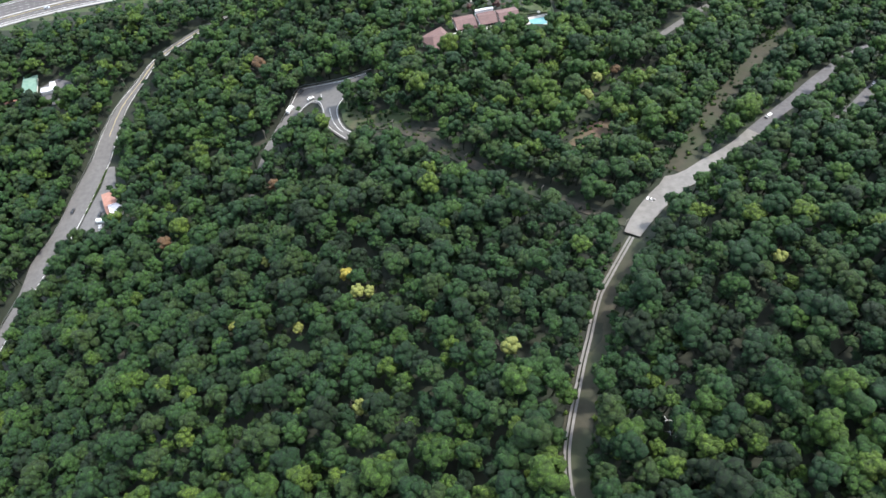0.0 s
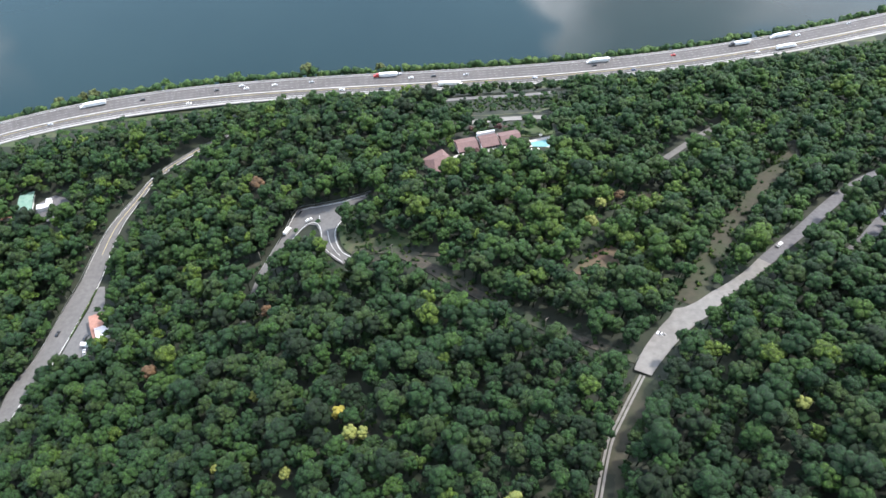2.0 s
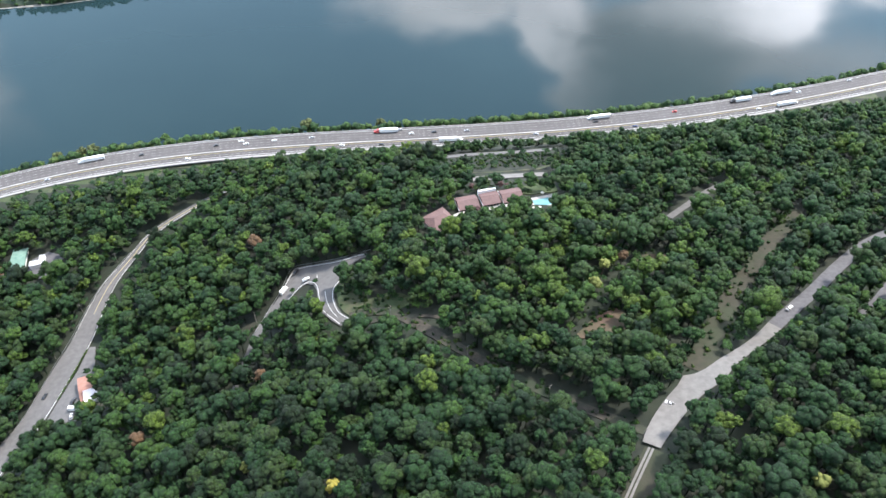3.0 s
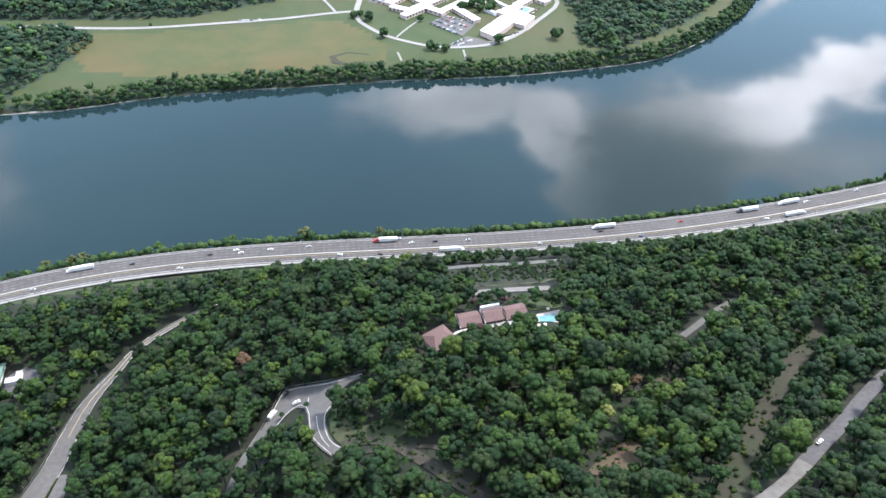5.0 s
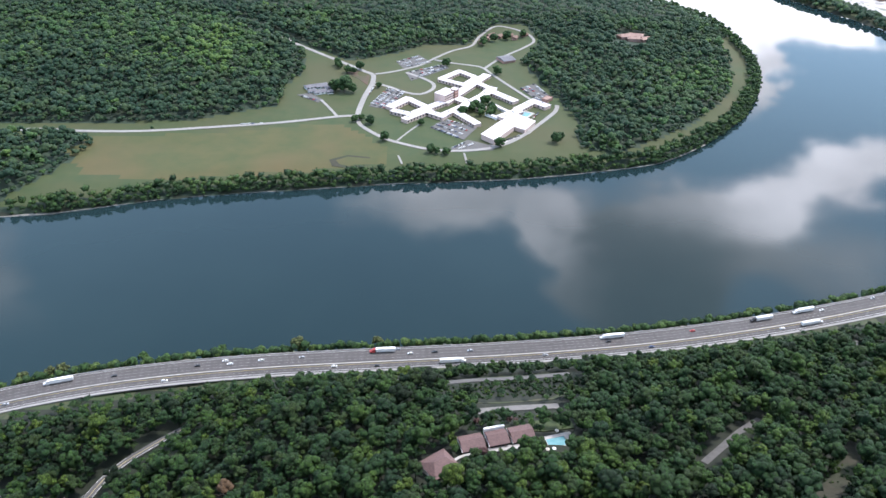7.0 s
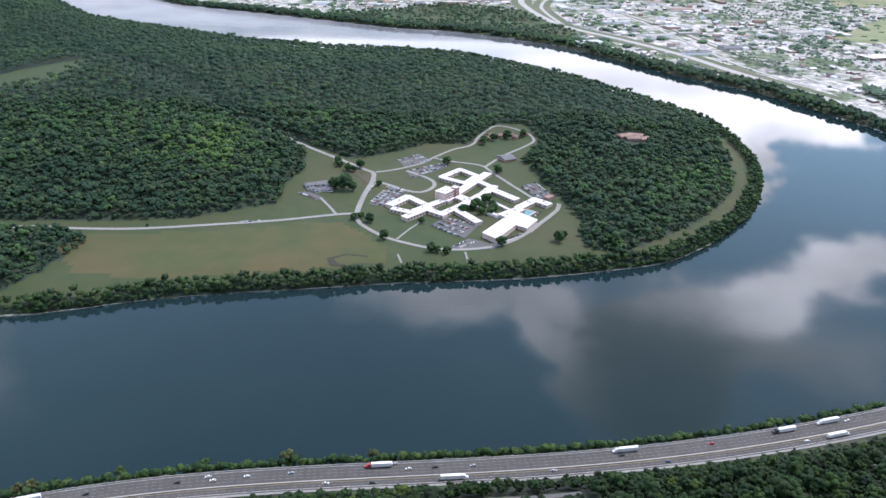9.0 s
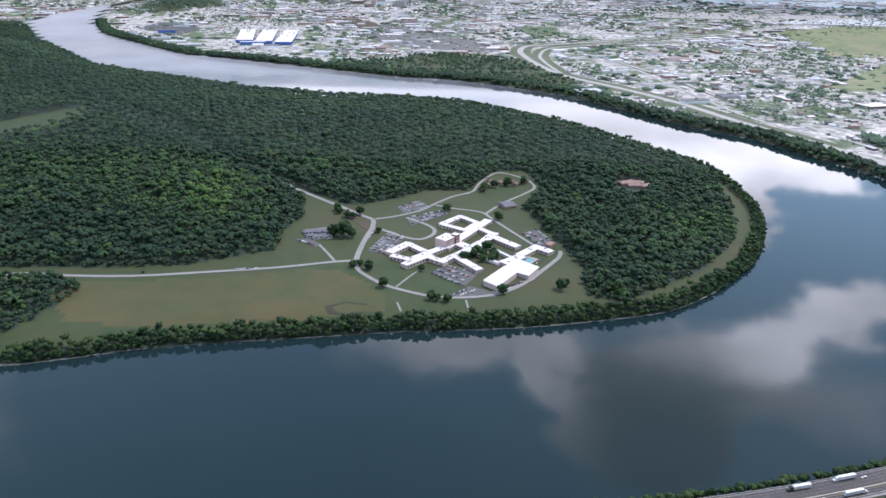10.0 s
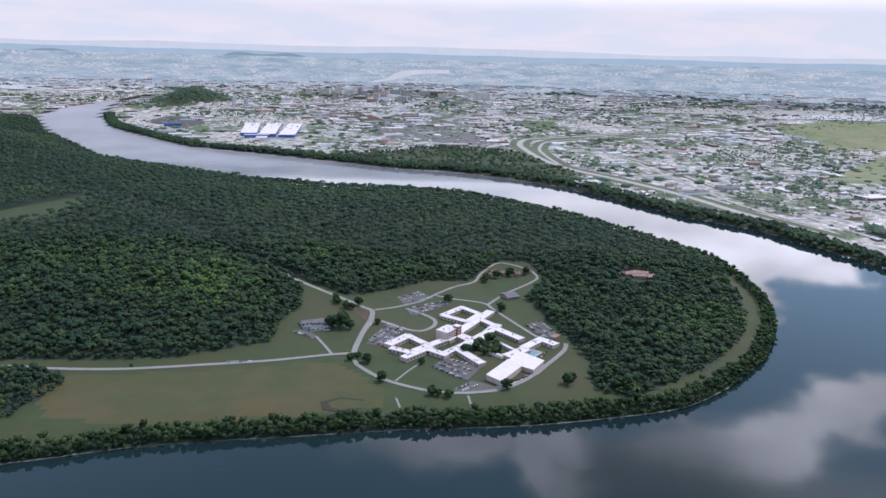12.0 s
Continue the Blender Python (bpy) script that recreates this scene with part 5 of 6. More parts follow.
# the lodge on its terrace: three gabled wings in a row and a square hall
building("lodge_hall", "square lodge hall with a mauve hipped shingle roof", 17.5, 393.5, 17, 15, 4.0, 35, wall_cream, roof_mauve, "ridge", 3.8, "lodge", "lodge", z=ground_at(17.5, 393.5) + 0.6, windows=4, hip=5.5)
for a, b, w, h, lb in ((37.5, 412.5, 13.4, 4.0, "low lodge wing with a mauve shingle roof"), (53, 416.5, 11.6, 4.7, "middle lodge wing with a mauve roof and white rear fascia"), (68.5, 420.5, 13.4, 4.2, "low lodge wing with a mauve shingle roof")):
    wing = building("lodge_wing", lb, a, b, w, 11.5, h, 13, wall_brown, roof_mauve, "ridge", 2.6, "lodge", "lodge", z=ground_at(a, b) + 0.6, windows=5)
    part("bargeboard", boxes((-w / 2 - 1.0, -w / 2 - 0.72, -6.4, 6.4, h - 0.5, h + 0.15)), wall_white, wing, "white painted bargeboard")
    if w < 12:
        part("fascia", boxes((-w / 2 - 0.7, w / 2 + 0.7, 5.2, 6.6, h + 0.4, h + 2.7)), wall_white, wing, "white painted rear fascia")
pz = ground_at(90, 416) + 0.8
pool = tagged(new("swimming_pool"), "bright turquoise swimming pool with a pale deck", "pool")
part("deck", boxes((-9, 9, -6, -3.6, -2.5, 0.0), (-9, 9, 3.6, 6, -2.5, 0.0), (-9, -6, -3.6, 3.6, -2.5, 0.0), (6, 9, -3.6, 3.6, -2.5, 0.0)), concrete, pool)
part("pool_water", boxes((-6, 6, -3.6, 3.6, -2.5, -0.15)), pool_mat, pool)
pool.matrix_basis = pose(90, 416, pz, 0, 0, 14)
for k, (a, b) in enumerate(((83, 408.5), (87, 409), (98, 421), (98.5, 415), (91, 423.5))):
    u = tagged(new("parasol"), "small pale parasol beside the swimming pool", "parasol", "poolside parasols")
    bm = bmesh.new()
    bmesh.ops.create_cone(bm, segments=8, radius1=1.3, radius2=0.05, depth=0.6, matrix=pose(0, 0, 2.3))
    part("canopy", bm, wall_white if k % 2 else wall_cream, u)
    bm = bmesh.new()
    bmesh.ops.create_cone(bm, segments=6, radius1=0.05, radius2=0.05, depth=2.2, matrix=pose(0, 0, 1.1))
    part("pole", bm, steel, u)
    u.matrix_basis = pose(a, b, pz)
PATH_LODGE = [(22, 394), (27, 400), (33, 404), (42, 405), (56, 408), (72, 411)]
ribbon("path_lodge", PATH_LODGE, 2.0, concrete, 1.3, label="pale concrete footpath in front of the lodge", kind="structure", category="path", across=1)
ribbon("terrace", [(46, 408), (58, 410), (72, 413), (82, 414)], 4.0, concrete, 0.9, label="pale paved terrace in front of the lodge", kind="structure", category="terrace", across=1)
slab("lawn_lodge", [(62, 432), (88, 444), (104, 448), (104, 432), (84, 428)], lawn, 0.6, "green lawn behind the lodge", kind="structure", category="lawn")
for k, (a, b, r) in enumerate(((43, 440, 2.4), (63, 441, 3.2), (68, 438, 2.4), (44, 405, 3.0), (46, 437, 2.0))):
    single("plum_tree", a, b, r, leaf_dull, "small dark plum-leaved tree near the lodge", "plum trees", seed=300 + k, lift=1.1, cards=80)
for k, (a, b, r) in enumerate(((86, 444, 1.8), (94, 446, 2.0), (84, 432, 1.5), (78, 431, 1.4), (110, 444, 7.0), (118, 438, 6.0))):
    single("lodge_tree", a, b, r, leaf_bank, "green tree beside the lodge car park", "lodge trees", seed=310 + k, lift=1.1 if r < 3 else 1.4, cards=80)

# roadside shop and the sheds west of the road
shop = building("roadside_shop", "long roadside shop with a rust-red roof", -204, 304, 7, 17, 3.6, 22, wall_white, roof_red, "ridge", 1.6, "shop", windows=0)
annex = building("white_canopy", "bright white flat canopy beside the shop", -198.5, 297, 8, 9.5, 3.4, 22, wall_white, roof_white, "flat", category="canopy")
hedge_rows = [(a, b, ground_at(a, b) + 0.6, rnd.uniform(0.6, 0.9), 0.5, rnd.uniform(0.6, 1)) for a, b in glide([(-215.5, 338), (-218, 320), (-221, 299)], 0.9)]
scatter("hedge", hedge_rows, [crown_shape(1, 16, 180 + k, card=0.35) for k in range(4)], leaf_wood, "clipped brown-green hedge between road and forecourt", "hedge")
building("white_shed", "long shed with a faded green roof among trees", -291, 427, 9, 19, 4.0, 10, wall_white, roof_green, "ridge", 1.5, "shed", "sheds")
building("white_shed", "small white flat-roofed shed beside a yard", -276.5, 421, 9, 5, 3.2, 12, wall_white, roof_pale, "flat", category="shed", group="sheds")
building("white_shed", "small white flat-roofed shed beside a yard", -273, 424, 4, 9, 3.2, 12, wall_white, roof_pale, "flat", category="shed", group="sheds")
building("white_shed", "low brown-roofed hut among the trees", -304, 415, 8, 8, 3.2, 30, wall_cream, roof_red, "ridge", 1.6, "shed", "sheds")
building("white_shed", "small white-roofed hut beside the road", -272, 255, 9, 5, 3.0, 40, wall_white, roof_white, "flat", category="shed", group="sheds")
building("white_shed", "small white-roofed hut beside the road", -283, 262, 8, 4, 3.0, 40, wall_white, roof_white, "flat", category="shed", group="sheds")

# the hospital: joined white-roofed wings round courts, a brick block in the middle, and a gymnasium
WINGS = [(-26, 1105, -2, 1136, 12), (-2, 1136, 25, 1102, 9), (-22, 1090, 9, 1072, 9), (-5, 1060, 27, 1093, 10), (9, 1083, 52, 1126, 10), (52, 1124, 121, 1238, 12), (50, 1221, 80, 1256, 9), (80, 1256, 102, 1230, 8),
         (50, 1219, 85, 1192, 8), (85, 1194, 105, 1227, 8), (64, 1146, 101, 1103, 14), (69, 1096, 103, 1142, 12), (96, 1124, 125, 1180, 12), (120, 1170, 152, 1129, 11)]
WINGS += [(107, 1199, 126, 1173, 8), (45, 1073, 71, 1102, 9), (63, 1091, 91, 1045, 10), (28, 1085, 47, 1069, 9), (116, 1125, 142, 1088, 3), (108, 1084, 122, 1069, 3), (129, 1069, 153, 1090, 13), (154, 1097, 182, 1128, 11), (179, 1128, 196, 1110, 12)]
HZ = 8.0
for k, (a, b, c, d, w) in enumerate(WINGS):
    ln = math.hypot(c - a, d - b)
    tall = 4.6 + 0.09 * (k % 5)
    building("hospital_wing", "long low hospital wing with a white flat roof", (a + c) / 2, (b + d) / 2, ln + w * 0.7, w + 2, tall if w > 4 else 3.2, math.degrees(math.atan2(d - b, c - a)), wall_buff if w > 4 else wall_white, roof_white, "flat",
             category="hospital", group="hospital wings", z=HZ, windows=max(3, int(ln / 5)) if w > 4 else 0, units=3 if w > 8 else 0)


def prism(name, label, outline, z0, h, wall, roof, category, group=""):
    """A flat-roofed building with an outline of any shape."""
    root = tagged(new(name), label, category, group)
    for nm, lo, hi, m, push in (("wall", -1, h, wall, 0.0), ("roof", h, h + 0.6, roof, 0.6)):
        bm = bmesh.new()
        mid = np.mean(np.array(outline), axis=0)
        ring = [[bm.verts.new((*(np.array(p) + (np.array(p) - mid) / np.linalg.norm(np.array(p) - mid) * push), z0 + q)) for p in outline] for q in (lo, hi)]
        n = len(outline)
        for k in range(n):
            bm.faces.new((ring[0][k - 1], ring[0][k], ring[1][k], ring[1][k - 1]))
        bm.faces.new(ring[1])
        bm.faces.new(ring[0][::-1])
        bmesh.ops.recalc_face_normals(bm, faces=bm.faces)
        part(nm, bm, m, root)
    return root


prism("gymnasium", "large gymnasium with a broad white flat roof", [(94, 1003), (126, 1050), (149, 1020), (135, 1022), (110, 984)][:2] + [(141, 1030), (110, 984)], HZ, 7.0, wall_buff, roof_white, "gymnasium")
prism("workshop_hall", "white-roofed hall joined to the gymnasium", [(127, 1051), (136, 1065), (149, 1076), (172, 1050), (154, 1021), (142, 1030)], HZ, 5.6, wall_buff, roof_white, "hall")
tower = building("brick_block", "four-storey buff brick hospital block with white roof", 52, 1136, 27, 19, 15.0, 52, wall_buff, roof_white, "flat", category="hospital", z=HZ, windows=7, storeys=4, units=4)
building("brick_block", "brick stair tower joined to the hospital block", 66, 1142, 9, 9, 17.5, 52, wall_brick, roof_white, "flat", category="hospital", z=HZ, windows=2, storeys=4)
hp = tagged(new("swimming_pool"), "pale turquoise outdoor pool beside the gymnasium", "pool")
part("deck", boxes((-13, 13, -9, -6, -1, 0.5), (-13, 13, 6, 9, -1, 0.5), (-13, -9, -6, 6, -1, 0.5), (9, 13, -6, 6, -1, 0.5)), concrete, hp)
part("pool_water", boxes((-9, 9, -6, 6, -1, 0.3)), pool_mat, hp)
hp.matrix_basis = pose(163, 1086, HZ + 0.2, 0, 0, 52)
# grey-roofed cluster west of the drive
for a, b, w, d, t in ((-148, 1184, 17, 12, 25), (-132, 1190, 20, 14, 25), (-118, 1182, 15, 11, 25), (-130, 1166, 22, 11, 25), (-144, 1168, 12, 9, 25), (-118, 1166, 10, 9, 25)):
    building("grey_cottage", "low clinic cottage with a slate-grey roof", a, b, w, d, 3.4, t, wall_white, roof_dark, "ridge", 2.2, "clinic", "clinic cottages", hip=3.0, windows=3)
for a, b, w, d in ((128, 1415, 15, 9), (148, 1450, 17, 10), (163, 1443, 14, 9), (180, 1448, 16, 10), (190, 1432, 14, 9), (208, 1448, 13, 9), (140, 1430, 12, 8)):
    building("cottage", "small brown-roofed cottage under trees", a, b, w, d, 3.4, a * 7 % 90, wall_brick, wall_brown, "ridge", 2.2, "cottage", "hospital cottages")
building("dark_hall", "low hall with a dark grey roof", 161, 1318, 22, 26, 4.0, 25, wall_brick, roof_dark, "ridge", 3.0, "hall")
for a, b, w, d, t in ((385, 1412, 30, 16, 20), (405, 1420, 26, 16, -20), (418, 1404, 22, 14, 25), (396, 1398, 24, 12, 0)):
    building("clay_house", "low building with a clay-red roof in the wood", a, b, w, d, 5.5, t, wall_brick, roof_clay, "ridge", 3.0, "building", "clay-roofed buildings", hip=4)
building("clay_house", "small clay-roofed plant room beside the car park", 203, 1140, 16, 10, 4.0, 50, wall_brick, roof_clay, "flat", category="building")

# ---- the town across the river ----
TOWN = random.Random(77)
walls_town = [wall_cream, wall_white, wall_brick, concrete, wall_brown]
roofs_town = [roof_white, roof_pale, concrete, roof_clay, roof_dark, roof_pale, roof_white, concrete]
for k, x0 in enumerate((0, 1, 2)):
    a, b = (-742 + 88 * x0, 3590 - 30 * x0), (-872 + 120 * x0, 4380 + 20 * x0)
    ln = math.hypot(b[0] - a[0], b[1] - a[1]) * 0.86
    building("long_mill", "very long mill hall with white roof and blue walls", (a[0] + b[0]) / 2, (a[1] + b[1]) / 2, 74, ln, 7, -math.degrees(math.atan2(b[0] - a[0], b[1] - a[1])), blue_steel, roof_white, "flat", category="factory", group="mill halls")
building("blue_mill", "blue-clad mill shed on the river bank", -690, 3530, 110, 30, 13, 10, blue_steel, roof_pale, "flat", category="factory")
building("blue_mill", "blue-clad mill shed beside a wide yard", -1190, 3960, 80, 40, 13, 15, blue_steel, roof_dark, "flat", category="factory")
building("apartment_tower", "tall cream apartment tower above trees", -1215, 5380, 28, 24, 66, 10, wall_white, roof_white, "flat", category="tower", group="apartment towers", windows=8, storeys=14)
building("apartment_tower", "tall cream apartment tower above trees", -1136, 5390, 28, 24, 50, 10, wall_white, roof_white, "flat", category="tower", group="apartment towers", windows=8, storeys=10)
for a, b, w, d, h in ((-811, 7000, 110, 60, 70), (-760, 6980, 60, 60, 80), (-640, 6500, 90, 60, 60), (-560, 6900, 120, 60, 70), (-480, 7100, 70, 60, 95), (-420, 6700, 80, 60, 80), (-300, 6400, 70, 60, 70), (-250, 6900, 110, 60, 75), (-170, 7300, 160, 70, 60), (-90, 6300, 120, 60, 55),
                      (-930, 7000, 100, 60, 65), (20, 6600, 110, 60, 45), (590, 6700, 190, 80, 85), (430, 6600, 100, 60, 40), (250, 6900, 120, 60, 45), (-700, 7300, 90, 60, 80), (-350, 7300, 70, 50, 110), (-60, 6900, 80, 60, 80), (110, 7300, 130, 60, 50)):
    building("office_block", "pale downtown office block in haze", a, b, w * 0.62, d * 0.7, h * 0.7, TOWN.uniform(-15, 15), TOWN.choice([wall_cream, concrete, wall_buff, concrete]), TOWN.choice([concrete, roof_pale]), "flat", category="office block", group="downtown blocks", windows=6, storeys=8 if h > 60 else 5)


def town_bm(rows):
    """Many plain town buildings in one mesh: walls, then roofs."""
    v, f, m = [], [], []
    for x, y, z, w, d, h, t, wi, ri in rows:
        c, s = math.cos(t), math.sin(t)
        base = len(v)
        for zz in (z - 3, z + h, z + h + 0.8):
            for a, b in ((-w, -d), (w, -d), (w, d), (-w, d)):
                a, b = a / 2, b / 2
                v.append((x + a * c - b * s, y + a * s + b * c, zz))
        for k in range(4):
            n = (k + 1) % 4
            f.append((base + k, base + n, base + 4 + n, base + 4 + k))
            m.append(wi)
            f.append((base + 4 + k, base + 4 + n, base + 8 + n, base + 8 + k))
            m.append(ri)
        f.append((base + 8, base + 9, base + 10, base + 11))
        m.append(ri)
    return v, f, m


TOWN_GREEN = [(TOWN_BANK, "bank"),
              ([(1135, 3015), (1329, 3393), (1558, 3510), (1378, 3080), (1205, 2919)], "grove"), ([(1325, 2964), (1631, 3521), (1821, 3616), (1767, 3289), (1586, 2983), (1413, 2903)], "grove"),
              ([(2153, 4661), (2780, 5116), (3263, 5145), (2200, 3488), (1846, 3453), (1980, 3804), (2039, 4215)], "meadow"), ([(1392, 2617), (2200, 3488), (1554, 2480), (1429, 2553)], "meadow"),
              ([(840, 2224), (980, 2335), (989, 2204), (990, 1929), (962, 1825), (906, 1880), (851, 2075)], "grove"), ([(1214, 2508), (1353, 2624), (1279, 2345), (1284, 2058), (1219, 1958), (1184, 2125), (1073, 2093), (1133, 2304)], "grove"),
              ([(1072, 1954), (1115, 1796), (1073, 1730), (1046, 1883)], "grove"), ([(1109, 3438), (1523, 4030), (1494, 3866), (1078, 3242)], "grove"), ([(686, 3410), (1053, 3940), (1340, 4107), (1281, 3930), (982, 3678), (678, 3255)], "grove"),
              ([(-1257, 4768), (-1107, 4992), (-613, 4608), (-583, 4391), (-871, 4357), (-1117, 4479)], "grove"), ([(-2743, 6143), (-2221, 6360), (-2120, 5953), (-2300, 5383), (-2600, 5600)], "grove")]
FREEWAYS = [[(1000, 1300), (1000, 1560), (945, 1760), (846, 2030), (776, 2275), (672, 2510), (540, 2758), (490, 2981), (467, 3266), (470, 3464), (522, 3650), (612, 3713), (896, 3890), (1243, 4092), (1881, 4534), (2517, 5135)], [(533, 2790), (521, 3098), (537, 3334), (632, 3601), (865, 3758), (1353, 3975)],
            [(960, 1900), (899, 2084), (872, 2330), (856, 2645), (813, 3057), (649, 3352)], [(-300, 4300), (-130, 5000), (-100, 5600), (100, 6300)]]
on_road = lambda x, y, d: any(float(away(np.array([x]), np.array([y]), ln)[0]) < d for ln in FREEWAYS)
green_of = lambda x, y: any(bool(inside(np.array([x]), np.array([y]), pg)[0]) for pg, _ in TOWN_GREEN)
rows, crowns, belt = [], [], []
TG = np.random.default_rng(77)


def town_spots(n, spread):
    """Points over the plain across the river, off the water, the parks and the large roads."""
    d, a = 1500 + 8200 * TG.random(n) ** spread, TG.uniform(-0.68, 0.64, n)
    x, y = 2.8 + d * np.sin(a), 168 + d * np.cos(a)
    ok = (~inside(x, y, OUTER_BANK)) | (inside(x, y, INNER_BANK) & (y > 4400))
    ok &= (y > 1500) & (away(x, y, OUTER_BANK) > 60)
    ok &= np.hypot((x + 1560) / 190, (y - 5660) / 330) > 1.3
    for ln in FREEWAYS:
        ok &= away(x, y, ln) > 45
    return np.stack([x, y, d], 1)[ok]


pts = town_spots(9000, 1.1)
free = np.ones(len(pts), bool)
for pg, _ in TOWN_GREEN:
    free &= ~inside(pts[:, 0], pts[:, 1], pg)
for lo, hi in (((-1000, 3480), (-450, 4450)), ((-1400, 3950), (-1150, 4100))):
    free &= ~((pts[:, 0] > lo[0]) & (pts[:, 0] < hi[0]) & (pts[:, 1] > lo[1]) & (pts[:, 1] < hi[1]))
pts = pts[free]
pts_z = height(pts[:, 0], pts[:, 1])
for (x, y, d), z in zip(pts, pts_z):
    if noise.noise((x * 0.0011, y * 0.0008, 2.0)) < 0.5 * TOWN.random() - 0.55:
        continue
    big = TOWN.random() < (0.13 if d < 4000 else 0.40)
    w, dd = (TOWN.uniform(34, 115), TOWN.uniform(22, 55)) if big else (TOWN.uniform(9, 26), TOWN.uniform(8, 19))
    h = TOWN.uniform(5, 10) if big else TOWN.uniform(4, 8)
    if math.hypot((x + 200) / 900, (y - 6900) / 900) < 1 and TOWN.random() < 0.4:
        h *= TOWN.uniform(1.5, 3.5)
    if d > 5000:
        w, dd = w * (d / 5000) ** 0.4, dd * (d / 5000) ** 0.7
    t = (0.15, 0.3, 0.22, 0.15 + math.pi / 2)[TOWN.randrange(4)] + TOWN.uniform(-0.06, 0.06)
    rows.append((x, y, z, w, dd, h, t, TOWN.choice((0, 0, 1, 1, 2, 3, 3, 4)), 5 + TOWN.randrange(8)))
near_rows = sorted(rows, key=lambda r: math.hypot(r[0], r[1]))[:220]
rest_rows = sorted(rows, key=lambda r: math.hypot(r[0], r[1]))[220:]
for x, y, z, w, dd, h, t, wi, ri in near_rows:
    rt = roofs_town[ri - 5]
    building("warehouse" if w > 30 else "house", ("long town warehouse with a " if w > 30 else "small town house with a ") + {"white_membrane_roof": "white", "pale_metal_roof": "pale metal", "concrete": "grey", "slate_grey_roof": "slate-grey", "weathered_clay_roof": "clay-red", "mauve_shingles": "mauve"}[rt.name] + (" flat roof" if w > 30 else " pitched roof"),
             x, y, w, dd, h, math.degrees(t), walls_town[wi], rt, "flat" if w > 30 else "ridge", 2.5, "warehouse" if w > 30 else "house", "town buildings", z=z)
v, f, m = town_bm(rest_rows)
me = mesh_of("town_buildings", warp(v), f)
for q in walls_town + roofs_town:
    me.materials.append(q)
me.polygons.foreach_set("material_index", m)
tagged(new("town_buildings", me), "mass of pale town roofs and walls reaching into the distance", "buildings", kind="stuff")

for k, (pg, kind_) in enumerate(TOWN_GREEN):
    g = np.array(pg)
    if kind_ == "meadow":
        slab("town_" + kind_, pg, town_grass, 1.0, "green open ground at the edge of town", kind="structure", category="meadow", skirt=2)
    lo, hi = g.min(axis=0), g.max(axis=0)
    n = {"bank": 900, "grove": 300, "meadow": 10}[kind_]
    made = 0
    while made < n:
        x, y = TOWN.uniform(lo[0], hi[0]), TOWN.uniform(lo[1], hi[1])
        if not bool(inside(np.array([x]), np.array([y]), pg)[0]):
            n -= 0.15
            continue
        if kind_ == "bank" and noise.noise((x * 0.008, y * 0.008, 5)) > 0.25 and TOWN.random() < 0.8:
            n -= 0.5
            continue
        if kind_ == "grove" and noise.noise((x * 0.011, y * 0.007, 15)) > 0.12:
            n -= 0.5
            continue
        made += 1
        r = TOWN.uniform(5, 13)
        if on_road(x, y, 30):
            continue
        (belt if kind_ == "bank" else crowns).append((x, y, ground_at(x, y), r, r * 0.6, TOWN.random() * 0.7))
for a, b in glide(OUTER_BANK[14:31], 9.0):
    for _ in range(10):
        x, y = a + TOWN.uniform(-6, 48), b + TOWN.uniform(-6, 48)
        if on_road(x, y, 24) or bool(inside(np.array([x]), np.array([y]), OUTER_BANK)[0]) and float(away(np.array([x]), np.array([y]), OUTER_BANK)[0]) > 5:
            continue
        r = TOWN.uniform(6, 11)
        belt.append((x, y, ground_at(x, y), r, r * 0.8, TOWN.random() * 0.7))
scatter("town_bank_trees", belt, [crown_shape(1, 2, 320 + k, low=-0.1, lobes=9, card=0.3) for k in range(6)], leaf_far, "belt of dark green trees along the town's river bank")
pts = town_spots(30000, 0.9)
pts_z = height(pts[:, 0], pts[:, 1])
for (x, y, d), z in zip(pts, pts_z):
    if d > 6800:
        continue
    if noise.noise((x * 0.0030, y * 0.0016, 9.0)) < 0.55 * TOWN.random() - 0.22:
        continue
    r = TOWN.uniform(5, 12) * max(1, d / 4200)
    crowns.append((x, y, z, r, r * 0.5, TOWN.random()))
groves = []
pts = town_spots(11000, 0.85)
pts_z = height(pts[:, 0], pts[:, 1])
for (x, y, d), z in zip(pts, pts_z):
    if d < 8200 and noise.noise((x * 0.0021, y * 0.0013, 31.0)) > 0.45 * TOWN.random() - 0.06:
        r = TOWN.uniform(11, 27) * max(1, d / 5000)
        groves.append((x, y, z, r, r * 0.12, TOWN.random()))
scatter("town_groves", groves, [crown_shape(1, 0, 300 + k, low=0.0, lobes=12, tall=0.5) for k in range(8)], leaf_town_hazed, "clumps of green trees between the distant town's roofs")
for _ in range(900):
    x, y = TOWN.gauss(-1560, 120), TOWN.gauss(5640, 210)
    if not bool(inside(np.array([x]), np.array([y]), OUTER_BANK)[0]):
        r = TOWN.uniform(12, 22)
        crowns.append((x, y, ground_at(x, y), r, r * 0.5, TOWN.uniform(0, 0.5)))
scatter("town_trees", crowns, [crown_shape(1, 0, 190 + k, low=0.35, lobes=7) for k in range(6)], leaf_town_hazed, "green trees scattered through the distant town")

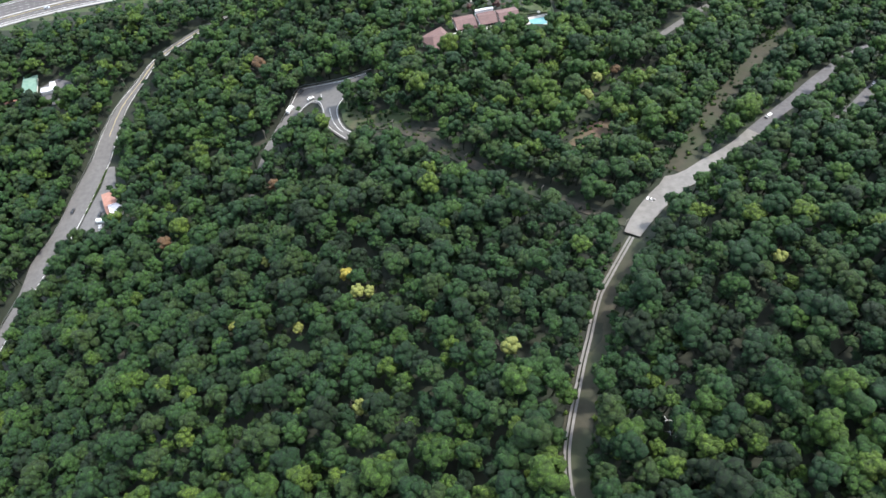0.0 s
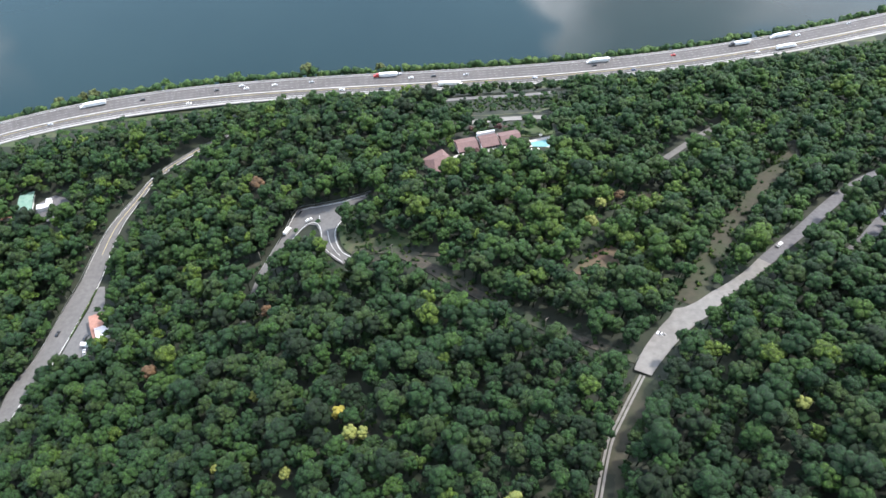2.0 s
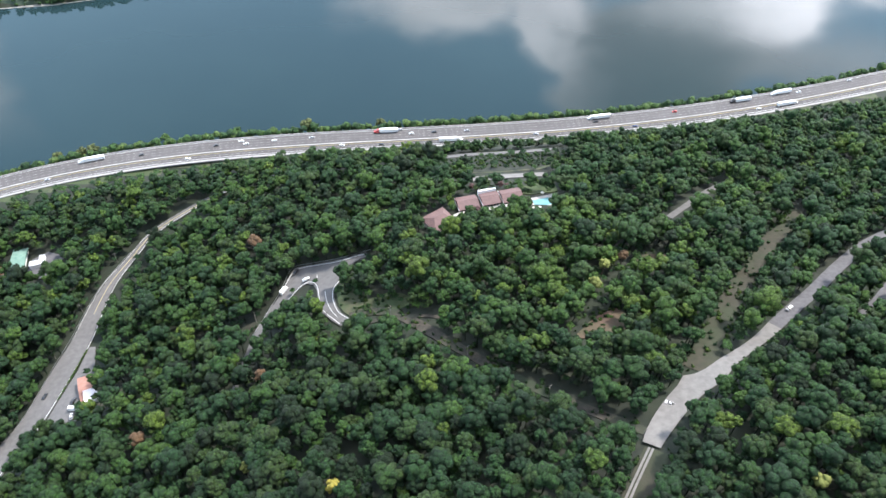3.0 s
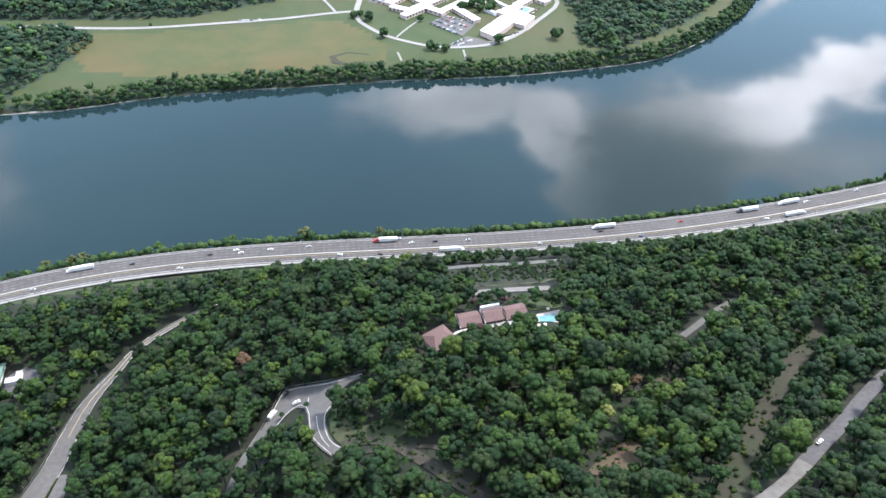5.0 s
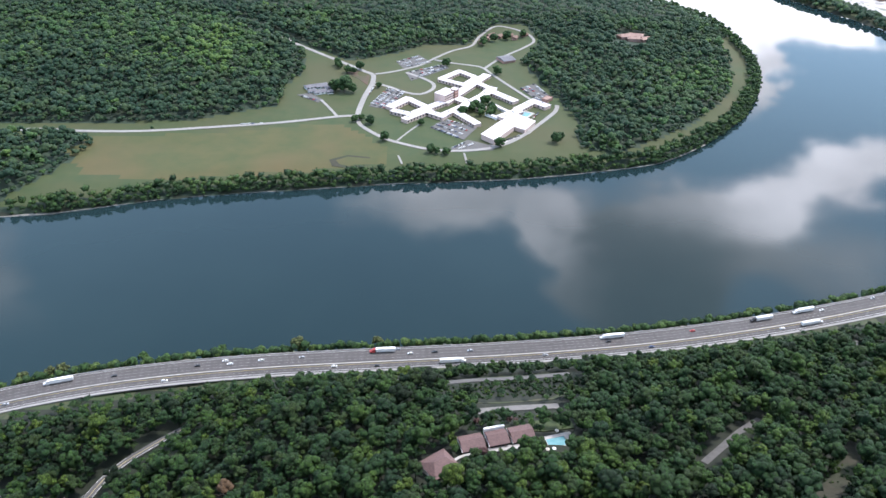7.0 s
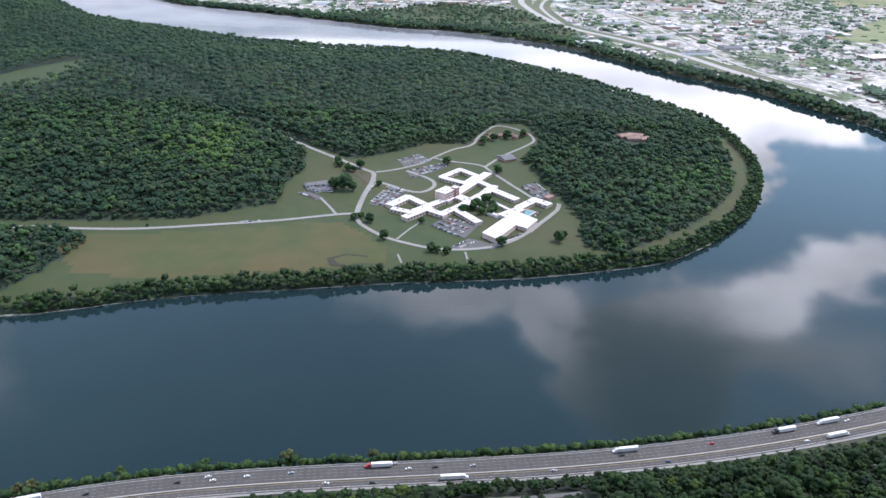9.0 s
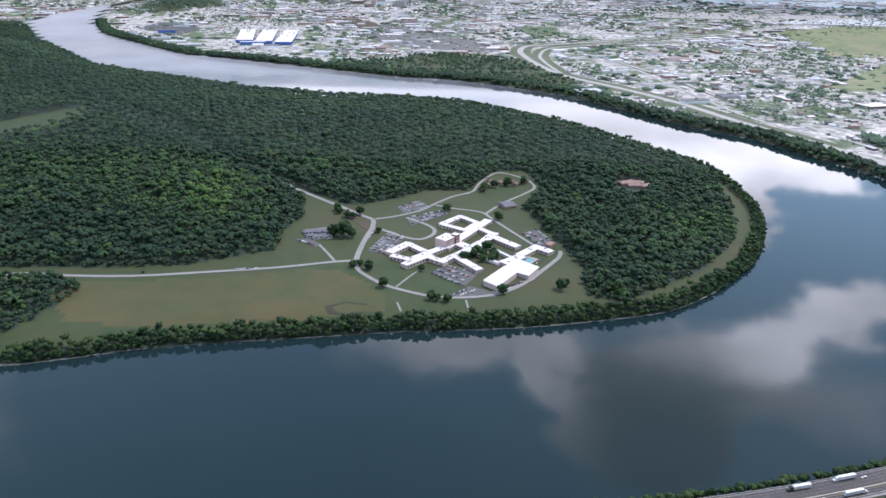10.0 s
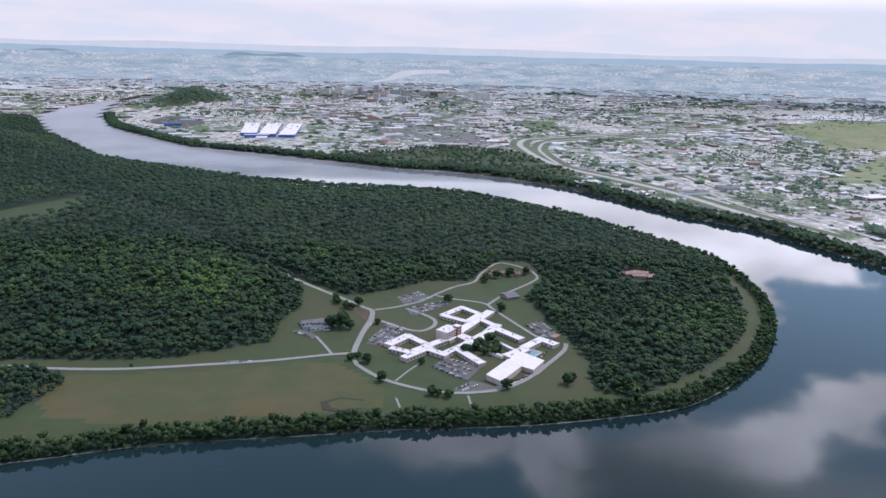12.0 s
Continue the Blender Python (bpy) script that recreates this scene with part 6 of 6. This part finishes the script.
# wide pale yards and lots, and a bare brown site, in the town
TOWN_LOTS = {"yard_bridge": ([(-3900, 6900), (-3100, 6700), (-2500, 6750), (-2300, 7000), (-3000, 7300), (-3800, 7500)], roof_pale), "yard_east": ([(2450, 5300), (3500, 5200), (3900, 5700), (2900, 5800)], roof_pale), "yard_field": ([(1288, 2887), (1369, 2814), (1526, 2888), (1443, 2719), (1386, 2660), (1241, 2600)], concrete),
             "yard_west": ([(-3300, 6300), (-2500, 6000), (-2450, 6500), (-3100, 7000)], concrete), "yard_quay": ([(-3000, 5000), (-2500, 4800), (-2450, 5200), (-2900, 5450)], roof_pale), "yard_north": ([(1630, 5625), (2400, 5572), (3115, 5655), (3386, 6227), (2601, 6249), (1827, 6145)], concrete), "yard_grove": ([(1371, 3100), (1565, 3030), (1766, 3274), (1631, 3346), (1480, 3287)], concrete),
             "yard_rail": ([(-267, 4082), (-80, 3591), (233, 3400), (353, 3420), (350, 3789), (25, 4238), (-145, 4823), (-237, 4599)], gravel), "site_brown": ([(-611, 4704), (-238, 4300), (-172, 4615), (-329, 4994), (-571, 4929)], red_earth),
             "yard_mill": ([(-450, 3735), (-239, 3681), (-390, 4148), (-440, 4200)], concrete), "yard_asphalt": ([(-1396, 4147), (-1108, 3905), (-1082, 4220), (-1378, 4508)], asphalt_dark), "yard_white": ([(1287, 2369), (1219, 2187), (1274, 2098), (1421, 2334)], concrete)}
for nm, (pg, m) in TOWN_LOTS.items():
    slab(nm, pg, m, 0.7, "wide open yard in the distant town", kind="structure", category="yard", skirt=2)

# ---- ridges that close the view ----


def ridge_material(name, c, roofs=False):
    """Far hills, the miles of bright haze before them painted on as a glow."""
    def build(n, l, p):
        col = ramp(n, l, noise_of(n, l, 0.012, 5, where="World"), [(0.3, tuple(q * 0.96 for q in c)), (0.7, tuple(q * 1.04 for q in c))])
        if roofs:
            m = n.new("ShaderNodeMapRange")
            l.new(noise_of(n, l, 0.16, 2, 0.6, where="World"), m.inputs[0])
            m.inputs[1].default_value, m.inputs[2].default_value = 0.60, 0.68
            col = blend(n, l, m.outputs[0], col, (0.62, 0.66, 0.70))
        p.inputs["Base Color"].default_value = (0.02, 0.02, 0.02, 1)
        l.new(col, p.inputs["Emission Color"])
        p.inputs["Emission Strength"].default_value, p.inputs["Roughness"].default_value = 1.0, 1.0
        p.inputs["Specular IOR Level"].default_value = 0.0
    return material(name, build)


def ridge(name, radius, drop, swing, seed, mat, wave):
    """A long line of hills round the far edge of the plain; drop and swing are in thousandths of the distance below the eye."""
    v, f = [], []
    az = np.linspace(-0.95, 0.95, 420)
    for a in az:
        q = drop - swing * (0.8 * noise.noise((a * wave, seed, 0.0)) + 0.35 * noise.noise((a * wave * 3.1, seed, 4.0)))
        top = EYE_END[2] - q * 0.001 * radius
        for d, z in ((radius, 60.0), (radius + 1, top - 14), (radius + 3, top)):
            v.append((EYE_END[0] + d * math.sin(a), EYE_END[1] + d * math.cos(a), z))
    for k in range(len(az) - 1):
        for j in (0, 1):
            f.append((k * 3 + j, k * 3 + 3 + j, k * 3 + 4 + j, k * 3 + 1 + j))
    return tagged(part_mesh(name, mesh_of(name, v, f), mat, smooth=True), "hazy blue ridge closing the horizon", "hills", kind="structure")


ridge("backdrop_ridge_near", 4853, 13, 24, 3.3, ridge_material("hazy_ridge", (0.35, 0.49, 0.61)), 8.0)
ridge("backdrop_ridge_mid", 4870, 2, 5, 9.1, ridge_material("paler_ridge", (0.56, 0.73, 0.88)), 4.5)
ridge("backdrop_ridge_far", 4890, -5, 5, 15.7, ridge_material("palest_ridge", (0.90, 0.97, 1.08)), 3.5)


# ---- vehicles ----


def wheel_mesh(r, w):
    bm = bmesh.new()
    bmesh.ops.create_cone(bm, cap_ends=True, segments=12, radius1=r, radius2=r, depth=w, matrix=pose(0, 0, 0, 90, 0, 0))
    return bm


def hull(rows, half):
    """A body with sloped ends: rows of (x, z low, z high) along the side, and half the width."""
    bm = bmesh.new()
    rings = []
    for x, lo, hi, k in rows:
        rings.append([bm.verts.new((x, s * half * q, z)) for s, q, z in ((-1, 1, lo), (1, 1, lo), (1, k, hi), (-1, k, hi))])
    for a, b in zip(rings, rings[1:]):
        for k in range(4):
            n = (k + 1) % 4
            bm.faces.new((a[k], b[k], b[n], a[n]))
    bm.faces.new(rings[0])
    bm.faces.new(rings[-1][::-1])
    bmesh.ops.recalc_face_normals(bm, faces=bm.faces)
    return bm


def car(paint, label, pickup=False):
    root = tagged(new("car" if not pickup else "pickup"), label, "car" if not pickup else "pickup", "vehicles")
    part("body", hull([(-2.3, 0.45, 0.85, 0.92), (-2.2, 0.3, 1.0, 0.96), (-1.0, 0.28, 1.02, 0.97), (0.9, 0.28, 1.0, 0.97), (2.1, 0.3, 0.86, 0.95), (2.3, 0.42, 0.7, 0.88)], 0.92), paint, root)
    x0, x1 = (-0.7, 1.2) if pickup else (-1.9, 1.1)
    part("window", hull([(x0, 0.98, 1.02, 0.9), (x0 + 0.45, 0.98, 1.42, 0.8), (x1 - 0.75, 0.98, 1.45, 0.8), (x1, 0.98, 1.02, 0.9)], 0.86), dark_glass, root, "dark tinted glass")
    part("roof", hull([(x0 + 0.5, 1.40, 1.47, 0.96), (x0 + 0.75, 1.41, 1.52, 0.93), (x1 - 1.0, 1.42, 1.53, 0.93), (x1 - 0.78, 1.41, 1.47, 0.96)], 0.72), paint, root)
    if pickup:
        part("bed", boxes((-2.15, -0.8, -0.72, 0.72, 1.0, 1.04)), rubber, root, "black load bed")
    w = None
    for a in (-1.4, 1.4):
        for b in (-0.82, 0.82):
            if w is None:
                w = part("wheel", wheel_mesh(0.33, 0.22), rubber, root)
            else:
                w = new("wheel", w.data)
                w.parent = root
            w.matrix_basis = pose(a, b, 0.33)
    return root


def semi(cab_mat, box_mat, label):
    root = tagged(new("semi_truck"), label, "truck", "highway trucks")
    part("trailer", boxes((-14.0, 1.8, -1.28, 1.28, 1.1, 4.1)), box_mat, root, "long box trailer")
    cab = part("cab", hull([(2.3, 0.8, 3.7, 0.92), (3.6, 0.7, 3.8, 0.9), (4.9, 0.7, 2.9, 0.9), (5.1, 0.7, 2.0, 0.95), (6.9, 0.7, 1.8, 0.85)], 1.22), cab_mat, root)
    part("windscreen", hull([(4.86, 2.05, 2.75, 0.9), (5.0, 2.05, 2.7, 0.9)], 1.05), dark_glass, cab)
    part("chassis", boxes((-13.5, 6.5, -0.5, 0.5, 0.6, 1.1)), rubber, root)
    w = None
    for a in (-12.6, -11.3, 0.6, 1.9, 5.7):
        for b in (-1.1, 1.1):
            if w is None:
                w = part("wheel", wheel_mesh(0.5, 0.32), rubber, root)
            else:
                w = new("wheel", w.data)
                w.parent = root
            w.matrix_basis = pose(a, b, 0.5)
    return root


def highway_spot(x, lane):
    d = float(highway_mid(x + 1) - highway_mid(x - 1)) / 2
    k = 1 / math.hypot(1, d)
    return pose(x - d * k * lane, float(highway_mid(x)) + k * lane, HW + 0.47, 0, 0, math.degrees(math.atan(d)) + (180 if lane > -4 else 0))


trucks = [semi(car_white, wall_white, "white semi truck with a long white box trailer on the highway"), semi(car_red, wall_white, "red semi truck with a long white box trailer on the highway"), semi(car_black, wall_white, "dark semi truck with a long white box trailer on the highway")]
first = [True] * 3
for x, lane, k in ((-270, 6.5, 0), (-25, 8.0, 1), (168, 8.0, 0), (306, 7.0, 2), (349, 8.5, 0), (352, -8.5, 0), (38, -8.8, 0)):
    m = highway_spot(x, lane)
    if first[k]:
        trucks[k].matrix_basis = m
        first[k] = False
    else:
        copy_thing(trucks[k], m)
paints = [(car_white, "white car"), (car_black, "black car"), (car_silver, "silver car"), (car_red, "dark red car"), (car_blue, "dark blue car")]
cars = {lb: car(p, lb + " with dark windows") for p, lb in paints}
used = set()


def park(lb, m, label=None):
    if lb not in used:
        used.add(lb)
        cars[lb].matrix_basis = m
        ob = cars[lb]
    else:
        ob = copy_thing(cars[lb], m)
    tagged(ob, label or "")
    return ob


for x, lane, lb in ((-228, 3.6, "black car"), (-167, 4.5, "black car"), (-146, 7.5, "white car"), (-142, 3.3, "white car"), (-118, 5.0, "white car"), (-86, 5.6, "silver car"), (-9, 10.0, "silver car"), (1, 4.0, "white car"), (21, 4.5, "black car"), (50, 4.0, "silver car"),
                    (167, 3.4, "black car"), (243, 5.2, "dark red car"), (320, -8.0, "white car"), (370, 6.0, "white car"), (427, 8.4, "silver car"), (-26, -9.0, "black car"), (-190, -9.5, "white car"), (-300, -7.0, "silver car"), (110, -7.0, "silver car"), (-60, -7.2, "white car"), (200, -8.5, "dark blue car")):
    park(lb, highway_spot(x, lane), lb + " driving on the grey highway")
for x, y, t, lb, note in ((-76.6, 367.5, 55, "black car", "on the hairpin lane"), (-68.8, 357.5, 35, "white car", "waiting at the hairpin junction"), (204.5, 288.5, 38, "white car", "on the gravel road"), (250, 293, 50, "white car", "in the small car park"),
                          (276, 312, 50, "silver car", "in the small car park"), (-230.2, 302, 80, "black car", "on the western road"), (-206.2, 283.1, 100, "silver car", "on the shop forecourt"), (-219.4, 276.5, 60, "black car", "on the shop forecourt"), (-209.5, 295.7, 70, "black car", "on the shop forecourt")):
    z = max(ground_at(x + a, y + b) for a, b in ((0, 0), (2, 2), (-2, -2), (2, -2), (-2, 2))) + 1.3
    park(lb, pose(x, y, z, 0, 0, t), lb + " " + note)
pk = car(car_white, "white pickup with black bed on the gravel road", pickup=True)
pk.matrix_basis = pose(121, 227, ground_at(121, 227) + 1.0, 0, 0, 150)


def van(label):
    root = tagged(new("box_van"), label, "van", "vehicles")
    part("body", boxes((-3.6, 1.6, -1.1, 1.1, 0.7, 3.0)), wall_white, root)
    part("cab", hull([(1.65, 0.5, 2.4, 0.9), (2.6, 0.5, 2.2, 0.88), (3.4, 0.5, 1.3, 0.9)], 1.0), car_white, root)
    w = None
    for a in (-2.4, 2.3):
        for b in (-0.95, 0.95):
            if w is None:
                w = part("wheel", wheel_mesh(0.42, 0.26), rubber, root)
            else:
                w = new("wheel", w.data)
                w.parent = root
            w.matrix_basis = pose(a, b, 0.42)
    return root


v1 = van("white box van parked on the shop forecourt")
v1.matrix_basis = pose(-206.4, 288.9, ground_at(-206, 289) + 0.9, 0, 0, -5)
copy_thing(v1, pose(-212.5, 277.5, ground_at(-212, 277) + 0.9, 0, 0, 60))
copy_thing(v1, pose(-82.8, 352, ground_at(-82.8, 352) + 1.1, 0, 0, 62))
# rows of parked cars at the hospital
names = list(cars)
for (ax, ay), (bx, by), t in (((31, 1040), (66, 1005), 40), ((38, 1049), (74, 1013), 40), ((44, 1056), (82, 1026), 40), ((53, 1063), (90, 1041), 40), ((-56, 1119), (-29, 1191), 150), ((-51, 1116), (-21, 1186), 150), ((-42, 1112), (-13, 1181), 150), ((-36, 1109), (-8, 1174), 150),
                            ((171, 1189), (193, 1137), 30), ((180, 1195), (202, 1143), 30), ((192, 1205), (209, 1151), 30), ((-18, 1308), (14, 1338), 150), ((-12, 1296), (24, 1327), 150), ((-8, 1283), (32, 1310), 150), ((-1, 1258), (56, 1295), 150), ((5, 1230), (60, 1283), 150), ((12, 1250), (40, 1272), 150),
                            ((-162, 1155), (-130, 1132), 60), ((56, 975), (76, 994), 60), ((64, 972), (84, 988), 60), ((118, 992), (150, 1016), 140), ((-225, 1048), (-190, 1053), 10), ((-60, 1160), (-52, 1200), 80), ((186, 1098), (172, 1072), 60)):
    n = int(math.hypot(bx - ax, by - ay) / 3.3)
    for k in range(n):
        if TOWN.random() < 0.22:
            continue
        x, y = ax + (bx - ax) * k / n, ay + (by - ay) * k / n
        lb = TOWN.choice(names[:3] * 3 + names)
        park(lb, pose(x, y, ground_at(x, y) + 0.45, 0, 0, t + TOWN.uniform(-4, 4)), lb + " in the hospital car park")

# ---- rails, poles, wires ----


def guard_rail(line, label):
    root = tagged(new("guard_rail"), label, "guard rail", "guard rails")
    p = glide(line, 4.0)
    z = np.array([ground_at(a, b) for a, b in p])
    bm = bmesh.new()
    prev = None
    for (a, b), c in zip(p, z):
        ring = [bm.verts.new((a, b, c + q)) for q in (1.0, 1.45)] + [bm.verts.new((a + 0.12, b + 0.12, c + q)) for q in (1.45, 1.0)]
        if prev:
            for k in range(4):
                bm.faces.new((prev[k], prev[(k + 1) % 4], ring[(k + 1) % 4], ring[k]))
        prev = ring
    part("rail", bm, steel, root)
    post = None
    for (a, b), c in zip(p, z):
        if post is None:
            post = part("post", boxes((-0.09, 0.09, -0.09, 0.09, -0.6, 1.2)), timber, root)
        else:
            post = new("post", post.data)
            post.parent = root
        post.matrix_basis = pose(a, b, c)


guard_rail([(-99, 318), (-92, 336), (-89.6, 342), (-85.4, 353.4), (-82.8, 364.8), (-79, 374), (-64.4, 373.5), (-49, 372.7), (-37.8, 374), (-28, 375.5)], "galvanised guard rail along the outer hairpin")
guard_rail(beside(WEST[2:12], [w / 2 + 1 for w in WEST_WIDE[2:12]]), "galvanised guard rail along the western road")


def pole(x, y, tall, turn):
    root = tagged(new("utility_pole"), "grey timber utility pole with a crossarm", "utility pole", "utility poles")
    bm = bmesh.new()
    bmesh.ops.create_cone(bm, cap_ends=True, segments=8, radius1=0.19, radius2=0.12, depth=tall + 1, matrix=pose(0, 0, (tall - 1) / 2))
    part("shaft", bm, timber, root)
    part("crossarm", boxes((-1.3, 1.3, -0.07, 0.07, tall - 0.9, tall - 0.7)), timber, root)
    root.matrix_basis = pose(x, y, ground_at(x, y), 0, 0, turn)
    return (x, y, ground_at(x, y) + tall - 0.7)


def wires(spots, turn):
    """Cables slung from crossarm to crossarm."""
    c, s = math.cos(radians(turn)), math.sin(radians(turn))
    for off in (-1.1, 1.1):
        cu = bpy.data.curves.new("power_cable", "CURVE")
        cu.dimensions, cu.bevel_depth, cu.bevel_resolution = "3D", 0.035, 0
        sp = cu.splines.new("POLY")
        pts = []
        for a, b in zip(spots, spots[1:]):
            for t in np.linspace(0, 1, 9)[:-1]:
                pts.append([a[k] + (b[k] - a[k]) * t for k in range(3)])
                pts[-1][2] -= 1.6 * 4 * t * (1 - t)
        pts.append(list(spots[-1]))
        sp.points.add(len(pts) - 1)
        for q, p in zip(sp.points, pts):
            q.co = (p[0] + c * off, p[1] + s * off, p[2], 1)
        cu.materials.append(rubber)
        tagged(new("power_cable", cu), "thin black power cable slung between poles", "cable", "power cables")


wires([pole(a, b, 10, 45) for a, b in ((-52, 318), (-14, 313), (28, 275), (66, 241), (103, 208))], 45)
wires([pole(a, b, 10, 120) for a, b in ((-196, 288), (-153, 315), (-98, 330))], 120)
wires([pole(a, b, 10, 10) for a, b in ((-243, 300), (-235, 334), (-228, 372), (-216, 418))], 10)
